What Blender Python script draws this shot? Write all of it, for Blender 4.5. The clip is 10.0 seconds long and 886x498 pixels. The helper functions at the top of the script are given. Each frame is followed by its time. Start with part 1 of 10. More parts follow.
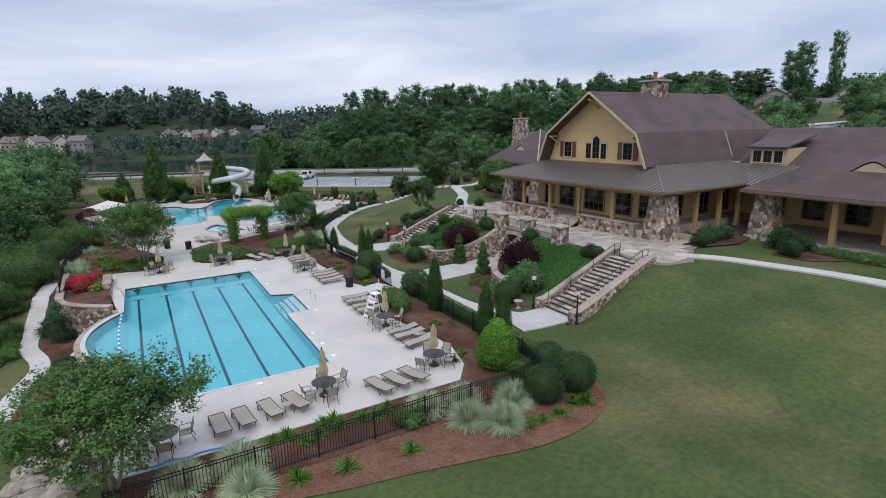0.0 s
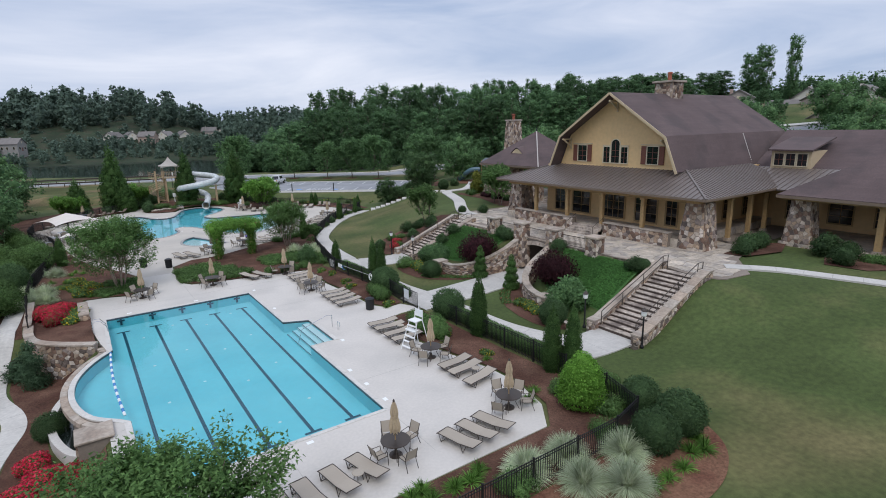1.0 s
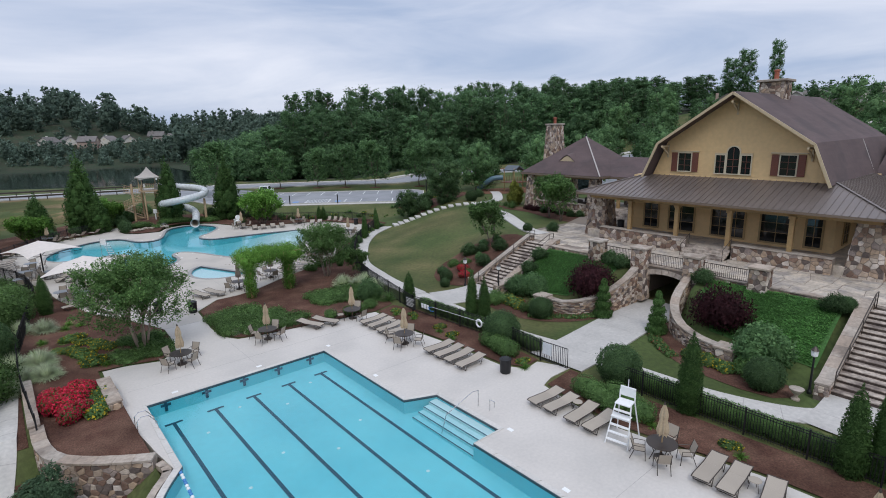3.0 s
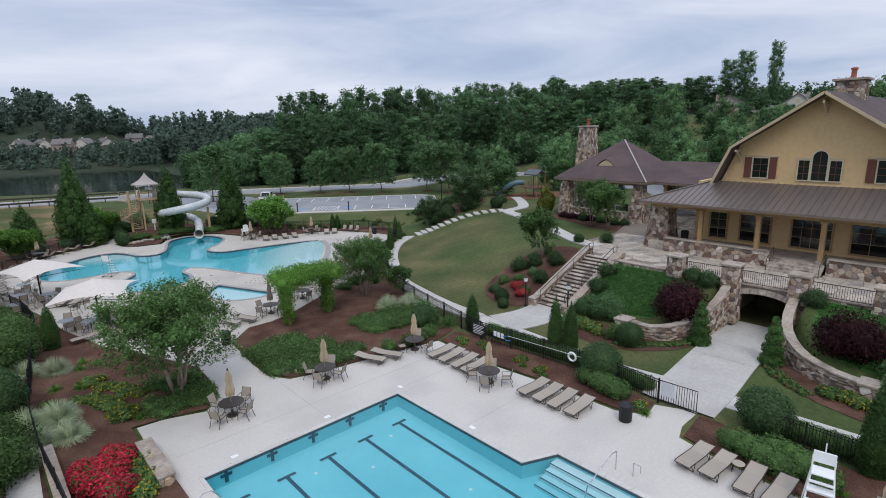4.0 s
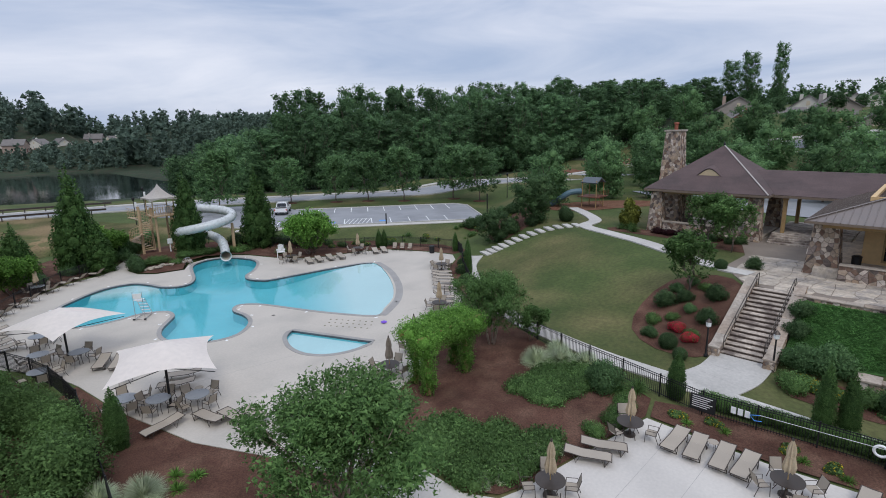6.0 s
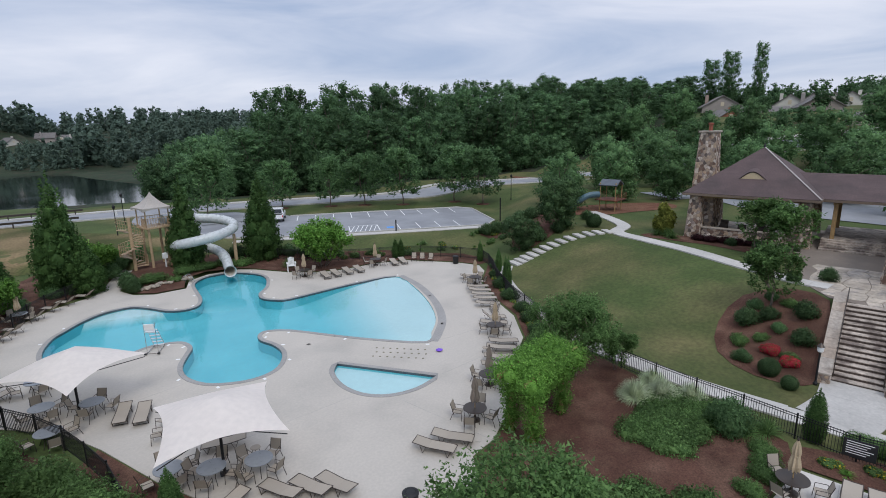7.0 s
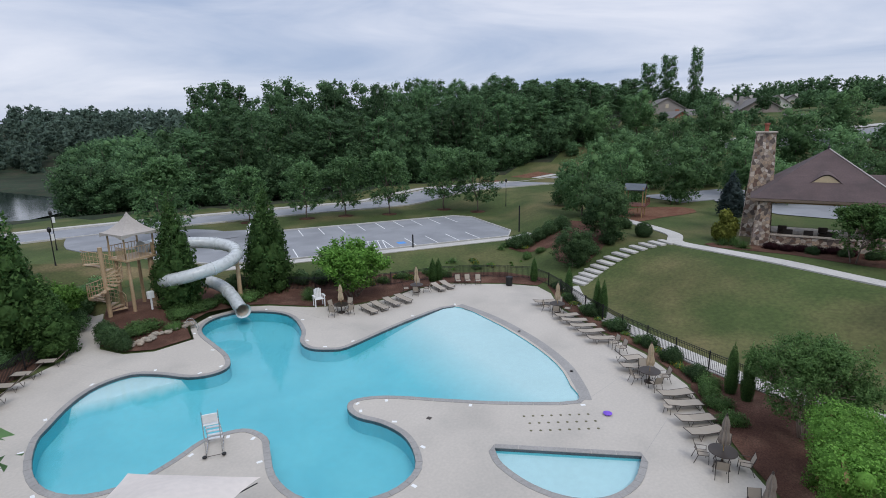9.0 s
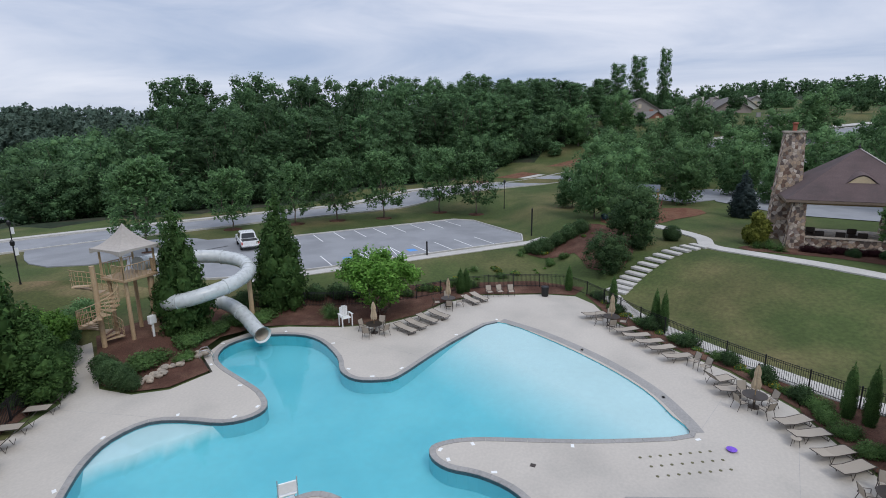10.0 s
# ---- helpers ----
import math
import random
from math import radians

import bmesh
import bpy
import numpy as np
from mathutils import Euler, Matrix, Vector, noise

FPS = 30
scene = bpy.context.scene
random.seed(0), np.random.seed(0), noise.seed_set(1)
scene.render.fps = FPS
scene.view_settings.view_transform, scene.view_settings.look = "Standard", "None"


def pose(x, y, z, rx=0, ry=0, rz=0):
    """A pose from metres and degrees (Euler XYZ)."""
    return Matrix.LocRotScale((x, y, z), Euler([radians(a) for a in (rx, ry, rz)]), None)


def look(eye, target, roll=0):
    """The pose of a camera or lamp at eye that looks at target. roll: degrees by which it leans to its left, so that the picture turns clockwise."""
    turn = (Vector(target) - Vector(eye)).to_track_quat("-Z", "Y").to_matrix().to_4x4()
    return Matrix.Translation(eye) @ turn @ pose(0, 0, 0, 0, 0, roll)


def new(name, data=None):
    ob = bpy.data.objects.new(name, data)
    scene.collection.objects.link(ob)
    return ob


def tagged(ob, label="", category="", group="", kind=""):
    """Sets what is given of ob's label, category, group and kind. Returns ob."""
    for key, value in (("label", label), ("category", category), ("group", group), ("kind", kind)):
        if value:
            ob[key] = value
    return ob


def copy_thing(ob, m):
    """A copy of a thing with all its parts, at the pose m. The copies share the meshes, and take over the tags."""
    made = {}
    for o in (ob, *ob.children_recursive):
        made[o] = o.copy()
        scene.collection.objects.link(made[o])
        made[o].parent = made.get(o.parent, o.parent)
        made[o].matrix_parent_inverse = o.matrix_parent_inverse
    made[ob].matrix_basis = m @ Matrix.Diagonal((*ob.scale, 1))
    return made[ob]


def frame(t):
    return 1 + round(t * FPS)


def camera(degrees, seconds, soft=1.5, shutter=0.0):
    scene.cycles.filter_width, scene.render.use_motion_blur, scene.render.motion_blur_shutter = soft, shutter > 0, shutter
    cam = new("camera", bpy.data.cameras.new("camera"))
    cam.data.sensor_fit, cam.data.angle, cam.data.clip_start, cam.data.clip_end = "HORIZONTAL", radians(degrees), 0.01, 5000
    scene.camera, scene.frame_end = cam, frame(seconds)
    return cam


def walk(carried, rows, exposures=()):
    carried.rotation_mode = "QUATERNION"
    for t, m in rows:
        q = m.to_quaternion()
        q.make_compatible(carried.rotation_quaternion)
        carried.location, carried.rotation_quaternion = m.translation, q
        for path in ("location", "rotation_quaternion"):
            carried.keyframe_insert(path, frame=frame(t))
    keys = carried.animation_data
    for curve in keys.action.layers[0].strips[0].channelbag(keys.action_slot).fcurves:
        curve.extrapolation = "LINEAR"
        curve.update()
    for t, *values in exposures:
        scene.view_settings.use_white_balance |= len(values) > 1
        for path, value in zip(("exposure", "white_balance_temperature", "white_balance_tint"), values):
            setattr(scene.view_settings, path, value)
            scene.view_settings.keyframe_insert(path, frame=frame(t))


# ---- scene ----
cam = camera(80.0, 10.0, soft=0.95)
PATH = [
    (0, (0.725, 1.142, 12.868), (1.702, 2.827, 12.412), -1.0),
    (0.5, (-0.644, 4.443, 12.982), (0.405, 6.084, 12.527), -1.1),
    (1, (-1.813, 7.778, 13.163), (-0.695, 9.372, 12.707), -1.1),
    (1.5, (-2.903, 11.538, 13.254), (-1.735, 13.097, 12.799), -1.1),
    (2, (-3.817, 15.153, 13.283), (-2.615, 16.686, 12.832), -1.1),
    (2.5, (-4.622, 18.768, 13.355), (-3.391, 20.279, 12.907), -1.1),
    (4, (-6.627, 30.325, 13.714), (-5.308, 31.762, 13.272), -1.2),
    (4.5, (-7.214, 33.962, 13.808), (-5.883, 35.388, 13.368), -1.2),
    (5, (-7.875, 37.952, 13.953), (-6.523, 39.359, 13.513), -1.2),
    (5.5, (-8.511, 41.777, 14.128), (-7.132, 43.157, 13.688), -1.1),
    (7, (-9.949, 53.735, 14.848), (-8.451, 54.98, 14.394), -1.1),
    (7.5, (-10.307, 57.736, 14.896), (-8.764, 58.925, 14.442), -1.1),
    (8, (-10.533, 61.972, 14.993), (-8.941, 63.094, 14.537), -1.1),
    (8.5, (-10.576, 66.02, 14.989), (-8.935, 67.068, 14.532), -1.0),
    (9, (-10.491, 70.215, 14.906), (-8.802, 71.185, 14.452), -1.0),
    (9.5, (-10.244, 74.075, 14.837), (-8.513, 74.969, 14.384), -1.0),
    (10, (-9.724, 78.202, 14.839), (-7.958, 79.021, 14.382), -0.8),
]
walk(cam, [(t, look(eye, target, roll)) for t, eye, target, roll in PATH], [(0, 0.3), (2.5, 0.25), (10, 0.2)])

# ---- world, sun ----
world = bpy.data.worlds.new("overcast_sky")
scene.world = world
world.use_nodes = True
wn, wl = world.node_tree.nodes, world.node_tree.links
wn.clear()
SUN_EL, SUN_AZ = 52.0, 215.0


def wnode(kind, **sets):
    n = wn.new(kind)
    for k, v in sets.items():
        n.inputs[k].default_value = v
    return n


w_out = wn.new("ShaderNodeOutputWorld")
w_bg = wn.new("ShaderNodeBackground")
w_bg.inputs["Strength"].default_value = 0.1
w_sky = wn.new("ShaderNodeTexSky")
w_sky.sky_type = "NISHITA"
w_sky.sun_disc = False
w_sky.sun_elevation, w_sky.sun_rotation = radians(SUN_EL), radians(SUN_AZ)
w_co = wn.new("ShaderNodeTexCoord")
w_sep = wn.new("ShaderNodeSeparateXYZ")
wl.new(w_co.outputs["Generated"], w_sep.inputs[0])
w_up = wn.new("ShaderNodeMath")
w_up.operation = "MAXIMUM"
w_up.inputs[1].default_value = 0.0
wl.new(w_sep.outputs["Z"], w_up.inputs[0])
w_map = wn.new("ShaderNodeMapping")
w_map.inputs["Rotation"].default_value = (0.0, radians(2), 0.0)
w_map.inputs["Scale"].default_value = (1.5, 1.5, 8.5)
w_map.inputs["Location"].default_value = (3.1, 1.7, 0.4)
wl.new(w_co.outputs["Generated"], w_map.inputs["Vector"])
w_n1 = wnode("ShaderNodeTexNoise", Scale=1.25, Detail=6.0, Roughness=0.55, Distortion=0.5)
wl.new(w_map.outputs[0], w_n1.inputs["Vector"])
w_ramp = wn.new("ShaderNodeValToRGB")
w_ramp.color_ramp.elements[0].position = 0.33
w_ramp.color_ramp.elements[0].color = (3.55, 4.35, 6.05, 1)
w_ramp.color_ramp.elements[1].position = 0.70
w_ramp.color_ramp.elements[1].color = (6.75, 7.05, 8.1, 1)
wl.new(w_n1.outputs["Fac"], w_ramp.inputs["Fac"])
w_mix = wn.new("ShaderNodeMix")
w_mix.data_type = "RGBA"
w_mix.inputs["Factor"].default_value = 0.93
wl.new(w_sky.outputs[0], w_mix.inputs["A"])
wl.new(w_ramp.outputs[0], w_mix.inputs["B"])
# an overcast sky is brighter overhead than near the horizon
w_grad = wn.new("ShaderNodeMapRange")
w_grad.inputs["From Min"].default_value, w_grad.inputs["From Max"].default_value = 0.36, 1.0
w_grad.inputs["To Min"].default_value, w_grad.inputs["To Max"].default_value = 1.0, 1.75
wl.new(w_up.outputs[0], w_grad.inputs["Value"])
w_scale = wn.new("ShaderNodeVectorMath")
w_scale.operation = "SCALE"
wl.new(w_mix.outputs["Result"], w_scale.inputs[0])
wl.new(w_grad.outputs[0], w_scale.inputs["Scale"])
wl.new(w_scale.outputs[0], w_bg.inputs["Color"])
wl.new(w_bg.outputs[0], w_out.inputs[0])

sun = bpy.data.lights.new("sun", "SUN")
sun.energy, sun.angle, sun.color = 0.95, radians(20), (1.0, 0.98, 0.95)
sun_ob = new("sun", sun)
az, el = radians(SUN_AZ), radians(SUN_EL)
sun_ob.matrix_world = look((0, 0, 60), Vector((0, 0, 60)) - Vector((math.sin(az) * math.cos(el), math.cos(az) * math.cos(el), math.sin(el))))

# ---- materials ----
MATS = {}


def material(name, color, rough=0.7, metal=0.0, vary=0.15, grain=6.0, wear=0.6, bump=0.0, bump_scale=30.0, tint=None,
             by_object=0.0, by_island=0.0, second=None, second_scale=1.0, second_lo=0.5, second_hi=0.6, spec=0.5, sheen=0.0, through_light=0.0, coords="Object"):
    """A surface: a base colour that varies at two scales, with optional patches of a second colour, fine relief and variation by piece."""
    m = bpy.data.materials.new(name)
    m.use_nodes = True
    nt = m.node_tree
    N, L = nt.nodes, nt.links
    bsdf = N["Principled BSDF"]
    bsdf.inputs["Roughness"].default_value = rough
    bsdf.inputs["Metallic"].default_value = metal
    bsdf.inputs["Specular IOR Level"].default_value = spec
    co = N.new("ShaderNodeTexCoord")
    src = co.outputs["Object"]
    if coords == "World":
        geo = N.new("ShaderNodeNewGeometry")
        src = geo.outputs["Position"]

    def noise_tex(scale, detail=4.0):
        n = N.new("ShaderNodeTexNoise")
        n.inputs["Scale"].default_value = scale
        n.inputs["Detail"].default_value = detail
        L.new(src, n.inputs["Vector"])
        return n

    def ramp(fac, lo, hi, a, b):
        r = N.new("ShaderNodeMapRange")
        r.inputs["From Min"].default_value, r.inputs["From Max"].default_value = lo, hi
        r.inputs["To Min"].default_value, r.inputs["To Max"].default_value = a, b
        L.new(fac, r.inputs["Value"])
        return r.outputs[0]

    def math_node(op, a, b):
        n = N.new("ShaderNodeMath")
        n.operation = op
        for i, v in enumerate((a, b)):
            if isinstance(v, (int, float)):
                n.inputs[i].default_value = v
            else:
                L.new(v, n.inputs[i])
        return n.outputs[0]

    fine, wide = noise_tex(grain), noise_tex(wear, 3.0)
    value = math_node("MULTIPLY", ramp(fine.outputs["Fac"], 0.3, 0.7, 1 - vary, 1 + vary), ramp(wide.outputs["Fac"], 0.3, 0.7, 1 - vary * 0.8, 1 + vary * 0.8))
    if by_object:
        info = N.new("ShaderNodeObjectInfo")
        value = math_node("MULTIPLY", value, ramp(info.outputs["Random"], 0, 1, 1 - by_object, 1 + by_object))
    if by_island:
        geo2 = N.new("ShaderNodeNewGeometry")
        value = math_node("MULTIPLY", value, ramp(geo2.outputs["Random Per Island"], 0, 1, 1 - by_island, 1 + by_island))
    base = N.new("ShaderNodeRGB")
    base.outputs[0].default_value = (*color, 1)
    col = base.outputs[0]
    if second:
        patch = noise_tex(second_scale, 5.0)
        mix = N.new("ShaderNodeMix")
        mix.data_type = "RGBA"
        L.new(ramp(patch.outputs["Fac"], second_lo, second_hi, 0, 1), mix.inputs["Factor"])
        L.new(col, mix.inputs["A"])
        mix.inputs["B"].default_value = (*second, 1)
        col = mix.outputs["Result"]
    if tint:
        src_rand = N.new("ShaderNodeNewGeometry").outputs["Random Per Island"] if by_island else N.new("ShaderNodeObjectInfo").outputs["Random"]
        mix = N.new("ShaderNodeMix")
        mix.data_type = "RGBA"
        L.new(src_rand, mix.inputs["Factor"])
        L.new(col, mix.inputs["A"])
        mix.inputs["B"].default_value = (*tint, 1)
        col = mix.outputs["Result"]
    hsv = N.new("ShaderNodeHueSaturation")
    L.new(col, hsv.inputs["Color"])
    L.new(value, hsv.inputs["Value"])
    L.new(hsv.outputs[0], bsdf.inputs["Base Color"])
    L.new(ramp(fine.outputs["Fac"], 0.3, 0.7, max(rough - 0.08, 0.02), min(rough + 0.08, 1)), bsdf.inputs["Roughness"])
    if bump:
        b = N.new("ShaderNodeBump")
        b.inputs["Strength"].default_value = 1.0
        b.inputs["Distance"].default_value = bump
        L.new(noise_tex(bump_scale, 4.0).outputs["Fac"], b.inputs["Height"])
        L.new(b.outputs[0], bsdf.inputs["Normal"])
    if through_light:
        tr = N.new("ShaderNodeBsdfTranslucent")
        L.new(hsv.outputs[0], tr.inputs["Color"])
        ms = N.new("ShaderNodeMixShader")
        ms.inputs[0].default_value = through_light
        L.new(bsdf.outputs[0], ms.inputs[1])
        L.new(tr.outputs[0], ms.inputs[2])
        L.new(ms.outputs[0], N["Material Output"].inputs["Surface"])
    MATS[name] = m
    return m


M = material
GRASS = M("lawn_grass", (0.068, 0.093, 0.031), 0.9, vary=0.22, grain=3.5, wear=0.2, bump=0.02, bump_scale=14, second=(0.125, 0.112, 0.05), second_scale=0.1, second_lo=0.46, second_hi=0.68, spec=0.15, coords="World")
ROUGH_GRASS = M("field_grass", (0.075, 0.085, 0.03), 0.95, vary=0.3, grain=4, wear=0.12, second=(0.19, 0.14, 0.075), second_scale=0.1, second_lo=0.48, second_hi=0.62, spec=0.1, coords="World")
WOODFLOOR = M("woodland_floor", (0.034, 0.048, 0.028), 0.95, vary=0.35, grain=1.2, wear=0.05, second=(0.045, 0.046, 0.03), second_scale=0.2, spec=0.1, coords="World")
MULCH = M("bark_mulch", (0.098, 0.050, 0.036), 0.95, vary=0.35, grain=14, wear=0.4, bump=0.05, bump_scale=22, second=(0.145, 0.082, 0.058), second_scale=0.55, second_lo=0.45, second_hi=0.65, spec=0.1, coords="World")
STRAW = M("pine_straw", (0.185, 0.098, 0.062), 0.95, vary=0.3, grain=10, wear=0.5, bump=0.05, bump_scale=18, second=(0.13, 0.06, 0.04), second_scale=0.5, spec=0.1, coords="World")
DECK = M("deck_concrete", (0.565, 0.525, 0.475), 0.75, vary=0.05, grain=7, wear=0.25, bump=0.004, bump_scale=60, second=(0.485, 0.455, 0.415), second_scale=0.22, second_lo=0.48, second_hi=0.7, spec=0.3, coords="World")
DECK2 = M("weathered_deck_concrete", (0.50, 0.455, 0.395), 0.75, vary=0.06, grain=7, wear=0.22, bump=0.004, bump_scale=60, second=(0.43, 0.395, 0.345), second_scale=0.25, second_lo=0.47, second_hi=0.68, spec=0.3, coords="World")
COPING = M("coping_concrete", (0.56, 0.53, 0.485), 0.7, vary=0.08, grain=8, by_object=0.04)
COPING2 = M("grey_coping_stone", (0.31, 0.295, 0.275), 0.7, vary=0.12, grain=8)
PATHMAT = M("path_concrete", (0.49, 0.465, 0.425), 0.8, vary=0.1, grain=6, wear=0.5, bump=0.005, by_object=0.08, coords="World")
JOINT = M("weathered_joint", (0.40, 0.375, 0.345), 0.9)
ASPHALT = M("asphalt", (0.27, 0.275, 0.285), 0.85, vary=0.08, grain=9, wear=0.3, bump=0.006, second=(0.22, 0.225, 0.235), second_scale=0.25, second_lo=0.45, second_hi=0.65, coords="World")
KERB = M("kerb_concrete", (0.5, 0.48, 0.45), 0.8, vary=0.12, grain=3)
PAINT = M("road_paint", (0.8, 0.8, 0.78), 0.6, vary=0.1, grain=5)
BLUEPAINT = M("blue_paint", (0.08, 0.28, 0.65), 0.6, vary=0.1)
FLAG = M("flagstone", (0.45, 0.385, 0.31), 0.8, by_object=0.18, vary=0.2, grain=5, wear=1.2, bump=0.01, bump_scale=20, second=(0.34, 0.30, 0.26), second_scale=1.1, second_lo=0.5, second_hi=0.6, coords="World")
MORTAR = M("mortar", (0.22, 0.18, 0.145), 0.9, vary=0.12, grain=9, bump=0.01)
STONE = M("fieldstone", (0.36, 0.30, 0.24), 0.85, vary=0.25, grain=5, wear=1.1, bump=0.015, bump_scale=14)
snt = STONE.node_tree
s_hsv = next(n for n in snt.nodes if n.type == "HUE_SAT")
s_ramp, s_geo = snt.nodes.new("ShaderNodeValToRGB"), snt.nodes.new("ShaderNodeNewGeometry")
s_ramp.color_ramp.interpolation = "CONSTANT"
for i, (at, c) in enumerate(((0.0, (0.36, 0.275, 0.205)), (0.16, (0.17, 0.105, 0.075)), (0.3, (0.48, 0.40, 0.325)), (0.44, (0.27, 0.215, 0.185)), (0.58, (0.40, 0.29, 0.20)), (0.72, (0.13, 0.10, 0.085)), (0.84, (0.58, 0.50, 0.43)), (0.93, (0.25, 0.16, 0.115)))):
    e = s_ramp.color_ramp.elements[i] if i < 2 else s_ramp.color_ramp.elements.new(at)
    e.position, e.color = at, (*c, 1)
snt.links.new(s_geo.outputs["Random Per Island"], s_ramp.inputs[0])
snt.links.new(s_ramp.outputs[0], s_hsv.inputs["Color"])
CAPSTONE = M("pale_capstone", (0.46, 0.40, 0.335), 0.8, by_object=0.2, tint=(0.30, 0.235, 0.18), vary=0.2, grain=6, bump=0.01, second=(0.25, 0.20, 0.16), second_scale=0.9, second_lo=0.5, second_hi=0.66)
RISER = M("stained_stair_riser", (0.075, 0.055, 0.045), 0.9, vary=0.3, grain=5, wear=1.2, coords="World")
FLASHING = M("pale_roof_flashing", (0.40, 0.36, 0.33), 0.5, vary=0.1)
STAIRSTONE = M("stair_stone", (0.42, 0.355, 0.295), 0.85, vary=0.28, grain=5, wear=1.4, bump=0.01, second=(0.19, 0.15, 0.125), second_scale=0.9, second_lo=0.5, second_hi=0.62, coords="World")
SIDING = M("yellow_siding", (0.66, 0.455, 0.225), 0.65, vary=0.06, grain=3, wear=0.35)
TRIMY = M("cream_trim", (0.52, 0.41, 0.26), 0.6, vary=0.06)
TIMBER = M("tan_timber", (0.36, 0.235, 0.105), 0.65, vary=0.15, grain=5, bump=0.004)
SHINGLE = M("brown_shingle", (0.105, 0.073, 0.070), 0.9, vary=0.16, grain=9, wear=0.35, by_island=0.05, second=(0.082, 0.06, 0.058), second_scale=0.3, coords="World")
EAVE = M("brown_eave_paint", (0.17, 0.125, 0.09), 0.6, vary=0.08)
METALROOF = M("brown_metal_roof", (0.20, 0.165, 0.145), 0.42, metal=0.45, vary=0.08, grain=2, wear=0.3)
SHUTTER = M("red_brown_shutter", (0.155, 0.052, 0.032), 0.6, vary=0.1)
WHITEFRAME = M("pale_window_frame", (0.55, 0.47, 0.33), 0.5, vary=0.05)
DARKGLASS = M("dark_window_glass", (0.012, 0.014, 0.016), 0.06, vary=0.1, spec=0.8)
BLACKMETAL = M("black_metal", (0.014, 0.014, 0.015), 0.5, metal=0.2, vary=0.1)
BRONZE = M("bronze_metal", (0.075, 0.06, 0.05), 0.45, metal=0.5, vary=0.15)
SLING = M("taupe_sling", (0.36, 0.31, 0.25), 0.8, vary=0.06, grain=40, by_object=0.06)
UMBRELLA = M("beige_canvas", (0.42, 0.33, 0.22), 0.85, vary=0.1, grain=12, by_object=0.08)
UMBRELLA2 = M("taupe_canvas", (0.24, 0.20, 0.165), 0.85, vary=0.1, grain=12)
SAIL = M("white_sail_cloth", (0.84, 0.76, 0.69), 0.8, vary=0.04, grain=4, wear=0.5, through_light=0.25)
WHITEPAINT = M("white_plastic", (0.8, 0.8, 0.78), 0.4, vary=0.04)
TUBE = M("grey_slide_fibreglass", (0.50, 0.52, 0.51), 0.3, vary=0.08, grain=3, wear=0.8)
TUBEIN = M("cream_slide_inside", (0.62, 0.54, 0.45), 0.35, vary=0.06)
TANSTEEL = M("tan_painted_steel", (0.44, 0.31, 0.185), 0.5, vary=0.1)
RUST = M("rust_flue", (0.30, 0.09, 0.05), 0.7, vary=0.2)
CHROME = M("stainless_steel", (0.6, 0.6, 0.6), 0.25, metal=1.0, vary=0.05)
BARK = M("tree_bark", (0.16, 0.125, 0.10), 0.9, vary=0.3, grain=6, bump=0.02, bump_scale=10)
PALEBARK = M("smooth_pale_bark", (0.33, 0.255, 0.20), 0.8, vary=0.2, grain=4)
TYRE = M("tyre_rubber", (0.02, 0.02, 0.02), 0.8, vary=0.1)
CARWHITE = M("white_car_paint", (0.78, 0.78, 0.78), 0.25, vary=0.03)
CARGLASS = M("car_glass", (0.02, 0.022, 0.025), 0.08, vary=0.05, spec=0.8)
BOULDER = M("tan_boulder", (0.40, 0.33, 0.25), 0.85, vary=0.25, grain=4, wear=0.9, bump=0.02, second=(0.26, 0.2, 0.15), second_scale=1.2, tint=(0.30, 0.26, 0.21))
BLUEROPE = M("blue_rope_float", (0.06, 0.24, 0.55), 0.5)
# Light lost in the water is painted into both plasters; the floor's by depth.
POOLWALL = M("depth_tinted_plaster", (0.23, 0.63, 0.68), 0.7, vary=0.03, grain=3, wear=0.3, second=(0.185, 0.575, 0.64), second_scale=0.25, second_lo=0.42, second_hi=0.7, coords="World")
BASINWALL = M("water_tinted_plaster", (0.185, 0.575, 0.64), 0.7, vary=0.03, grain=3, wear=0.3, coords="World")
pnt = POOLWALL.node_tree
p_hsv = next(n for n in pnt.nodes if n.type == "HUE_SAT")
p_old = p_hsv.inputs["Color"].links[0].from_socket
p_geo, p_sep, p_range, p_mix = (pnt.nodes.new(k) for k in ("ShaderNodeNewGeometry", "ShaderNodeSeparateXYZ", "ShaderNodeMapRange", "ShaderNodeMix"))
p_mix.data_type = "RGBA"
p_mix.inputs["A"].default_value = (0.74, 0.78, 0.77, 1)  # floor under shallow water, painted with little of that loss
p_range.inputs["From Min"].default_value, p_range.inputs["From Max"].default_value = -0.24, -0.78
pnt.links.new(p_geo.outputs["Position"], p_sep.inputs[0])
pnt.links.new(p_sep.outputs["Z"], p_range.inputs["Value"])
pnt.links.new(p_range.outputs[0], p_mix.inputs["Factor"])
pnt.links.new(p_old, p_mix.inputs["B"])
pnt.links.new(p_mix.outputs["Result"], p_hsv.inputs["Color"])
LANE = M("dark_lane_tile", (0.015, 0.07, 0.11), 0.5, vary=0.1)
TILEBAND = M("waterline_tile", (0.07, 0.085, 0.10), 0.35, vary=0.2, grain=10)
HOUSEWALL = M("grey_house_siding", (0.36, 0.35, 0.33), 0.8, vary=0.08, by_object=0.3, tint=(0.30, 0.20, 0.15))
HOUSEROOF = M("grey_house_roof", (0.16, 0.145, 0.135), 0.9, vary=0.12, by_object=0.15)
SIGNBLACK = M("black_sign_board", (0.015, 0.015, 0.017), 0.5)
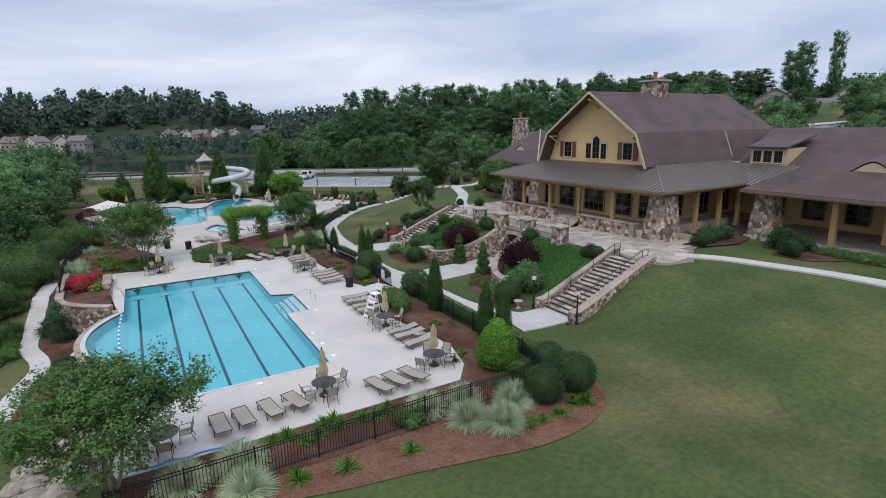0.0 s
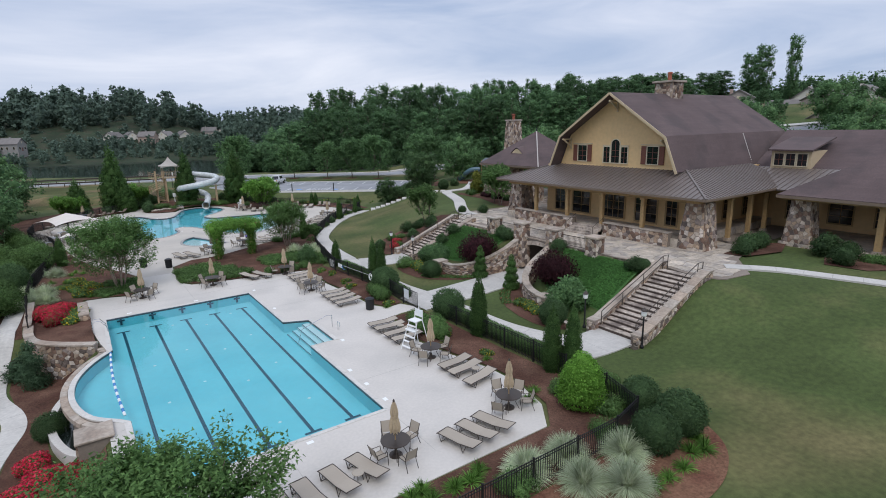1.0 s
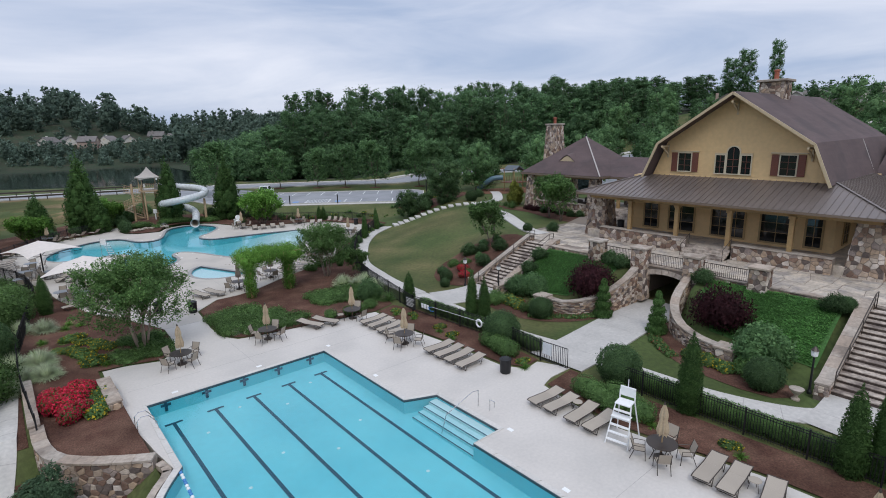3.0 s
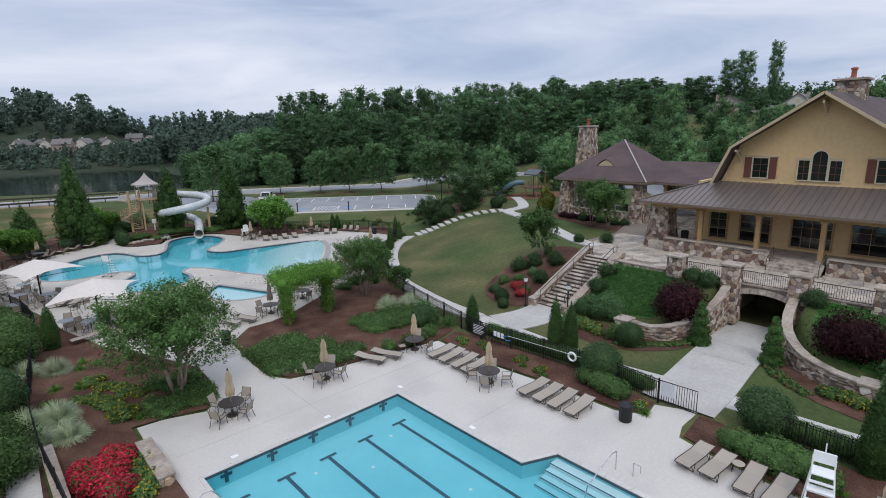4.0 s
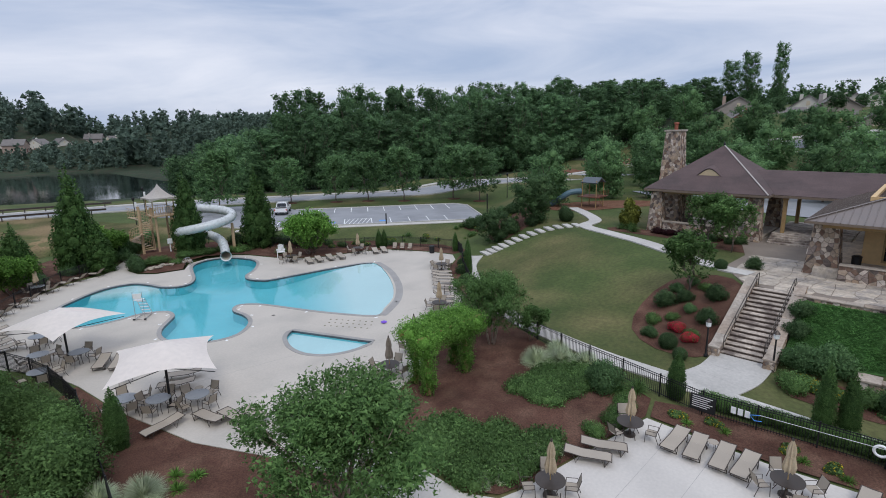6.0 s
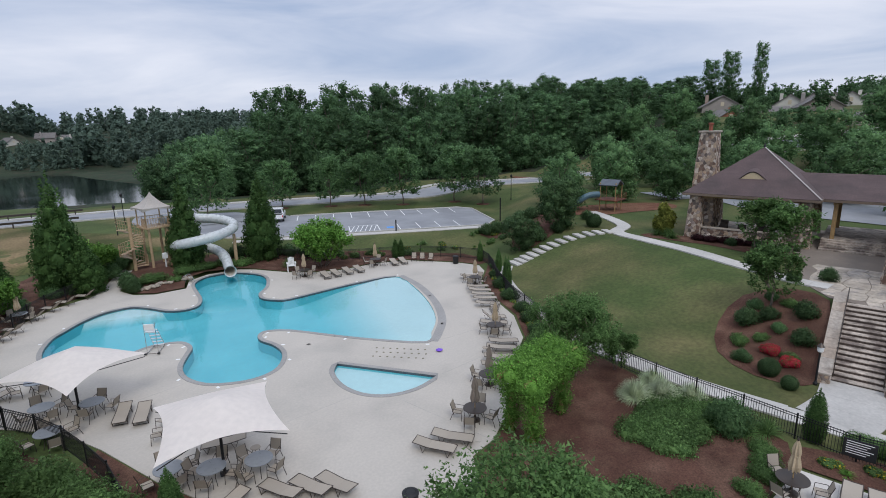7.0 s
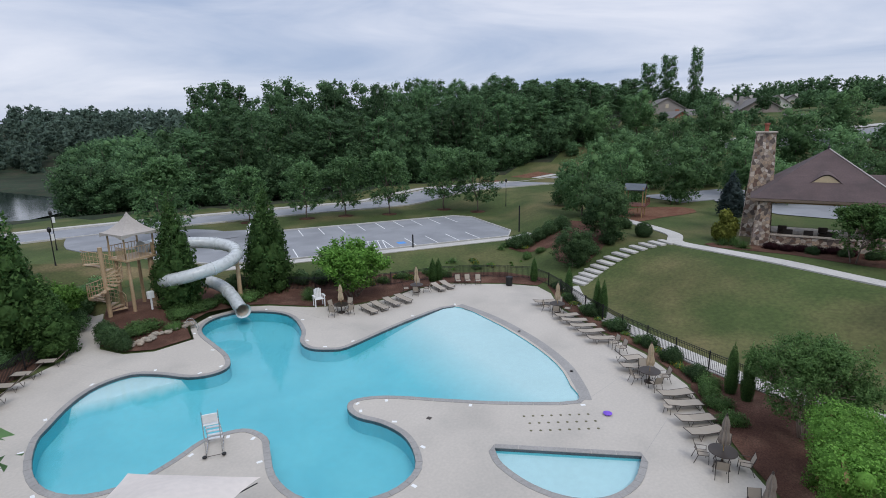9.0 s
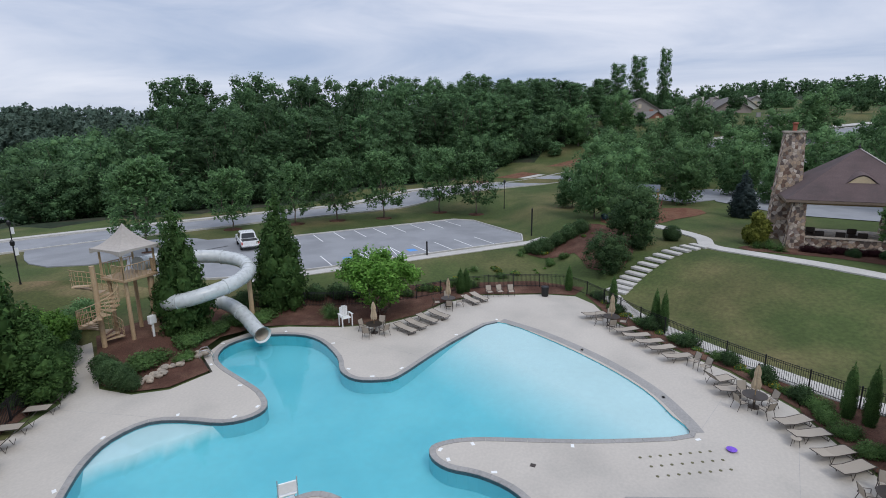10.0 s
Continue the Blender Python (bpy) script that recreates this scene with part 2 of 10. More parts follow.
PURPLE = M("purple_plastic", (0.2, 0.08, 0.6), 0.5)
TEAL = M("teal_plastic", (0.07, 0.13, 0.16), 0.4)
REDPLASTIC = M("red_plastic", (0.5, 0.04, 0.03), 0.4)


def leaf(name, color, tint, rough=0.62, obj=0.22, each=0.3):
    return M(name, color, rough, vary=0.2, grain=2.5, wear=0.35, by_island=each, tint=tint, by_object=obj, spec=0.12, through_light=0.45)


LEAF_FOREST = leaf("woodland_leaves", (0.076, 0.156, 0.07), (0.122, 0.21, 0.092), obj=0.35)
# Haze is painted into these leaves: paler and bluer than the near woods.
LEAF_HAZED = leaf("hazed_woodland_leaves", (0.125, 0.188, 0.14), (0.155, 0.215, 0.162), each=0.15)
LEAF_STREET = leaf("street_tree_leaves", (0.1, 0.2, 0.08), (0.15, 0.255, 0.105))
LEAF_MYRTLE = leaf("myrtle_leaves", (0.092, 0.185, 0.056), (0.145, 0.245, 0.08))
LEAF_CONE = leaf("arborvitae_leaves", (0.066, 0.138, 0.04), (0.1, 0.182, 0.054))
LEAF_BRIGHT = leaf("bright_shrub_leaves", (0.115, 0.255, 0.045), (0.175, 0.325, 0.068))
LEAF_BOX = leaf("clipped_shrub_leaves", (0.062, 0.12, 0.05), (0.096, 0.158, 0.064))
LEAF_RED = leaf("burgundy_leaves", (0.04, 0.015, 0.02), (0.068, 0.024, 0.028))
LEAF_GRASSY = leaf("silver_grass_blades", (0.46, 0.56, 0.33), (0.68, 0.73, 0.52), each=0.15)
LEAF_COVER = leaf("ground_cover_leaves", (0.095, 0.185, 0.058), (0.15, 0.25, 0.082))
FLOWER_RED = leaf("red_flowers", (0.5, 0.018, 0.045), (0.68, 0.06, 0.11))
FLOWER_YELLOW = leaf("yellow_flowers", (0.50, 0.36, 0.03), (0.62, 0.5, 0.05))
LEAF_BLUE = leaf("blue_spruce_leaves", (0.055, 0.085, 0.080), (0.085, 0.115, 0.11))


def water_material(name, tint, rough=0.01, wave=0.004, wave_scale=1.6):
    """Clear tinted water: what lies below shows through the tint, and the surface mirrors at a grazing view."""
    m = bpy.data.materials.new(name)
    m.use_nodes = True
    N, L = m.node_tree.nodes, m.node_tree.links
    N.clear()
    out, fres, mix = N.new("ShaderNodeOutputMaterial"), N.new("ShaderNodeFresnel"), N.new("ShaderNodeMixShader")
    clear, gloss = N.new("ShaderNodeBsdfTransparent"), N.new("ShaderNodeBsdfGlossy")
    fres.inputs["IOR"].default_value = 1.36
    clear.inputs["Color"].default_value = (*tint, 1)
    gloss.inputs["Roughness"].default_value = rough
    geo, tex, bump = N.new("ShaderNodeNewGeometry"), N.new("ShaderNodeTexNoise"), N.new("ShaderNodeBump")
    tex.inputs["Scale"].default_value = wave_scale
    tex.inputs["Detail"].default_value = 3.0
    bump.inputs["Distance"].default_value = wave
    L.new(geo.outputs["Position"], tex.inputs["Vector"])
    L.new(tex.outputs["Fac"], bump.inputs["Height"])
    L.new(bump.outputs[0], gloss.inputs["Normal"])
    L.new(bump.outputs[0], fres.inputs["Normal"])
    L.new(fres.outputs[0], mix.inputs[0])
    L.new(clear.outputs[0], mix.inputs[1])
    L.new(gloss.outputs[0], mix.inputs[2])
    L.new(mix.outputs[0], out.inputs["Surface"])
    return m


WATER = water_material("pool_water", (0.80, 0.95, 0.97))
WATER2 = water_material("lagoon_water", (0.80, 0.95, 0.97))
LAKEWATER = M("lake_water", (0.012, 0.018, 0.016), 0.06, vary=0.1, grain=0.05, wear=0.02, bump=0.02, bump_scale=0.6, spec=0.5, coords="World")

# ---- small building kit ----
rng = random.Random(7)


def smooth_step(t):
    t = max(0.0, min(1.0, t))
    return t * t * (3 - 2 * t)


def mesh_from(bm, name, material=None, smooth=False):
    me = bpy.data.meshes.new(name)
    bm.normal_update()
    bm.to_mesh(me)
    bm.free()
    if material:
        for one in material if isinstance(material, (list, tuple)) else (material,):
            me.materials.append(one)
    if smooth:
        me.polygons.foreach_set("use_smooth", [True] * len(me.polygons))
    return me


def thing(name, label, category, m=None, group="", kind=""):
    ob = new(name)
    ob.empty_display_size = 0.2
    ob.matrix_world = m if m is not None else Matrix.Identity(4)
    return tagged(ob, label, category, group, kind)


def part(name, bm, material, parent, label="", smooth=False):
    me = bm if isinstance(bm, bpy.types.Mesh) else mesh_from(bm, name, material, smooth)
    ob = new(name, me)
    ob.parent = parent
    if label:
        ob["label"] = label
    return ob


def single(name, bm, material, label, category, m=None, group="", kind="", smooth=False):
    me = bm if isinstance(bm, bpy.types.Mesh) else mesh_from(bm, name, material, smooth)
    ob = new(name, me)
    if m is not None:
        ob.matrix_world = m
    return tagged(ob, label, category, group, kind)


def quad(bm, *pts):
    return bm.faces.new([bm.verts.new(p) for p in pts])


def box(bm, x0, x1, y0, y1, z0, z1, bevel=0.0):
    vs = [bm.verts.new((x, y, z)) for z in (z0, z1) for x, y in ((x0, y0), (x1, y0), (x1, y1), (x0, y1))]
    fs = [bm.faces.new([vs[i] for i in f]) for f in ((3, 2, 1, 0), (4, 5, 6, 7), (0, 1, 5, 4), (1, 2, 6, 5), (2, 3, 7, 6), (3, 0, 4, 7))]
    if bevel:
        es = list({e for f in fs for e in f.edges})
        bmesh.ops.bevel(bm, geom=es, offset=bevel, segments=1, affect="EDGES")
    return vs


def boxed(x0, x1, y0, y1, z0, z1, bevel=0.0):
    bm = bmesh.new()
    box(bm, x0, x1, y0, y1, z0, z1, bevel)
    return bm


def beam(bm, a, b, w, h=None):
    """A square bar from a to b."""
    a, b = Vector(a), Vector(b)
    h = h or w
    d = (b - a).normalized()
    side = d.cross(Vector((0, 0, 1)))
    side = side.normalized() if side.length > 1e-4 else Vector((1, 0, 0))
    up = side.cross(d).normalized()
    ring = [(-w / 2, -h / 2), (w / 2, -h / 2), (w / 2, h / 2), (-w / 2, h / 2)]
    va = [bm.verts.new(a + side * i + up * j) for i, j in ring]
    vb = [bm.verts.new(b + side * i + up * j) for i, j in ring]
    for k in range(4):
        bm.faces.new((va[k], va[(k + 1) % 4], vb[(k + 1) % 4], vb[k]))
    bm.faces.new(va[::-1])
    bm.faces.new(vb)


def tube(bm, pts, r, n=8, caps=True, closed=False, radii=None):
    """A round pipe along points."""
    pts = [Vector(p) for p in pts]
    rings, side = [], None
    for i, p in enumerate(pts):
        before, after = pts[i - 1] if i or closed else p, pts[(i + 1) % len(pts)] if i + 1 < len(pts) or closed else p
        d = (after - before).normalized()
        if side is None:
            side = d.cross(Vector((0, 0, 1)))
            side = side.normalized() if side.length > 1e-3 else Vector((1, 0, 0))
        side = (side - d * side.dot(d)).normalized()
        up = side.cross(d)
        rr = radii[i] if radii else r
        rings.append([bm.verts.new(p + (side * math.cos(a) + up * math.sin(a)) * rr) for a in (2 * math.pi * k / n for k in range(n))])
    for i in range(len(rings) - (0 if closed else 1)):
        a, b = rings[i], rings[(i + 1) % len(rings)]
        for k in range(n):
            bm.faces.new((a[k], a[(k + 1) % n], b[(k + 1) % n], b[k]))
    if caps and not closed:
        bm.faces.new(rings[0][::-1])
        bm.faces.new(rings[-1])


def piped(pts, r, n=8, **kw):
    bm = bmesh.new()
    tube(bm, pts, r, n, **kw)
    return bm


def lathe(bm, profile, n=16, centre=(0, 0, 0)):
    """Turns a profile of (radius, z) round the upright axis."""
    cx, cy, cz = centre
    rings = [[bm.verts.new((cx + r * math.cos(2 * math.pi * k / n), cy + r * math.sin(2 * math.pi * k / n), cz + z)) for k in range(n)] for r, z in profile]
    for a, b in zip(rings, rings[1:]):
        for k in range(n):
            bm.faces.new((a[k], a[(k + 1) % n], b[(k + 1) % n], b[k]))
    bm.faces.new(rings[0][::-1])
    bm.faces.new(rings[-1])


def turned(profile, n=16, centre=(0, 0, 0)):
    bm = bmesh.new()
    lathe(bm, profile, n, centre)
    return bm


def prism(bm, pts, z0, z1):
    """A slab with a flat outline."""
    lo = [bm.verts.new((x, y, z0)) for x, y in pts]
    hi = [bm.verts.new((x, y, z1)) for x, y in pts]
    bm.faces.new(lo[::-1])
    bm.faces.new(hi)
    for k in range(len(pts)):
        bm.faces.new((lo[k], lo[(k + 1) % len(pts)], hi[(k + 1) % len(pts)], hi[k]))


def curve_through(pts, n=4, closed=True):
    """A smooth line through plan points (Catmull-Rom)."""
    out, k = [], len(pts)
    for i in range(k if closed else k - 1):
        p = [Vector(pts[j % k] if closed else pts[max(0, min(k - 1, j))]) for j in (i - 1, i, i + 1, i + 2)]
        for s in range(n):
            t = s / n
            v = 0.5 * (2 * p[1] + (p[2] - p[0]) * t + (2 * p[0] - 5 * p[1] + 4 * p[2] - p[3]) * t * t + (3 * p[1] - p[0] - 3 * p[2] + p[3]) * t ** 3)
            out.append(tuple(v))
    if not closed:
        out.append(tuple(pts[-1]))
    return out


def area(pts):
    return sum(a[0] * b[1] - a[1] * b[0] for a, b in zip(pts, pts[1:] + pts[:1])) / 2


def inset(pts, d):
    """The outline moved inwards by d (outwards if negative)."""
    s = 1 if area(pts) > 0 else -1
    out = []
    for i, p in enumerate(pts):
        a, b = Vector(pts[i - 1]), Vector(pts[(i + 1) % len(pts)])
        e = (b - a).normalized()
        out.append((p[0] - e.y * d * s, p[1] + e.x * d * s))
    return out


def inside(x, y, pts):
    hit, j = False, len(pts) - 1
    for i in range(len(pts)):
        (xi, yi), (xj, yj) = pts[i], pts[j]
        if (yi > y) != (yj > y) and x < (xj - xi) * (y - yi) / (yj - yi) + xi:
            hit = not hit
        j = i
    return hit


def sheet_with_holes(bm, outer, holes, z):
    """A level sheet with openings."""
    edges = []
    for loop in (outer, *holes):
        vs = [bm.verts.new((x, y, z)) for x, y in loop]
        edges += [bm.edges.new((vs[i], vs[(i + 1) % len(vs)])) for i in range(len(vs))]
    bmesh.ops.triangle_fill(bm, use_beauty=True, use_dissolve=False, edges=edges, normal=(0, 0, 1))
    for f in bm.faces:
        f.normal_update()
        if f.normal.z < 0:
            f.normal_flip()


def skirt(bm, pts, z0, z1, flip=False):
    lo = [bm.verts.new((x, y, z0)) for x, y in pts]
    hi = [bm.verts.new((x, y, z1)) for x, y in pts]
    for k in range(len(pts)):
        f = bm.faces.new((lo[k], lo[(k + 1) % len(pts)], hi[(k + 1) % len(pts)], hi[k]))
        if flip:
            f.normal_flip()


def draped(pts, lift, step=1.0, height=None):
    """A patch that follows the ground inside a plan outline."""
    height = height or ground_z
    bm = bmesh.new()
    if area(pts) < 0:
        pts = pts[::-1]
    f = bm.faces.new([bm.verts.new((x, y, 0)) for x, y in pts])
    f.normal_update()
    bmesh.ops.triangulate(bm, faces=[f])
    for axis in (0, 1):
        lo, hi = min(p[axis] for p in pts), max(p[axis] for p in pts)
        k = math.ceil(lo / step) * step
        while k < hi:
            co, no = [0, 0, 0], [0, 0, 0]
            co[axis], no[axis] = k, 1
            bmesh.ops.bisect_plane(bm, geom=list(bm.verts) + list(bm.edges) + list(bm.faces), plane_co=co, plane_no=no)
            k += step
    for v in bm.verts:
        v.co.z = height(v.co.x, v.co.y) + lift
    bm.normal_update()
    for f in bm.faces:
        if f.normal.z < 0:
            f.normal_flip()
    return bm


def strip_sides(line, width):
    out = []
    for i, p in enumerate(line):
        a, b = Vector(line[max(i - 1, 0)]), Vector(line[min(i + 1, len(line) - 1)])
        e = (b - a).normalized()
        n = Vector((-e.y, e.x)) * width / 2
        out.append((Vector(p) + n, Vector(p) - n))
    return out


def ribbon(line, width, lift, height=None, thick=0.12):
    """A band of paving along a plan line, lying on the ground."""
    height = height or ground_z
    bm = bmesh.new()
    rows = []
    for left, right in strip_sides(line, width):
        mid = (left + right) / 2
        row = []
        for p in (left, mid, right):
            row.append(bm.verts.new((p.x, p.y, height(p.x, p.y) + lift)))
        for p in (right, left):
            row.append(bm.verts.new((p.x, p.y, height(p.x, p.y) + lift - thick)))
        rows.append(row)
    for a, b in zip(rows, rows[1:]):
        for i, j in ((0, 1), (1, 2), (2, 3), (4, 0)):
            bm.faces.new((a[i], a[j], b[j], b[i]))
    bmesh.ops.recalc_face_normals(bm, faces=bm.faces)
    return bm


def along(line, gap):
    """Points at even steps on a plan line, with headings."""
    out, carry = [], 0.0
    for a, b in zip(line, line[1:]):
        a, b = Vector(a), Vector(b)
        d = (b - a).length
        while carry < d:
            p = a + (b - a) * carry / d
            out.append((p.x, p.y, math.atan2(b.y - a.y, b.x - a.x)))
            carry += gap
        carry -= d
    return out


def bent(w, h, nx, ny, f):
    """A rectangular patch of nx by ny cells shaped by f(u, v)."""
    bm = bmesh.new()
    g = [[bm.verts.new(f(i / nx, j / ny)) for j in range(ny + 1)] for i in range(nx + 1)]
    for i in range(nx):
        for j in range(ny):
            bm.faces.new((g[i][j], g[i + 1][j], g[i + 1][j + 1], g[i][j + 1]))
    return bm


def clipped(poly, m, n):
    """What is left of a flat outline on the near side of the line through m with normal n."""
    out = []
    for i, p in enumerate(poly):
        q = poly[(i + 1) % len(poly)]
        dp, dq = (p[0] - m[0]) * n[0] + (p[1] - m[1]) * n[1], (q[0] - m[0]) * n[0] + (q[1] - m[1]) * n[1]
        if dp <= 0:
            out.append(p)
        if (dp < 0) != (dq < 0) and dp != dq:
            t = dp / (dp - dq)
            out.append((p[0] + (q[0] - p[0]) * t, p[1] + (q[1] - p[1]) * t))
    return out


def stones(bm, place, width, height, lo=0.26, hi=0.6, proud=0.05, seed=1):
    """Rubble stones fitted over a face; place(u, v, d) gives the spot u along, v up and d out of it."""
    r = random.Random(seed)
    step = (lo + hi) / 2
    tall = step * 0.72
    cols, rows = max(1, round(width / step)), max(1, round(height / tall))
    du, dv = width / cols, height / rows
    seeds = {(i, j): ((i + 0.5 + 0.25 * (j % 2) + r.uniform(-0.45, 0.45)) * du, (j + 0.5 + r.uniform(-0.42, 0.42)) * dv) for i in range(-2, cols + 2) for j in range(-2, rows + 2)}
    for i in range(-1, cols + 1):
        for j in range(-1, rows + 1):
            cu, cv = seeds[i, j]
            cell = [(0, 0), (width, 0), (width, height), (0, height)]
            for a in (-2, -1, 0, 1, 2):
                for b in (-2, -1, 0, 1, 2):
                    if (a or b) and (i + a, j + b) in seeds and cell:
                        ou, ov = seeds[i + a, j + b]
                        cell = clipped(cell, ((cu + ou) / 2, (cv + ov) / 2), (ou - cu, ov - cv))
            tidy = [p for k, p in enumerate(cell) if math.dist(p, cell[k - 1]) > 0.02]
            if len(tidy) < 3 or abs(area(tidy)) < 0.004:
                continue
            if area(tidy) < 0:
                tidy.reverse()
            mu, mv = sum(p[0] for p in tidy) / len(tidy), sum(p[1] for p in tidy) / len(tidy)
            d, m = proud * r.uniform(0.35, 1.3), len(tidy)
            lo_v = [bm.verts.new(place(mu + (p - mu) * 0.94, mv + (q - mv) * 0.92, 0.0)) for p, q in tidy]
            hi_v = [bm.verts.new(place(mu + (p - mu) * 0.8, mv + (q - mv) * 0.76, d + r.uniform(-0.008, 0.008))) for p, q in tidy]
            bm.faces.new(hi_v)
            for k in range(m):
                bm.faces.new((lo_v[k], lo_v[(k + 1) % m], hi_v[(k + 1) % m], hi_v[k]))


def stone_box(name, x0, x1, y0, y1, z0, z1, parent, taper=0.0, seed=1, sides="nsew", size=(0.26, 0.6)):
    """A stone-faced block, narrowing towards its top by taper on each side."""
    def shrink(x, y, z):
        t = taper * (z - z0) / (z1 - z0)
        cx, cy = (x0 + x1) / 2, (y0 + y1) / 2
        return (x - t * (1 if x > cx else -1), y - t * (1 if y > cy else -1), z)
    bm = bmesh.new()
    for v in box(bm, x0, x1, y0, y1, z0, z1):
        v.co = shrink(*v.co)
    core = part(name, bm, MORTAR, parent)
    bm = bmesh.new()
    w, d, h = x1 - x0, y1 - y0, z1 - z0

    def tap(x, y, z):
        t = taper * (z - z0) / h
        fx = (w - 2 * t) / w
        fy = (d - 2 * t) / d
        cx, cy = (x0 + x1) / 2, (y0 + y1) / 2
        return (cx + (x - cx) * fx, cy + (y - cy) * fy, z)
    for s, (n, place) in enumerate({
        "w": (d, lambda u, v, o: tap(x0 - o, y1 - u, z0 + v)), "e": (d, lambda u, v, o: tap(x1 + o, y0 + u, z0 + v)),
        "s": (w, lambda u, v, o: tap(x0 + u, y0 - o, z0 + v)), "n": (w, lambda u, v, o: tap(x1 - u, y1 + o, z0 + v))}.items()):
        if n in sides:
            stones(bm, place[1], place[0], h, *size, seed=seed * 7 + s)
    part("stone_facing", bm, STONE, core)
    return core

# ---- the ground ----
HILL_Y = (-60, 0, 12, 20, 25, 54, 58, 66, 74, 80, 88, 95, 104)
HILL_A = (30, 25, 22, 21, 24.6, 24.6, 24, 24, 27, 33, 38, 46, 60)
HILL_B = (60, 46, 42, 38, 32.0, 32.5, 35, 43, 46, 48, 52, 62, 80)
LOT_AT, LOT_DIR = Vector((26.7, 113.5)), Vector((0.79, -0.613))
LOT_N = Vector((0.613, 0.79))


def near_z(x, y):
    a, b = np.interp(y, HILL_Y, HILL_A), np.interp(y, HILL_Y, HILL_B)
    hill = 2.9 * smooth_step((x - a) / (b - a))
    if 23 < x < 37.5 and 30 < y < 51:
        half = 1.95 + 4.4 * max(0.0, (31 - x) / 6) ** 1.7
        hill = min(hill, 0.03 + 4.5 * max(0.0, abs(y - 40.7) - half - 0.05))
    s = (x - LOT_AT.x) * LOT_N.x + (y - LOT_AT.y) * LOT_N.y
    lot = 1.2 * smooth_step((s + 9) / 8)
    z = max(hill, lot) if hill * lot == 0 else (hill ** 4 + lot ** 4) ** 0.25
    z += 0.9 * math.exp(-((x - 13) ** 2 + (y - 112) ** 2) / 22)
    z += smooth_step((-1.6 - x) / 2.6) * np.interp(y, (0, 20, 25, 48.5, 51.5, 62, 75, 120), (-0.6, -1.0, -2.0, -2.0, 0.15, 0.1, 0.0, 0.0))
    z -= 2.2 * smooth_step((-12 - x) / 22)
    return z


def ground_z(x, y):
    z = near_z(x, y)
    # the valley of the lake and the wooded hills round it
    s = (x - 25) * 0.507 + (y - 150) * 0.862
    r = math.hypot(x, y - 40)
    z -= 7.5 * smooth_step((s - 12) / 70) * smooth_step((190 - x) / 80)
    z -= 4.0 * smooth_step((-x - 20) / 60)
    z += 7 * smooth_step((r - 352) / 45) + (8.5 + 19 * smooth_step((130 - x) / 80)) * smooth_step((r - 395) / 260) + 6 * noise.noise((x * 0.004, y * 0.004, 3.3)) * smooth_step((r - 300) / 300)
    z += (15 * smooth_step((x - 95) / 75) + 4 * smooth_step((x - 180) / 80)) * smooth_step((235 - y) / 85) + 4 * smooth_step((x - 215) / 90) * smooth_step((80 - y) / 30)
    z += 13 * smooth_step((108 - x) / 22) * smooth_step((r - 432) / 55) + 3 * smooth_step((x - 100) / 30) * smooth_step((r - 420) / 80) * smooth_step((y - 220) / 60)
    z += 0.25 * noise.noise((x * 0.05, y * 0.05, 0.7)) * smooth_step((r - 90) / 60)
    return z


LAP_BOW = curve_through([(-1.15, 44.5), (-2.2, 43.0), (-2.95, 41.2), (-3.2, 39.4), (-3.05, 37.6), (-2.5, 36.0), (-1.5, 34.9)], 4, closed=False)
DECK_BOW = curve_through([(-1.45, 44.62), (-2.4, 43.2), (-3.2, 41.3), (-3.47, 39.4), (-3.3, 37.5), (-2.7, 35.8), (-1.9, 34.9)], 4, closed=False)
LAP = [(-1.1, 51.08), *LAP_BOW, (-1.1, 34.4), (-1.1, 28.22),
       (8.91, 28.22), (8.91, 37.56), (10.5, 37.56), (10.5, 41.96), (8.91, 42.66), (8.91, 51.08)][::-1]
LAGOON_PTS = [(26.8, 90.6), (25.4, 86.9), (22.7, 82.6), (20, 79.5), (17.6, 77.9), (16.1, 77.1), (14.2, 80.4), (13, 83.2), (11.9, 86.1), (11.1, 87.5), (10.2, 88.2), (9.4, 87.8), (9.0, 86.8),
              (9.1, 85.4), (8.8, 83.9), (8.0, 82.7), (6.8, 81.8), (5.4, 81.8), (4.2, 82.5), (3.3, 83.6), (3.0, 85.3), (3.5, 87.0), (4.6, 88.5), (5.4, 89.6), (5.5, 91), (4.8, 91.8), (3.6, 92.3),
              (2.0, 92.1), (0.2, 92.2), (-1.3, 93.2), (-1.9, 95.0), (-1.5, 97.2), (-0.3, 99.5), (0.7, 100.5), (2.6, 102.1), (4.4, 102.9), (6.2, 102.6), (7.1, 101), (7.7, 99), (8.8, 98)]
LAGOON_PTS += [(10, 98.1), (11.1, 99.6), (11.9, 101.9), (12.7, 104.3), (13.7, 105.8), (15.4, 106.6), (17.4, 105.9), (18.7, 103.4), (18.5, 101.1), (16.7, 98.3), (15.1, 96.9), (14.5, 95.4),
               (15, 94), (15.9, 93.2), (19.3, 92.7), (23.1, 92.0)]
LAGOON = curve_through(LAGOON_PTS, 3)
WADING = curve_through([(9.9, 79.3), (9.0, 78.5), (8.3, 76.8), (8.3, 75.1), (9.1, 73.8), (10.6, 73.1), (12.5, 73.1)], 4, closed=False)
POOLS = (LAP, LAGOON, WADING)
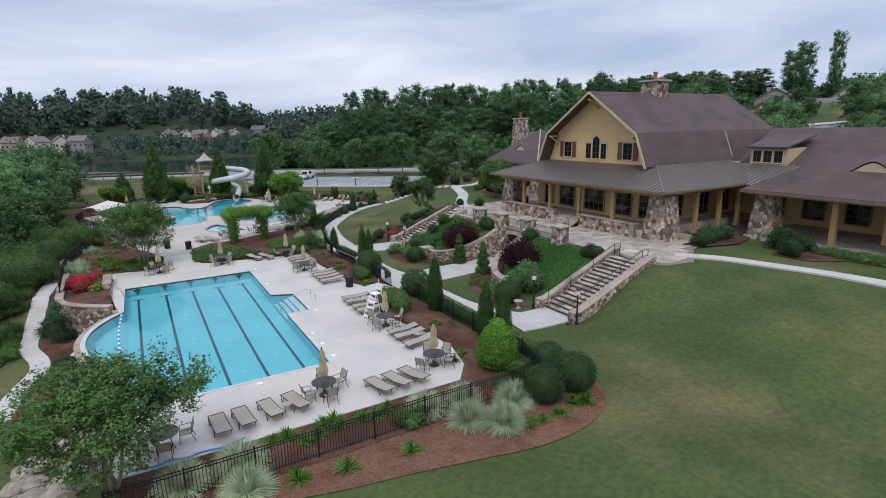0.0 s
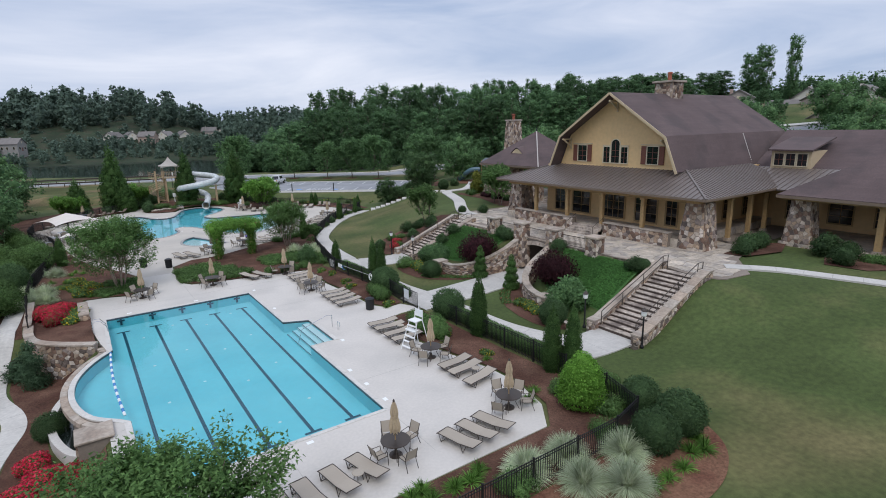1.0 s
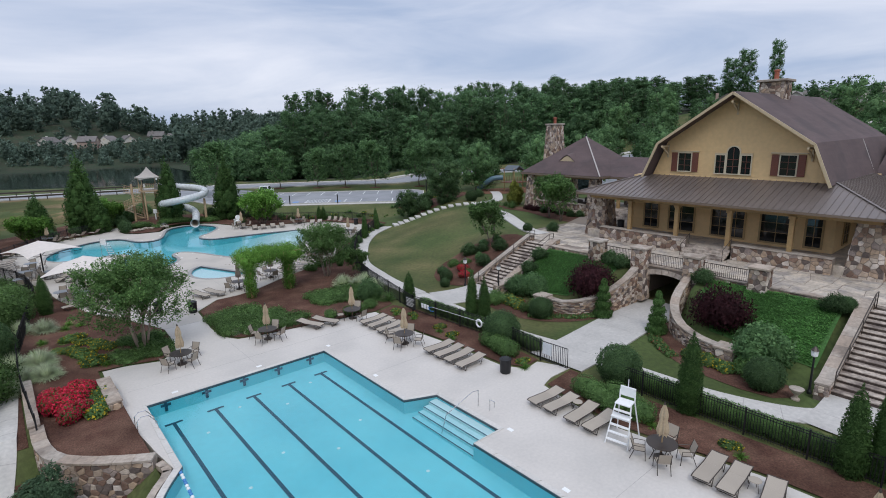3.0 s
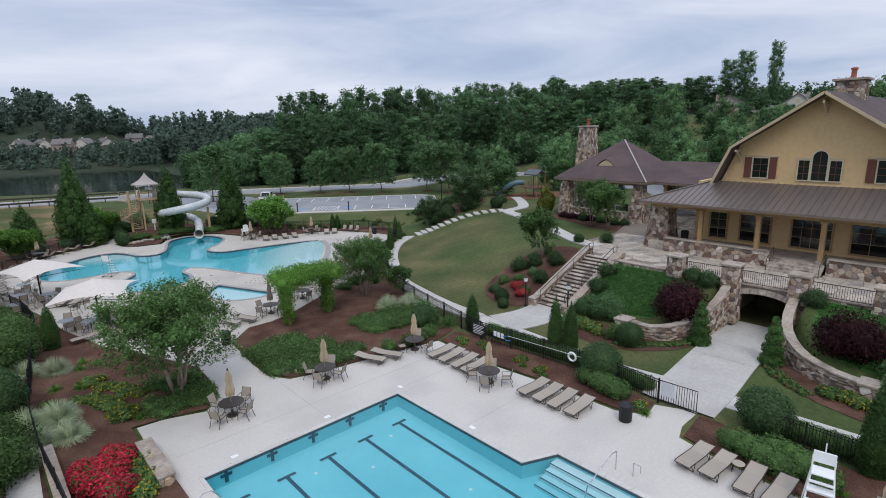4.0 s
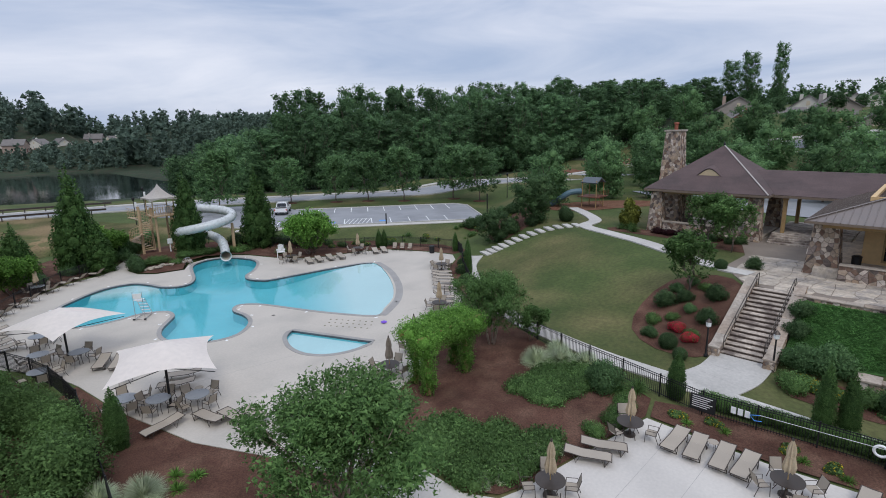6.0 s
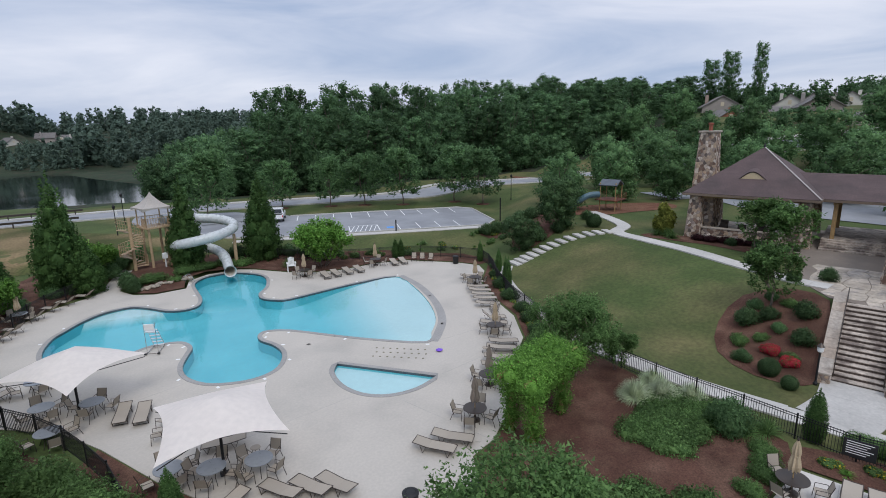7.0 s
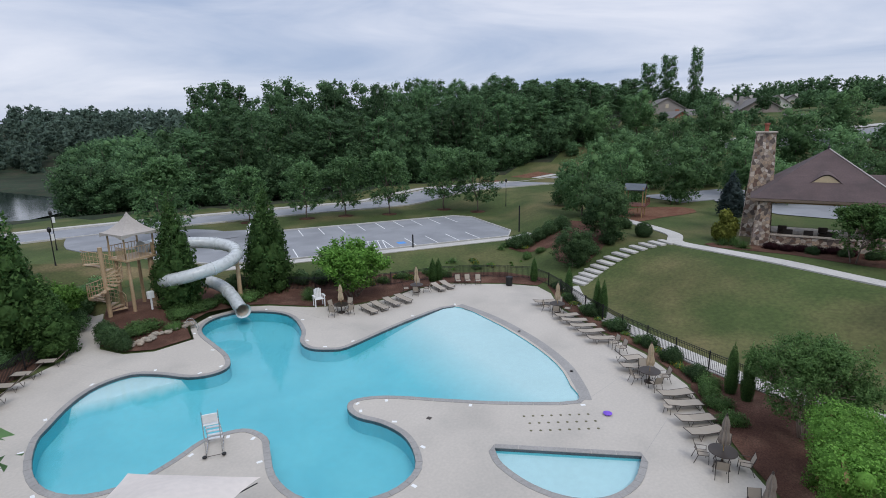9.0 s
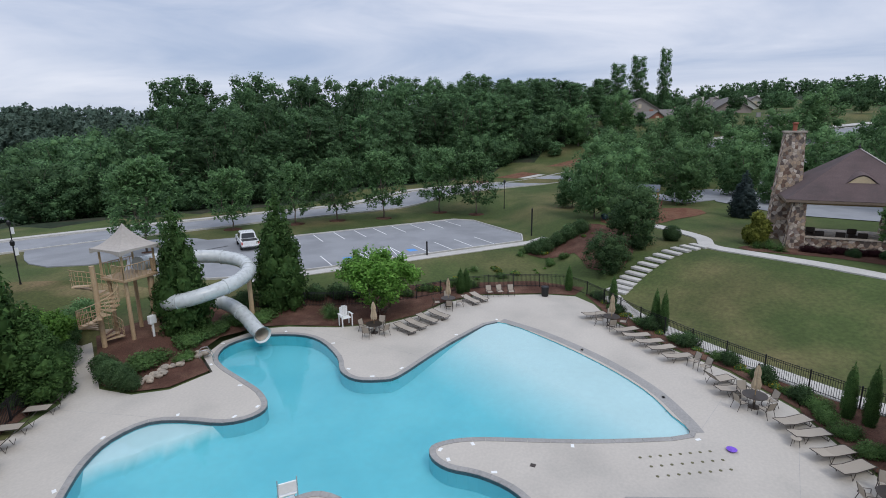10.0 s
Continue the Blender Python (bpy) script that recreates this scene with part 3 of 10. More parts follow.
LAP_DECK = [(-1.3, 22.6), (14.0, 22.5), (15.2, 24), (15.8, 26.3), (15.7, 28.5), (15.0, 31.6), (14.6, 34.1), (15, 37.3), (15.4, 38.9), (16.4, 39.2), (18.2, 39.2), (17.4, 41.0), (16.2, 40.8), (15.5, 42.1),
            (15.4, 46.3), (15.1, 49.5), (15.3, 54.9), (12.6, 55.4), (9.3, 56), (6.8, 56.4), (5.6, 56.8), (4.9, 58.1), (4.9, 60.2), (5.1, 62.2), (2.4, 62.2), (2.3, 60), (2.0, 57.8), (0.9, 56.5),
            (-0.9, 57.2), (-2.1, 57.3), (-2.2, 50.6), (-1.7, 46.2), *DECK_BOW, (-1.9, 30), (-2.0, 25)]
BEACH_DECK = [(2.4, 62.2), (5.1, 62.2), (5.3, 64.6), (7.4, 66.6), (9.1, 66.6), (11, 67.2), (14.5, 69.2), (17.9, 70.8), (20.8, 72.0), (24.2, 74.9), (26.5, 78.2), (30.4, 82.6), (33.8, 84.5), (35.3, 86.3), (34.8, 89),
              (32.3, 94.3), (29, 96.3), (25.5, 97), (23, 98.5), (21, 101.5), (19.7, 105), (18.6, 106.6), (15.6, 107.4), (13.2, 106.6), (12.4, 105.2), (11.8, 104.2), (9.1, 104.7), (7.8, 106.2), (7.5, 108.6), (9.1, 111.4), (12.1, 116.6),
              (10.8, 117.3), (7.7, 112.4), (5.5, 108.9), (1.8, 107.6), (-0.9, 105.3), (-3.9, 101.7), (-7.2, 96.4), (-7.6, 91), (-6.2, 87.8), (-4, 84.4), (-3.2, 81), (-2.5, 76), (-1, 70), (1.0, 66)]


def sunken(x, y):
    """How far the soil lies below the paving: deep under the pools, and cut away under the stairs."""
    for x0, x1, y0, y1 in ((25.0, 31.7, 25.0, 29.2), (25.6, 32.6, 51.3, 55.2)):
        if y0 < y < y1 and x0 - 0.6 < x < x1 + 0.4:
            return max(0.0, ground_z(x, y) - (2.83 * (x - x0) / (x1 - x0) - 0.45))
    for p, grown in POOL_PITS:
        if p[0] < x < p[1] and p[2] < y < p[3] and inside(x, y, grown):
            return 2.6
    for outline, grown in DECK_EDGES:
        if inside(x, y, outline):
            return max(0.06, ground_z(x, y) + 0.06)
        if inside(x, y, grown) and x < 20:
            return max(0.0, ground_z(x, y) + 0.02)
    return 0.0


POOL_PITS = []
DECK_EDGES = [(p, inset(p, -1.0)) for p in (LAP_DECK, BEACH_DECK)]
for outline in POOLS:
    grown = inset(outline, -0.75)
    POOL_PITS.append(((min(p[0] for p in grown), max(p[0] for p in grown), min(p[1] for p in grown), max(p[1] for p in grown)), grown))


def wooded(x, y):
    """Leafy woodland soil instead of lawn."""
    s = (x - 25) * 0.507 + (y - 150) * 0.862
    return (s > 13 and x > 18 and x < 150) or math.hypot(x, y - 40) > 300 or (x > 150 and y > 100) or x > 215


def ground_mesh():
    fine_x = list(np.arange(-24, 23, 1.0)) + list(np.arange(23, 38, 0.5)) + list(np.arange(38, 76.1, 1.0))
    fine_y = list(np.arange(-14, 30, 1.0)) + list(np.arange(30, 51, 0.5)) + list(np.arange(51, 150.1, 1.0))
    far = [4, 10, 18, 28, 40, 56, 76, 100, 130, 170, 220, 290, 380, 500, 660, 860, 1150, 1550, 2100, 2900]
    xs = [-24 - d for d in far[::-1]] + fine_x + [76 + d for d in far]
    ys = [-14 - d for d in far[::-1]] + fine_y + [150 + d for d in far]
    verts = [(x, y, ground_z(x, y) - sunken(x, y)) for y in ys for x in xs]
    n = len(xs)
    faces = [(j * n + i, j * n + i + 1, (j + 1) * n + i + 1, (j + 1) * n + i) for j in range(len(ys) - 1) for i in range(n - 1)]
    me = bpy.data.meshes.new("ground")
    me.from_pydata(verts, [], faces)
    me.materials.append(GRASS)
    me.materials.append(WOODFLOOR)
    me.polygons.foreach_set("material_index", [int(wooded(*verts[f[0]][:2])) for f in faces])
    me.polygons.foreach_set("use_smooth", [True] * len(faces))
    return me


ground = tagged(new("ground", ground_mesh()), "mown green lawn sloping between pools and clubhouse", "lawn", kind="structure")

# ---- decks and pools ----
def ring_pieces(outline, width, z0, z1, length, mat, parent, name="coping_stone", skip=None):
    """Edge stones round an outline, each a piece of its own."""
    inner, outer = outline, inset(outline, -width)
    n = len(outline)
    for i in range(n):
        a, b, c, d = (Vector(p) for p in (inner[i], inner[(i + 1) % n], outer[(i + 1) % n], outer[i]))
        if skip and skip((a.x + b.x) / 2, (a.y + b.y) / 2):
            continue
        k = max(1, round((b - a).length / length))
        for j in range(k):
            lo, hi = (j + 0.012) / k, (j + 1 - 0.012) / k
            bm = bmesh.new()
            prism(bm, [tuple(p) for p in (a.lerp(b, lo), d.lerp(c, lo), d.lerp(c, hi), a.lerp(b, hi))], z0, z1)
            bmesh.ops.recalc_face_normals(bm, faces=bm.faces)
            part(name, bm, mat, parent)


def deck(name, outline, holes, mat, label):
    bm = bmesh.new()
    sheet_with_holes(bm, outline, holes, 0.0)
    skirt(bm, outline, -0.5, 0.0)
    ob = single(name, bm, mat, label, "pool deck", kind="structure")
    return ob


lap_hole, lagoon_hole, wading_hole = LAP, LAGOON, WADING
lap_deck = deck("lap_pool_deck", LAP_DECK, [lap_hole], DECK, "pale brushed concrete deck round the lap pool")
beach_deck = deck("lagoon_deck", BEACH_DECK, [lagoon_hole, wading_hole], DECK2, "grey-tan weathered concrete deck round the lagoon pool")


def joint(a, b, parent, z=0.003, w=0.03):
    d = (Vector(b) - Vector(a)).normalized()
    n = Vector((-d.y, d.x)) * w / 2
    bm = bmesh.new()
    prism(bm, [tuple(Vector(p) + s * n) for p, s in ((a, -1), (b, -1), (b, 1), (a, 1))], z - 0.02, z)
    part("joint", bm, JOINT, parent)


for a, b in (((9.3, 46.3), (15.3, 46.3)), ((9.3, 51.5), (15.0, 51.4)), ((9.0, 31.5), (14.9, 31.5)), ((3.9, 22.7), (3.9, 27.8)), ((9.0, 24.0), (9.0, 27.8)), ((-1.5, 53.4), (15.1, 53.4)), ((5.0, 51.5), (5.0, 56.8))):
    joint(a, b, lap_deck, w=0.02)
joint((2.4, 62.2), (5.1, 62.2), lap_deck, w=0.04)
for a, b in (((-2.5, 77.0), (8.0, 75.2)), ((12.9, 73.0), (20.0, 72.0)), ((9.0, 66.8), (9.1, 73.6)), ((16.6, 76.6), (23.5, 74.6)), ((7.6, 99.4), (5.0, 108.6)), ((3.0, 84.5), (-4.0, 84.8)), ((19.0, 93.2), (19.8, 104.0))):
    joint(a, b, beach_deck, w=0.02)


def pool(name, outline, floor, water, label, coping, coping_mat, band=0.22, tile=TILEBAND, floor_step=1.0, level=-0.10, skip=None):
    ob = thing(name, label, "swimming pool", kind="structure")
    bm = bmesh.new()
    skirt(bm, outline, -2.4, -0.02, flip=True)
    part("basin_wall", bm, BASINWALL, ob)
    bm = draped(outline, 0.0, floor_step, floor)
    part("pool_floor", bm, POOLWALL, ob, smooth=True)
    bm = bmesh.new()
    rim = inset(outline, 0.012)
    for a, b in zip(rim, rim[1:] + rim[:1]):
        if not (skip and skip((a[0] + b[0]) / 2, (a[1] + b[1]) / 2)):
            quad(bm, (*b, -0.02 - band), (*a, -0.02 - band), (*a, 0.0), (*b, 0.0))
    part("waterline_tile", bm, tile, ob)
    bm = bmesh.new()
    sheet_with_holes(bm, inset(outline, 0.006), [], level)
    w = part("water", bm, water, ob, "clear turquoise water")
    ring_pieces(outline, coping, -0.06, 0.022, 1.2, coping_mat, ob, skip=skip)
    return ob


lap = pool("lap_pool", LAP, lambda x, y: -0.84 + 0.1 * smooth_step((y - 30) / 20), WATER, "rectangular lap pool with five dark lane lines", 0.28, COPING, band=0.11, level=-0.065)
for i in range(5):
    x = -0.23 + 2.04 * i
    zf = lambda y: -0.84 + 0.1 * smooth_step((y - 30) / 20) + 0.012  # noqa: E731
    bm = bmesh.new()
    ys = [29.7 + (49.76 - 29.7) * k / 12 for k in range(13)]
    for a, b in zip(ys, ys[1:]):
        quad(bm, (x - 0.085, a, zf(a)), (x + 0.085, a, zf(a)), (x + 0.085, b, zf(b)), (x - 0.085, b, zf(b)))
    for y in (29.7, 49.76):
        quad(bm, (x - 0.42, y - 0.085, zf(y) + 0.004), (x + 0.42, y - 0.085, zf(y) + 0.004), (x + 0.42, y + 0.085, zf(y) + 0.004), (x - 0.42, y + 0.085, zf(y) + 0.004))
    part("lane_line", bm, LANE, lap, "dark blue lane line with crossed ends")
    for y, s in ((51.06, -1), (28.24, 1)):
        bm = bmesh.new()
        box(bm, x - 0.07, x + 0.07, y - 0.02, y + 0.02, -0.6, -0.1)
        box(bm, x - 0.24, x + 0.24, y - 0.025, y + 0.025, -0.32, -0.2)
        part("target_cross", bm, LANE, lap)
for k in range(5):  # entry steps in the side bay
    bm = boxed(10.35 - 0.36 * (k + 1), 10.42 - 0.36 * k if k else 10.49, 37.6, 42.0, -1.1, -0.22 - 0.15 * k)
    part("pool_step", bm, POOLWALL, lap)
    part("step_edge", boxed(10.35 - 0.36 * (k + 1) - 0.004, 10.35 - 0.36 * (k + 1) + 0.05, 37.6, 42.0, -0.225 - 0.15 * k, -0.214 - 0.15 * k), LANE, lap)
for i in range(4):  # floor inlets
    for j in range(4):
        part("floor_inlet", turned([(0.09, 0), (0.07, 0.02)], 10, (0.8 + 2.04 * i, 31.5 + 5.4 * j + (i % 2) * 1.4, -0.835 + 0.1 * smooth_step((1.5 + 5.4 * j) / 20))), WHITEPAINT, lap)


def lagoon_floor(x, y):
    d = ((x - 12.5) * 0.84 + (y - 91.5) * -0.5) / 10.5
    deep = smooth_step(1.15 - d)
    if y > 100.7 - 0.52 * (x - 4.7) and x < 7.9:
        return -0.22
    return -0.08 - 0.82 * deep


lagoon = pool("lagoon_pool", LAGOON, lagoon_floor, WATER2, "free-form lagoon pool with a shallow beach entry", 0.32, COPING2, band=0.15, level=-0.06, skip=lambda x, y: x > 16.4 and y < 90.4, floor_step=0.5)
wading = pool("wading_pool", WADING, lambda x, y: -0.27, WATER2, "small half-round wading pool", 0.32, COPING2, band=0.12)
# the grey drain band along the beach entry
band_line = curve_through([(27.3, 90.4), (25.8, 86.5), (23.1, 82.2), (20.3, 79.1), (17.8, 77.4), (16.4, 76.7)], 5, closed=False)
single("beach_drain", ribbon(band_line, 0.66, 0.008, lambda x, y: 0.0, 0.03), COPING2, "grey pebble drain band along the beach entry", "drain", kind="structure")

# ---- paths, car park, road ----
def walkway(name, line, width, label, gap=1.6, lift=0.05):
    """A concrete walk with its joints."""
    line = curve_through(line, 6, closed=False)
    ob = single(name, ribbon(line, width, lift), PATHMAT, label, "footpath", kind="structure")
    for x, y, a in along(line, gap)[1:]:
        bm = bmesh.new()
        n = Vector((-math.sin(a), math.cos(a))) * width * 0.49
        d = Vector((math.cos(a), math.sin(a))) * 0.02
        c = Vector((x, y))
        pts = [c + n - d, c - n - d, c - n + d, c + n + d]
        bm.faces.new([bm.verts.new((p.x, p.y, ground_z(p.x, p.y) + lift + 0.004)) for p in pts])
        part("joint", bm, JOINT, ob)
    return ob


walkway("fence_walk", [(20.3, 56.5), (19.9, 50.5), (19.6, 45), (20.2, 40), (20.3, 36), (20.6, 32), (22.0, 28.5), (24.3, 26.9)], 1.5, "pale concrete walk along the pool fence", lift=0.050)
walkway("stair_landing_walk", [(20.6, 54.0), (23.0, 53.3), (25.6, 53.2)], 3.4, "wide concrete landing below the stone stairs", lift=0.062)
walkway("lower_landing_walk", [(21.0, 27.3), (22.8, 27.1), (25.0, 27.1)], 3.0, "wide concrete landing below the stone stairs", lift=0.074)
walkway("tunnel_walk", [(18.0, 40.2), (21, 40.3), (25, 40.6), (29, 40.7), (32.4, 40.7)], 3.6, "broad concrete walk to the arched tunnel", gap=2.4, lift=0.086)
walkway("oval_walk", [(20.3, 56.0), (20.6, 60), (21.4, 64), (22.6, 68.3), (25.4, 73.0), (28.6, 77.4), (32.6, 81.4), (36.2, 83.4)], 1.5, "curved concrete walk round the oval lawn", lift=0.098)
walkway("upper_walk", [(58.5, 84.0), (55.5, 80.5), (51, 76.5), (46.8, 75.6), (44.6, 71.5), (42.2, 66.5), (39.0, 61.8), (36.6, 58.0), (36.0, 55.5)], 1.5, "curved concrete walk above the oval lawn", lift=0.110)
walkway("right_walk", [(35.5, 26.0), (37.3, 23.5), (38.3, 20.5), (39.4, 16.5), (39.8, 12), (39.6, 4)], 1.2, "concrete walk along the lawn", lift=0.122)
stepping = tagged(new("stepping_slabs"), "broad concrete slabs stepping up beside the oval lawn", "steps", kind="structure")
for i in range(13):
    t = i / 12
    x, y = 37.4 + 9.2 * t, 83.0 - 6.4 * t + 1.1 * math.sin(t * math.pi)
    bm = bmesh.new()
    box(bm, -0.36, 0.36, -0.95, 0.95, -0.2, 0.0, 0.02)
    slab = part("slab", bm, PATHMAT, stepping)
    slab.matrix_world = pose(x, y, ground_z(x, y) + 0.14, 0, 0, -33 + 14 * (0.5 - t))


def at_lot(s, t, lift=0.0):
    p = LOT_AT + LOT_DIR * s + LOT_N * t
    return (p.x, p.y, LOT_Z + lift)


LOT_Z = 1.24
LOT = [(-12, 21.5), (-12, 8), (-5, 1.5), (0, 0), (29.5, 0), (31.5, 3), (31.5, 15), (29.5, 17.3), (2, 17.3), (0, 20.5)]
bm = bmesh.new()
prism(bm, [at_lot(s, t)[:2] for s, t in LOT], LOT_Z - 0.3, LOT_Z)
bmesh.ops.recalc_face_normals(bm, faces=bm.faces)
car_park = single("car_park", bm, ASPHALT, "grey asphalt car park with white bay lines", "car park", kind="structure")


def painted(parent, a, b, w=0.11, mat=PAINT):
    bm = bmesh.new()
    a, b = Vector(a), Vector(b)
    d = (b - a).normalized()
    n = Vector((-d.y, d.x, 0)) * w / 2
    quad(bm, a - n, b - n, b + n, a + n)
    bmesh.ops.recalc_face_normals(bm, faces=bm.faces)
    part("bay_line", bm, mat, parent)


for k in range(10):
    s = 3.2 + 2.75 * k
    painted(car_park, at_lot(s, 12.2, 0.006), at_lot(s, 17.1, 0.006))
for s in (1.0, 3.75, 6.5, 10.6, 14.6, 17.4, 20.2, 23.0, 25.8):
    painted(car_park, at_lot(s, 0.3, 0.006), at_lot(s, 5.1, 0.006))
for k in range(6):
    painted(car_park, at_lot(10.6 + 0.62 * k, 0.4, 0.006), at_lot(11.4 + 0.62 * k, 5.0, 0.006), 0.09)
painted(car_park, at_lot(10.6, 5.1, 0.006), at_lot(14.6, 5.1, 0.006))
painted(car_park, at_lot(10.6, 0.35, 0.006), at_lot(14.6, 0.35, 0.006))
for s in (8.8, 16.2):
    bm = bmesh.new()
    prism(bm, [at_lot(s + 0.5 * i, 2.6 + 0.55 * j)[:2] for i, j in ((-1, -1), (1, -1), (1, 1), (-1, 1))], LOT_Z, LOT_Z + 0.006)
    bmesh.ops.recalc_face_normals(bm, faces=bm.faces)
    part("bay_mark", bm, BLUEPAINT, car_park)


def kerb(line, height_at, parent=None, w=0.16, h=0.14):
    bm = bmesh.new()
    rows = []
    for left, right in strip_sides(line, w):
        rows.append([bm.verts.new((p.x, p.y, height_at(p.x, p.y) + z)) for p, z in ((left, -0.3), (left, h), (right, h), (right, -0.3))])
    for a, b in zip(rows, rows[1:]):
        for i in range(3):
            bm.faces.new((a[i], a[i + 1], b[i + 1], b[i]))
    for row in (rows[0], rows[-1]):
        bm.faces.new(row)
    bmesh.ops.recalc_face_normals(bm, faces=bm.faces)
    return single("kerb", bm, KERB, "low grey concrete kerb beside the asphalt", "kerb", kind="structure")


kerb([at_lot(s, t)[:2] for s, t in LOT[1:-1]], lambda x, y: LOT_Z)
ROAD = curve_through([(-70, 172), (-30, 166), (5, 158), (29, 149.5), (46, 140), (54, 135.4), (72, 123), (95, 108.5), (108, 98.5), (122, 82), (132, 60), (142, 25), (150, -30)], 8, closed=False)


def road_z(x, y):
    return ground_z(x, y)


single("road", ribbon(ROAD, 7.4, 0.10, road_z, 0.3), ASPHALT, "grey asphalt road running past the woods", "road", kind="structure")
for side in (-1, 1):
    rows = strip_sides(ROAD, 7.5)
    kerb([tuple(r[0] if side > 0 else r[1]) for r in rows], lambda x, y: ground_z(x, y) + 0.08)
single("far_pavement", ribbon([tuple(r[0]) for r in strip_sides(ROAD, 11.5)], 1.4, 0.12), PATHMAT, "narrow concrete pavement beyond the road", "pavement", kind="structure")
drive = curve_through([at_lot(-6, 14)[:2], at_lot(-9, 20)[:2], (25, 138), (29, 147)], 6, closed=False)
single("drive", ribbon(drive, 9.0, 0.11, ground_z, 0.3), ASPHALT, "asphalt drive between road and car park", "drive", kind="structure")
single("lot_walk", ribbon([at_lot(s, -1.0)[:2] for s in range(-4, 34, 2)], 1.3, 0.07), PATHMAT, "concrete walk beside the car park", "footpath", kind="structure")
SIDE_ROAD = curve_through([(79, 82), (88, 75), (100, 66), (120, 52)], 5, closed=False)
single("side_road", ribbon(SIDE_ROAD, 9.0, 0.10), ASPHALT, "grey asphalt drive behind the playground", "road", kind="structure")
single("back_lot", draped([(66, 48), (90, 48), (98, 62), (92, 75), (80, 74), (70, 66)], 0.09), ASPHALT, "grey asphalt car park behind the pavilion", "car park", kind="structure")
single("straw_bank", ribbon([tuple(r[0]) for r in strip_sides(ROAD, 17.0)][54:68], 4.0, 0.14), STRAW, "rust-coloured pine straw bank along the woods", "planting bed", kind="structure")
# lake
bm = bmesh.new()
prism(bm, [(-260, 205), (-120, 195), (10, 208), (40, 213), (72, 230), (104, 280), (124, 330), (104, 388), (20, 395), (-120, 385), (-300, 380)], -14, -5.2)
bmesh.ops.recalc_face_normals(bm, faces=bm.faces)
single("lake", bm, LAKEWATER, "dark still lake reflecting the far woods", "lake", kind="structure")


def guard_rail(side):
    """A timber-brown guard rail along the lake road."""
    line = [tuple(r[0] if side > 0 else r[1]) for r in strip_sides(ROAD, 9.6)][:21]
    ob = thing("guard_rail", "dark brown guard rail beside the lake road", "guard rail", group="guard rails")
    part("rail", ribbon(line, 0.12, 0.95, None, 0.32), BRONZE, ob)
    for x, y, a in along(line, 3.0):
        part("post", turned([(0.09, -0.3), (0.09, 0.95)], 8, (x, y, ground_z(x, y))), BRONZE, ob)


guard_rail(1)
guard_rail(-1)

# ---- terrace, stairs, bridge ----
TZ = 2.95
terrace = thing("terrace", "flagstone terrace in front of the clubhouse", "terrace", kind="structure")
TERRACE = [(32.3, 52.6), (32.3, 28.6), (31.6, 25.6), (32.6, 24.4), (35.0, 24.0), (38.5, 26.5), (44, 28.0), (60, 28.0), (60, 58.5), (47, 59.0), (42.5, 57.6), (37.6, 57.8), (35.2, 56.6), (33.2, 55.4)]
bm = bmesh.new()
prism(bm, TERRACE, TZ - 0.32, TZ)
bmesh.ops.recalc_face_normals(bm, faces=bm.faces)
part("terrace_slab", bm, MORTAR, terrace)
r = random.Random(5)
gx, gy, flags = 1.05, 1.15, []
nodes = {}
for i in range(-1, 12):
    for j in range(-1, 32):
        nodes[i, j] = (31.4 + gx * i + r.uniform(-0.28, 0.28), 23.6 + gy * j + r.uniform(-0.3, 0.3))
for i in range(-1, 11):
    for j in range(-1, 31):
        cell = [nodes[i, j], nodes[i + 1, j], nodes[i + 1, j + 1], nodes[i, j + 1]]
        if not all(inside(x, y, TERRACE) for x, y in cell):
            continue
        cell = inset(cell, 0.035)
        bm = bmesh.new()
        prism(bm, cell, TZ - 0.02, TZ + 0.025 + r.uniform(0, 0.012))
        part("flagstone", bm, FLAG, terrace)


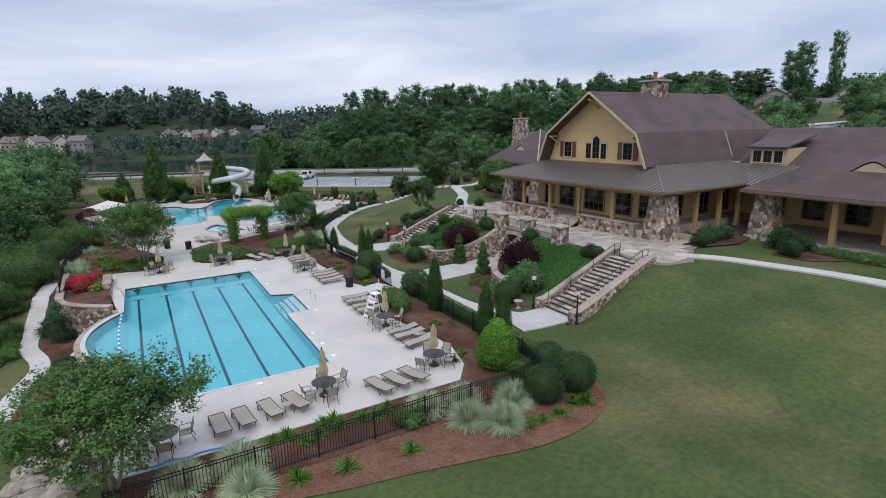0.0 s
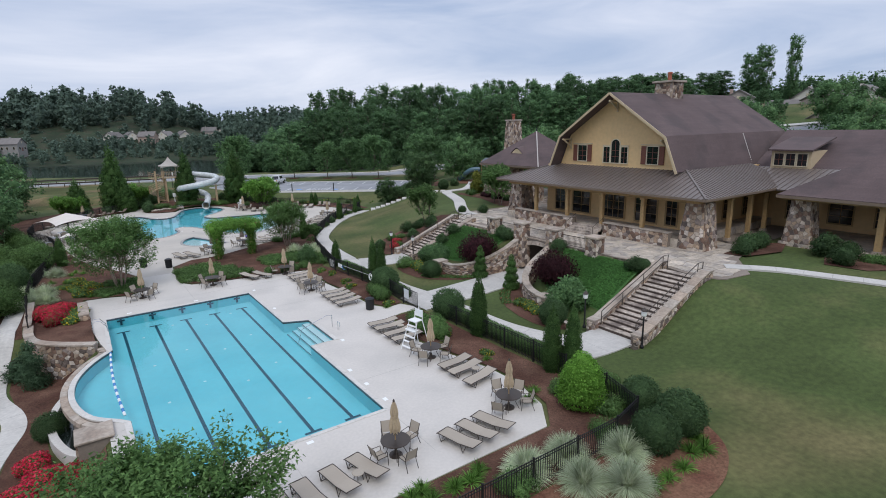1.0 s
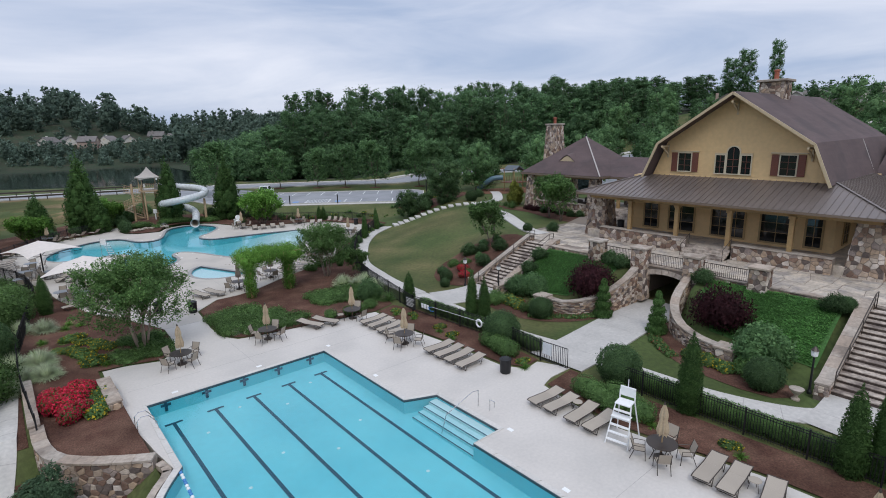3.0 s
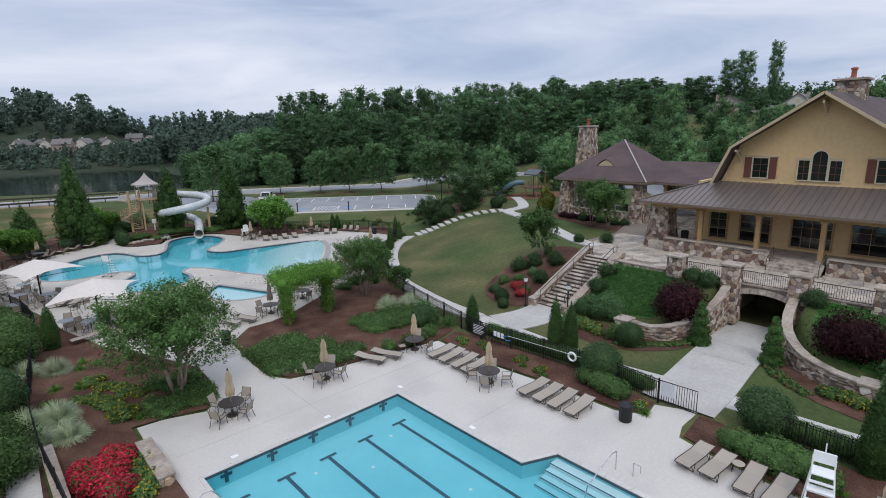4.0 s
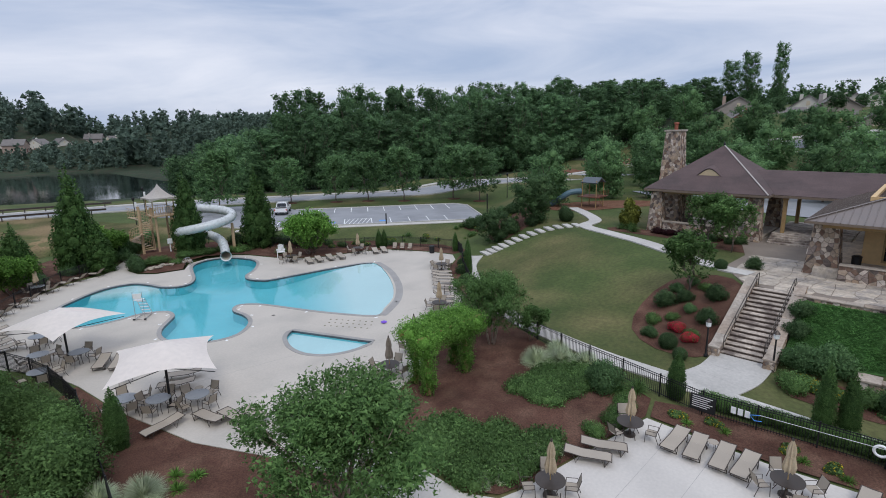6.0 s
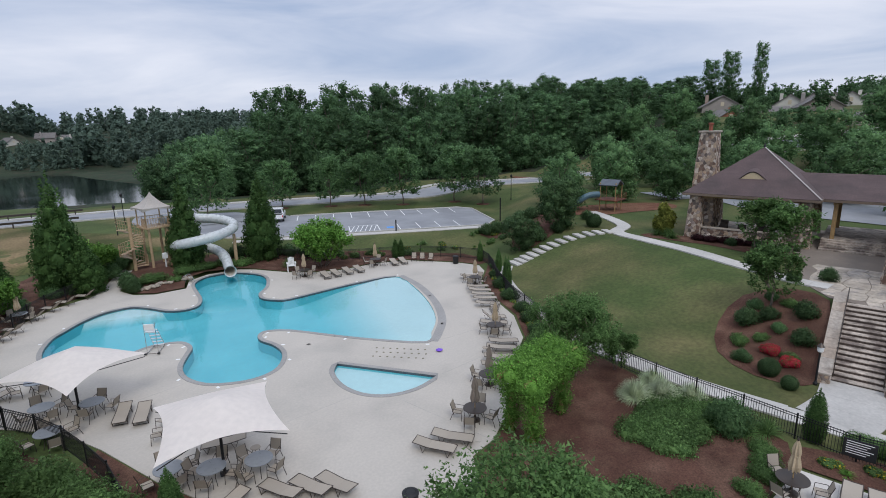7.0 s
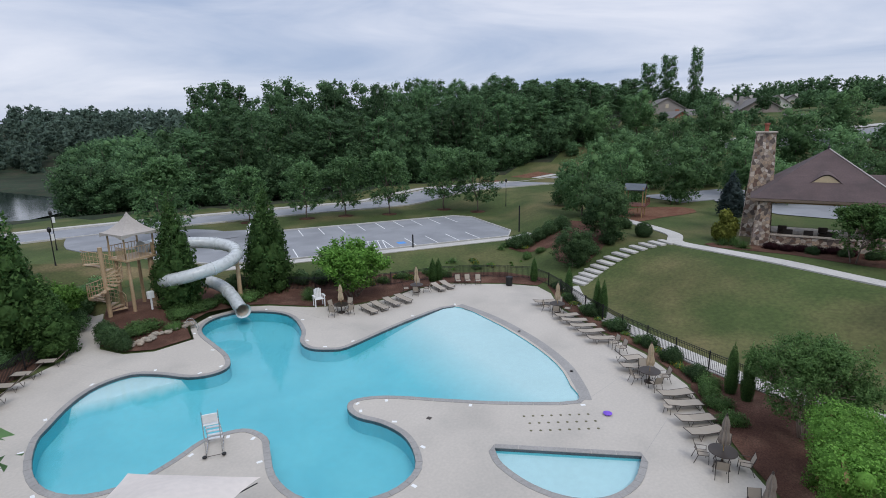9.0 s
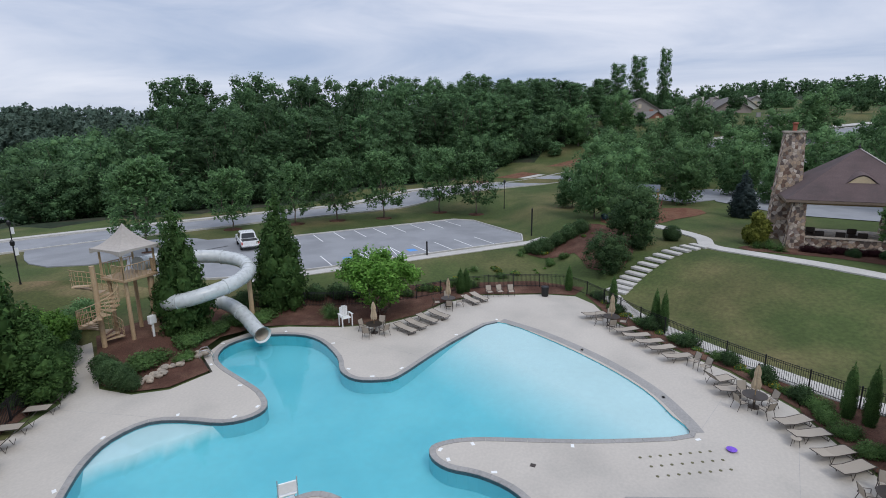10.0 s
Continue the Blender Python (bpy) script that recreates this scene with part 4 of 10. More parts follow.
def stair(name, x0, x1, y0, y1, z0, z1, n, seed):
    """A straight stone flight that climbs along +x between stone cheek walls, with handrails."""
    ob = thing(name, "weathered stone stairs between low stone walls with black handrails", "stairs", kind="structure")
    run, rise = (x1 - x0) / n, (z1 - z0) / n
    for k in range(n):
        bm = bmesh.new()
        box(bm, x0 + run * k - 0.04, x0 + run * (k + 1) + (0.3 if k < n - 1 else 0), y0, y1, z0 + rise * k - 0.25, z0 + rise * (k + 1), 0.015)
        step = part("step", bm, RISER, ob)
        part("tread", boxed(x0 + run * k - 0.07, x0 + run * (k + 1) + 0.02, y0 + 0.01, y1 - 0.01, z0 + rise * (k + 1) - 0.045, z0 + rise * (k + 1) + 0.012, 0.012), STAIRSTONE, step, "worn pale stone tread")
    for s, y in ((0, y0 - 0.55), (1, y1)):
        def low(x):
            return z0 + (z1 - z0) * (x - x0) / (x1 - x0)
        bm = bmesh.new()
        xs = [x0 - 0.5, x0 + 0.2, x1 + 0.1, x1 + 0.6]
        tops = [z0 + 0.5, z0 + 0.55, z1 + 0.42, z1 + 0.42]
        for i in range(3):
            quad(bm, (xs[i], y, tops[i]), (xs[i + 1], y, tops[i + 1]), (xs[i + 1], y + 0.55, tops[i + 1]), (xs[i], y + 0.55, tops[i]))
            quad(bm, (xs[i], y, z0 - 0.6), (xs[i + 1], y, z0 - 0.6), (xs[i + 1], y, tops[i + 1]), (xs[i], y, tops[i]))
            quad(bm, (xs[i + 1], y + 0.55, z0 - 0.6), (xs[i], y + 0.55, z0 - 0.6), (xs[i], y + 0.55, tops[i]), (xs[i + 1], y + 0.55, tops[i + 1]))
        quad(bm, (xs[0], y + 0.55, z0 - 0.6), (xs[0], y, z0 - 0.6), (xs[0], y, tops[0]), (xs[0], y + 0.55, tops[0]))
        quad(bm, (xs[3], y, z0 - 0.6), (xs[3], y + 0.55, z0 - 0.6), (xs[3], y + 0.55, tops[3]), (xs[3], y, tops[3]))
        wall = part("cheek_wall", bm, MORTAR, ob, "low stone side wall")
        length = xs[3] - xs[0]
        top = lambda x: float(np.interp(x, xs, tops))  # noqa: E731
        bm = bmesh.new()
        for side in (0, 1):
            yy = y - 0.0 if side == 0 else y + 0.55
            sg = -1 if side == 0 else 1
            stones(bm, lambda u, v, d: (xs[0] + u, yy + sg * d, top(xs[0] + u) - 0.06 - (1.05 - v)), length, 1.05, 0.2, 0.42, seed=seed + side + 3 * s)
        stones(bm, lambda u, v, d: (xs[0] - d, y + 0.55 - u, z0 - 0.1 + v), 0.55, 0.55, 0.2, 0.35, seed=seed + 9)
        part("stone_facing", bm, STONE, wall)
        for i in range(3):
            m = max(1, round((xs[i + 1] - xs[i]) / 0.85))
            for k in range(m):
                a, b = xs[i] + (xs[i + 1] - xs[i]) * (k + 0.01) / m, xs[i] + (xs[i + 1] - xs[i]) * (k + 0.99) / m
                bm = bmesh.new()
                vs = box(bm, a, b, y - 0.06, y + 0.61, 0, 0.1)
                for v in vs:
                    v.co.z += top(v.co.x) - 0.02
                part("cap_stone", bm, CAPSTONE, wall)
        yr = y0 + 0.12 if s == 0 else y1 - 0.12
        rail = bmesh.new()
        pts = [(x0 + 0.1, yr, z0 + 0.25), (x0 + 0.1, yr, z0 + 1.15), (x1 - 0.1, yr, z1 + 0.95), (x1 + 0.5, yr, z1 + 0.95), (x1 + 0.5, yr, z1)]
        tube(rail, pts, 0.03, 6)
        tube(rail, [(x0 + 0.1, yr, z0 + 0.7), (x1 - 0.1, yr, z1 + 0.5), (x1 + 0.5, yr, z1 + 0.5)], 0.02, 6)
        for t in (0.33, 0.66, 0.985):
            xx = x0 + (x1 - x0) * t
            tube(rail, [(xx, yr, low(xx) - 0.1), (xx, yr, low(xx) + 1.05 - 0.1 * t)], 0.025, 6)
        part("handrail", rail, BRONZE, ob, "dark metal handrail")
    return ob


stair("stone_stairs", 25.0, 31.7, 25.7, 28.5, 0.12, TZ, 16, 31)
stair("stone_stairs", 25.6, 32.6, 52.0, 54.5, 0.12, TZ, 16, 57)

bridge = thing("bridge_wall", "stone terrace wall with an arched tunnel and four capped piers", "stone wall", kind="structure")
XW = 31.7


def arch_z(y):
    d = abs(y - 40.7)
    return 1.75 + 0.75 * math.sqrt(max(0.0, 1 - (d / 1.95) ** 2)) if d < 1.95 else -1.0


def wall_run(y0, y1, z0, z1, parent, seed, x=XW, thick=0.5):
    core = part("wall_run", boxed(x, x + thick, y0, y1, z0, z1), MORTAR, parent)
    bm = bmesh.new()
    stones(bm, lambda u, v, d: (x - d, y1 - u, z0 + v), y1 - y0, z1 - z0, 0.22, 0.5, seed=seed)
    part("stone_facing", bm, STONE, core)
    n = max(1, round((y1 - y0) / 0.9))
    for k in range(n):
        part("cap_stone", boxed(x - 0.08, x + thick + 0.08, y0 + (y1 - y0) * (k + 0.01) / n, y0 + (y1 - y0) * (k + 0.99) / n, z1, z1 + 0.09, 0.012), CAPSTONE, core)


wall_run(28.6, 38.75, 0.9, 3.0, bridge, 71)
wall_run(42.65, 51.9, 0.9, 3.0, bridge, 72)
# the arch: ring of wedge stones, spandrel and vault
bm = bmesh.new()
n = 20
ys = [38.75 + 3.9 * k / n for k in range(n + 1)]
for a, b in zip(ys, ys[1:]):
    za, zb = max(arch_z(a), 1.75), max(arch_z(b), 1.75)
    for x in (XW, XW + 0.5):
        quad(bm, (x, a, za), (x, b, zb), (x, b, 3.0), (x, a, 3.0))
    quad(bm, (XW, a, za), (XW, b, zb), (XW + 8, b, zb), (XW + 8, a, za))
for y in (38.75, 42.65):
    quad(bm, (XW, y, -0.3), (XW + 8, y, -0.3), (XW + 8, y, 1.75), (XW, y, 1.75))
quad(bm, (XW + 7.9, 38.7, -0.3), (XW + 7.9, 42.7, -0.3), (XW + 7.9, 42.7, 2.6), (XW + 7.9, 38.7, 2.6))
part("arch_wall", bm, MORTAR, bridge)
for k in range(13):
    t0, t1 = math.pi * (k + 0.04) / 13, math.pi * (k + 0.96) / 13
    bm = bmesh.new()
    ring = [(40.7 + 1.95 * math.cos(t) * f, 1.75 + 0.75 * math.sin(t) * (f if f == 1 else 1.5)) for f, t in ((1, t0), (1.2, t0), (1.2, t1), (1, t1))]
    lo, hi = [[bm.verts.new((x, y, z)) for y, z in ring] for x in (XW - 0.07, XW + 0.1)]
    bm.faces.new(lo)
    for q in range(4):
        bm.faces.new((lo[q], lo[(q + 1) % 4], hi[(q + 1) % 4], hi[q]))
    part("arch_stone", bm, STONE, bridge)
part("string_course", boxed(XW - 0.1, XW + 0.55, 38.7, 42.7, 3.0, 3.1, 0.015), CAPSTONE, bridge)
for i, y in enumerate((46.4, 42.6, 38.6, 34.3)):
    core = stone_box("pier", 31.0, 32.05, y - 0.55, y + 0.55, 0.3, 4.25, bridge, 0.03, 80 + i)
    part("pier_cap", boxed(30.93, 32.12, y - 0.63, y + 0.63, 4.25, 4.42, 0.03), CAPSTONE, core, "pale stone cap")


def railing(parent, y0, y1, x, z, h=0.95):
    rail = part("railing", boxed(x - 0.025, x + 0.025, y0, y1, z + h - 0.04, z + h), BRONZE, parent, "dark metal railing")
    part("lower_rail", boxed(x - 0.02, x + 0.02, y0, y1, z + 0.1, z + 0.13), BRONZE, rail)
    k = round((y1 - y0) / 0.13)
    for i in range(1, k):
        y = y0 + (y1 - y0) * i / k
        part("baluster", boxed(x - 0.01, x + 0.01, y - 0.01, y + 0.01, z + 0.1, z + h - 0.03), BRONZE, rail)


railing(bridge, 43.2, 45.8, 31.6, 3.08)
railing(bridge, 39.2, 42.0, 31.6, 3.08)
railing(bridge, 34.9, 38.0, 31.6, 3.08)


def curved_wall(name, line, tops, foot, parent, seed):
    """A stone garden wall along a plan line with a falling top."""
    line3 = curve_through(line, 8, closed=False)
    lens = [0.0]
    for a, b in zip(line3, line3[1:]):
        lens.append(lens[-1] + math.dist(a, b))
    full = lens[-1]

    def at(u):
        x, y = np.interp(u, lens, [p[0] for p in line3]), np.interp(u, lens, [p[1] for p in line3])
        u2 = min(u + 0.05, full)
        x2, y2 = np.interp(u2, lens, [p[0] for p in line3]), np.interp(u2, lens, [p[1] for p in line3])
        u1 = max(u - 0.05, 0)
        x1, y1 = np.interp(u1, lens, [p[0] for p in line3]), np.interp(u1, lens, [p[1] for p in line3])
        d = Vector((x2 - x1, y2 - y1)).normalized()
        return Vector((x, y)), Vector((d.y, -d.x))
    top = lambda u: float(np.interp(u / full, [k / (len(tops) - 1) for k in range(len(tops))], tops))  # noqa: E731
    bm = bmesh.new()
    rows = []
    for u in np.linspace(0, full, max(4, int(full / 0.4))):
        p, n = at(u)
        a, b = p + n * 0.2, p - n * 0.2
        rows.append([bm.verts.new((q.x, q.y, z)) for q, z in ((a, foot), (a, top(u)), (b, top(u)), (b, foot))])
    for a, b in zip(rows, rows[1:]):
        for i in range(3):
            bm.faces.new((a[i], a[i + 1], b[i + 1], b[i]))
    bm.faces.new(rows[0])
    bm.faces.new(rows[-1])
    bmesh.ops.recalc_face_normals(bm, faces=bm.faces)
    core = part(name, bm, MORTAR, parent, "curved stone garden wall")
    bm = bmesh.new()
    h = max(tops) - foot
    for side in (1, -1):
        def place(u, v, d):
            p, n = at(u)
            q = p + n * side * (0.2 + d)
            return (q.x, q.y, foot + v * (top(u) - foot) / h)
        stones(bm, place, full, h, 0.22, 0.45, seed=seed + side)
    part("stone_facing", bm, STONE, core)
    k = max(1, round(full / 0.8))
    for i in range(k):
        bm = bmesh.new()
        us = [full * (i + 0.01) / k, full * (i + 0.99) / k]
        rows = []
        for u in us:
            p, n = at(u)
            rows.append([bm.verts.new((*(p + n * s), top(u) + z)) for s, z in ((0.28, 0.0), (0.28, 0.09), (-0.28, 0.09), (-0.28, 0.0))])
        a, b = rows
        for q in range(4):
            bm.faces.new((a[q], a[(q + 1) % 4], b[(q + 1) % 4], b[q]))
        bm.faces.new(a)
        bm.faces.new(b)
        bmesh.ops.recalc_face_normals(bm, faces=bm.faces)
        part("cap_stone", bm, CAPSTONE, core)
    return core


curved_wall("garden_wall", [(25.6, 46.9), (25.3, 45.2), (26.2, 43.9), (27.8, 43.1), (29.4, 42.75), (31.2, 42.7)], (0.75, 0.8, 1.05, 1.5, 2.1, 2.9), -0.2, bridge, 91)
curved_wall("garden_wall", [(25.2, 33.9), (25.6, 35.4), (26.6, 37.0), (28.0, 38.1), (29.5, 38.6), (31.2, 38.7)], (0.85, 0.9, 1.05, 1.5, 2.1, 2.9), -0.2, bridge, 95)
for y in (33.7, 47.1):
    core = stone_box("end_pier", 25.0, 25.9, y - 0.45, y + 0.45, -0.2, 0.8, bridge, 0.0, 99)
    part("pier_cap", boxed(24.9, 26.0, y - 0.55, y + 0.55, 0.8, 0.94, 0.02), CAPSTONE, core)

# ---- clubhouse ----
club = thing("clubhouse", "yellow sided clubhouse with brown gambrel roof, wraparound porch and fieldstone piers", "house")
PF = 3.65  # porch floor
YC, GX, WX, REAR = 40.65, 40.6, 42.0, 63.2


def roof_sheet(bm, a, b, c, d, thick=0.14):
    """A roof plane with thickness: a-b at the eave, c-d at the top."""
    a, b, c, d = (Vector(p) for p in (a, b, c, d))
    n = (b - a).cross(d - a).normalized()
    if n.z < 0:
        n = -n
    lo = [bm.verts.new(p - n * thick) for p in (a, b, c, d)]
    hi = [bm.verts.new(p) for p in (a, b, c, d)]
    bm.faces.new(hi)
    bm.faces.new(lo[::-1])
    for k in range(4):
        bm.faces.new((lo[k], lo[(k + 1) % 4], hi[(k + 1) % 4], hi[k]))


def shingled(bm, a, b, c, d, row=0.26, seed=1, proud=0.009):
    """Rows of roofing laid over a plane, each course a thin lapped strip cut into lengths."""
    r = random.Random(seed)
    a, b, c, d = (Vector(p) for p in (a, b, c, d))
    n = (b - a).cross(d - a).normalized()
    if n.z < 0:
        n = -n
    rows = max(1, round(((a + b) / 2 - (c + d) / 2).length / row))
    for k in range(rows):
        t0, t1 = k / rows, min(1.0, (k + 1.06) / rows)
        p0, p1, q0, q1 = a.lerp(d, t0), b.lerp(c, t0), a.lerp(d, t1), b.lerp(c, t1)
        length = (p1 - p0).length
        if length < 0.1:
            continue
        s = 0.0
        while s < length:
            e = min(length, s + r.uniform(0.8, 2.2))
            u, v = s / length, e / length
            lift = n * (proud + r.uniform(0, 0.006))
            vs = [bm.verts.new(x) for x in (p0.lerp(p1, u) + lift, p0.lerp(p1, v) + lift, q0.lerp(q1, v) + n * 0.004, q0.lerp(q1, u) + n * 0.004)]
            bm.faces.new(vs)
            s = e
    return bm


def roof(name, planes, parent, seed=1, mat=SHINGLE, label="brown shingle roof"):
    bm = bmesh.new()
    for p in planes:
        roof_sheet(bm, *p)
    bmesh.ops.recalc_face_normals(bm, faces=bm.faces)
    ob = part(name, bm, mat, parent, label)
    bm = bmesh.new()
    for k, p in enumerate(planes):
        shingled(bm, *p, seed=seed + k)
    bmesh.ops.recalc_face_normals(bm, faces=bm.faces)
    cover = part("shingle_cover", bm, mat, ob)
    tagged(cover, kind="stuff")
    return ob


planes = []
for (y0, z0), (y1, z1) in (((-7.3, 8.85), (-6.0, 11.9)), ((-6.0, 11.9), (0, 15.9)), ((7.3, 8.85), (6.0, 11.9)), ((6.0, 11.9), (0, 15.9))):
    planes.append(((GX, YC + y0, z0), (REAR, YC + y0, z0), (REAR, YC + y1, z1), (GX, YC + y1, z1)))
roof("gambrel_roof", planes, club, 11)
# gable wall with lapped boards
def gable_half(z):
    return float(np.interp(z, (8.85, 11.9, 15.9), (7.0, 5.75, 0.0)))


def board_wall(x, z0, z1, half, parent, step=0.2):
    core = bmesh.new()
    zs = np.arange(z0, z1, step)
    for z in zs:
        h0, h1 = half(z), half(min(z + step, z1))
        if h0 > 0.05:
            quad(core, (x, YC + h0, z), (x, YC - h0, z), (x, YC - h1, min(z + step, z1)), (x, YC + h1, min(z + step, z1)))
    ob = part("gable_wall", core, SIDING, parent, "yellow lapped siding")
    for z in zs:
        h0, h1 = half(z), half(min(z + step, z1)) - 0.02
        if h1 < 0.1:
            continue
        bm = bmesh.new()
        quad(bm, (x - 0.035, YC + h0, z), (x - 0.035, YC - h0, z), (x - 0.006, YC - h1, z + step), (x - 0.006, YC + h1, z + step))
        quad(bm, (x, YC + h0, z), (x, YC - h0, z), (x - 0.035, YC - h0, z), (x - 0.035, YC + h0, z))
        part("board", bm, SIDING, ob)
    return ob


board_wall(WX, 8.5, 15.7, gable_half, club)
bm = bmesh.new()
for s in (-1, 1):  # barge boards along the rake
    for (y0, z0), (y1, z1) in (((7.3, 8.85), (6.0, 11.9)), ((6.0, 11.9), (0.0, 15.9))):
        a, b = Vector((GX - 0.03, YC + s * y0, z0 - 0.12)), Vector((GX - 0.03, YC + s * y1, z1 - 0.12))
        beam(bm, a, b, 0.09, 0.2)
part("barge_board", bm, TRIMY, club, "cream barge boards")
for y, z, s in ((YC, 15.2, 0), (YC + 5.6, 11.6, 1), (YC - 5.6, 11.6, -1)):
    bm = bmesh.new()
    beam(bm, (WX, y, z - 0.9), (GX + 0.05, y, z - 0.05), 0.12)
    beam(bm, (WX - 0.06, y, z - 1.1), (WX - 0.06, y, z), 0.14)
    beam(bm, (WX, y, z - 0.1), (GX, y, z - 0.1), 0.14)
    part("roof_bracket", bm, TRIMY, club)


def window(parent, x, y, z, w, h, panes=2, arched=False, rows=3, frame=WHITEFRAME, facing=-1, axis="x", fw=0.09):
    """A window in a wall that faces -x (or, with axis 'y', -y): frame, dark glass, bars."""
    def put(u, v, d):
        return (x + facing * d, y + u, z + v) if axis == "x" else (x + u, y + facing * d, z + v)
    bm = bmesh.new()
    n = 10
    outline = [(-w / 2, 0), (w / 2, 0)] + ([(w / 2 * math.cos(t), h + w / 2 * math.sin(t)) for t in (math.pi * k / n for k in range(n + 1))] if arched else [(w / 2, h), (-w / 2, h)])
    core = part("window", _flat(outline, put, 0.03), DARKGLASS, parent, "dark window with pale frame")
    grown = [(u * (1 + 2 * fw / w), v + (fw if v > h * 0.5 else -fw) * (1 if not arched or v <= h else 0.8)) for u, v in outline]
    bm = bmesh.new()
    k = len(outline)
    rows_v = [[bm.verts.new(put(*p, d)) for p in loop] for loop, d in ((outline, 0.03), (outline, 0.08), (grown, 0.08), (grown, 0.0))]
    for a, b in zip(rows_v, rows_v[1:]):
        for i in range(k):
            bm.faces.new((a[i], a[(i + 1) % k], b[(i + 1) % k], b[i]))
    bmesh.ops.recalc_face_normals(bm, faces=bm.faces)
    part("window_frame", bm, frame, core)
    bm = bmesh.new()
    for i in range(1, panes):
        u = -w / 2 + w * i / panes
        a, b = Vector(put(u, 0, 0.045)), Vector(put(u, h + (w * 0.35 if arched else 0), 0.045))
        beam(bm, a, b, 0.035)
    for j in range(1, rows):
        beam(bm, put(-w / 2, h * j / rows, 0.045), put(w / 2, h * j / rows, 0.045), 0.03)
    part("glazing_bar", bm, SHUTTER if frame is WHITEFRAME else frame, core)
    return core


def _flat(outline, put, d):
    bm = bmesh.new()
    bm.faces.new([bm.verts.new(put(u, v, d)) for u, v in outline])
    return bm


def shutter(parent, x, y, z, w, h):
    ob = part("shutter", boxed(x - 0.09, x - 0.02, y - w / 2, y + w / 2, z, z + h, 0.01), SHUTTER, parent, "red-brown louvred shutter")
    for k in range(9):
        part("louvre", boxed(x - 0.105, x - 0.088, y - w / 2 + 0.06, y + w / 2 - 0.06, z + 0.08 + (h - 0.16) * k / 9, z + 0.08 + (h - 0.16) * (k + 0.7) / 9), SHUTTER, ob)


for y in (YC + 4.05, YC - 4.05):
    window(club, WX - 0.04, y, 9.35, 1.1, 1.55)
    for s in (-1, 1):
        shutter(club, WX - 0.04, y + s * 0.92, 9.3, 0.52, 1.65)
    bm = boxed(WX - 0.14, WX - 0.02, y - 1.25, y + 1.25, 11.02, 11.12)
    part("window_head", bm, TRIMY, club)
window(club, WX - 0.04, YC, 9.3, 0.95, 1.75, 2, arched=True)
for s in (-1, 1):
    window(club, WX - 0.04, YC + s * 1.02, 9.3, 0.72, 1.5)
part("window_head", boxed(WX - 0.14, WX - 0.02, YC + 0.6, YC + 1.5, 10.9, 11.0), TRIMY, club)
part("window_head", boxed(WX - 0.14, WX - 0.02, YC - 1.5, YC - 0.6, 10.9, 11.0), TRIMY, club)

# porch roof in standing-seam metal
EX, EY0, EY1, EZ, TOPZ = 37.2, 28.7, 52.7, 7.3, 8.95
roof_pts = {"front": ((EX, EY1, EZ), (EX, EY0, EZ), (WX + 0.1, YC - 7.3, TOPZ), (WX + 0.1, YC + 7.3, TOPZ)),
            "side": ((EX, EY0, EZ), (53.5, EY0, EZ), (53.5, YC - 7.3, TOPZ), (WX + 0.1, YC - 7.3, TOPZ)),
            "back": ((56, EY1, EZ), (EX, EY1, EZ), (WX + 0.1, YC + 7.3, TOPZ), (56, YC + 7.3, TOPZ))}
for key, pts in roof_pts.items():
    bm = bmesh.new()
    roof_sheet(bm, *pts, thick=0.12)
    bmesh.ops.recalc_face_normals(bm, faces=bm.faces)
    sheet = part("porch_roof", bm, METALROOF, club, "brown standing-seam metal porch roof")
    a, b, c, d = (Vector(p) for p in pts)
    e = (b - a).normalized()
    n = (b - a).cross(d - a).normalized()
    n = n if n.z > 0 else -n
    down = n.cross(e)
    up = -down if down.z < 0 else down
    full = (b - a).length
    s = 0.25
    depth = (d - a).dot(up)
    in_l, in_r = (d - a).dot(e), full - (c - a).dot(e)
    while s < full:
        reach = min(1.0, s / in_l if in_l > 0.01 else 1, (full - s) / in_r if in_r > 0.01 else 1)
        bm = bmesh.new()
        p = a + e * s + n * 0.02
        beam(bm, p, p + up * depth * reach, 0.035, 0.06)
        part("seam", bm, METALROOF, sheet)
        s += 0.46
    bm = bmesh.new()
    beam(bm, a + Vector((0, 0, -0.1)), b + Vector((0, 0, -0.1)), 0.12, 0.16)
    part("gutter", bm, EAVE, sheet)
for p, q in (((EX, EY0, EZ), (WX + 0.1, YC - 7.3, TOPZ)), ((EX, EY1, EZ), (WX + 0.1, YC + 7.3, TOPZ))):
    bm = bmesh.new()
    beam(bm, Vector(p) + Vector((0, 0, 0.05)), Vector(q) + Vector((0, 0, 0.05)), 0.16, 0.07)
    part("hip_cap", bm, METALROOF, club)
part("porch_ceiling", boxed(38.0, 53.4, EY0 + 0.6, EY1 - 0.6, 7.0, 7.08), TIMBER, club)
bm = bmesh.new()
box(bm, 38.2, 38.5, EY0 + 1.0, EY1 - 1.0, 6.75, 7.1)
part("porch_beam", bm, TIMBER, club)
part("porch_beam", boxed(38.5, 53, EY0 + 1.0, EY0 + 1.3, 6.75, 7.1), TIMBER, club)

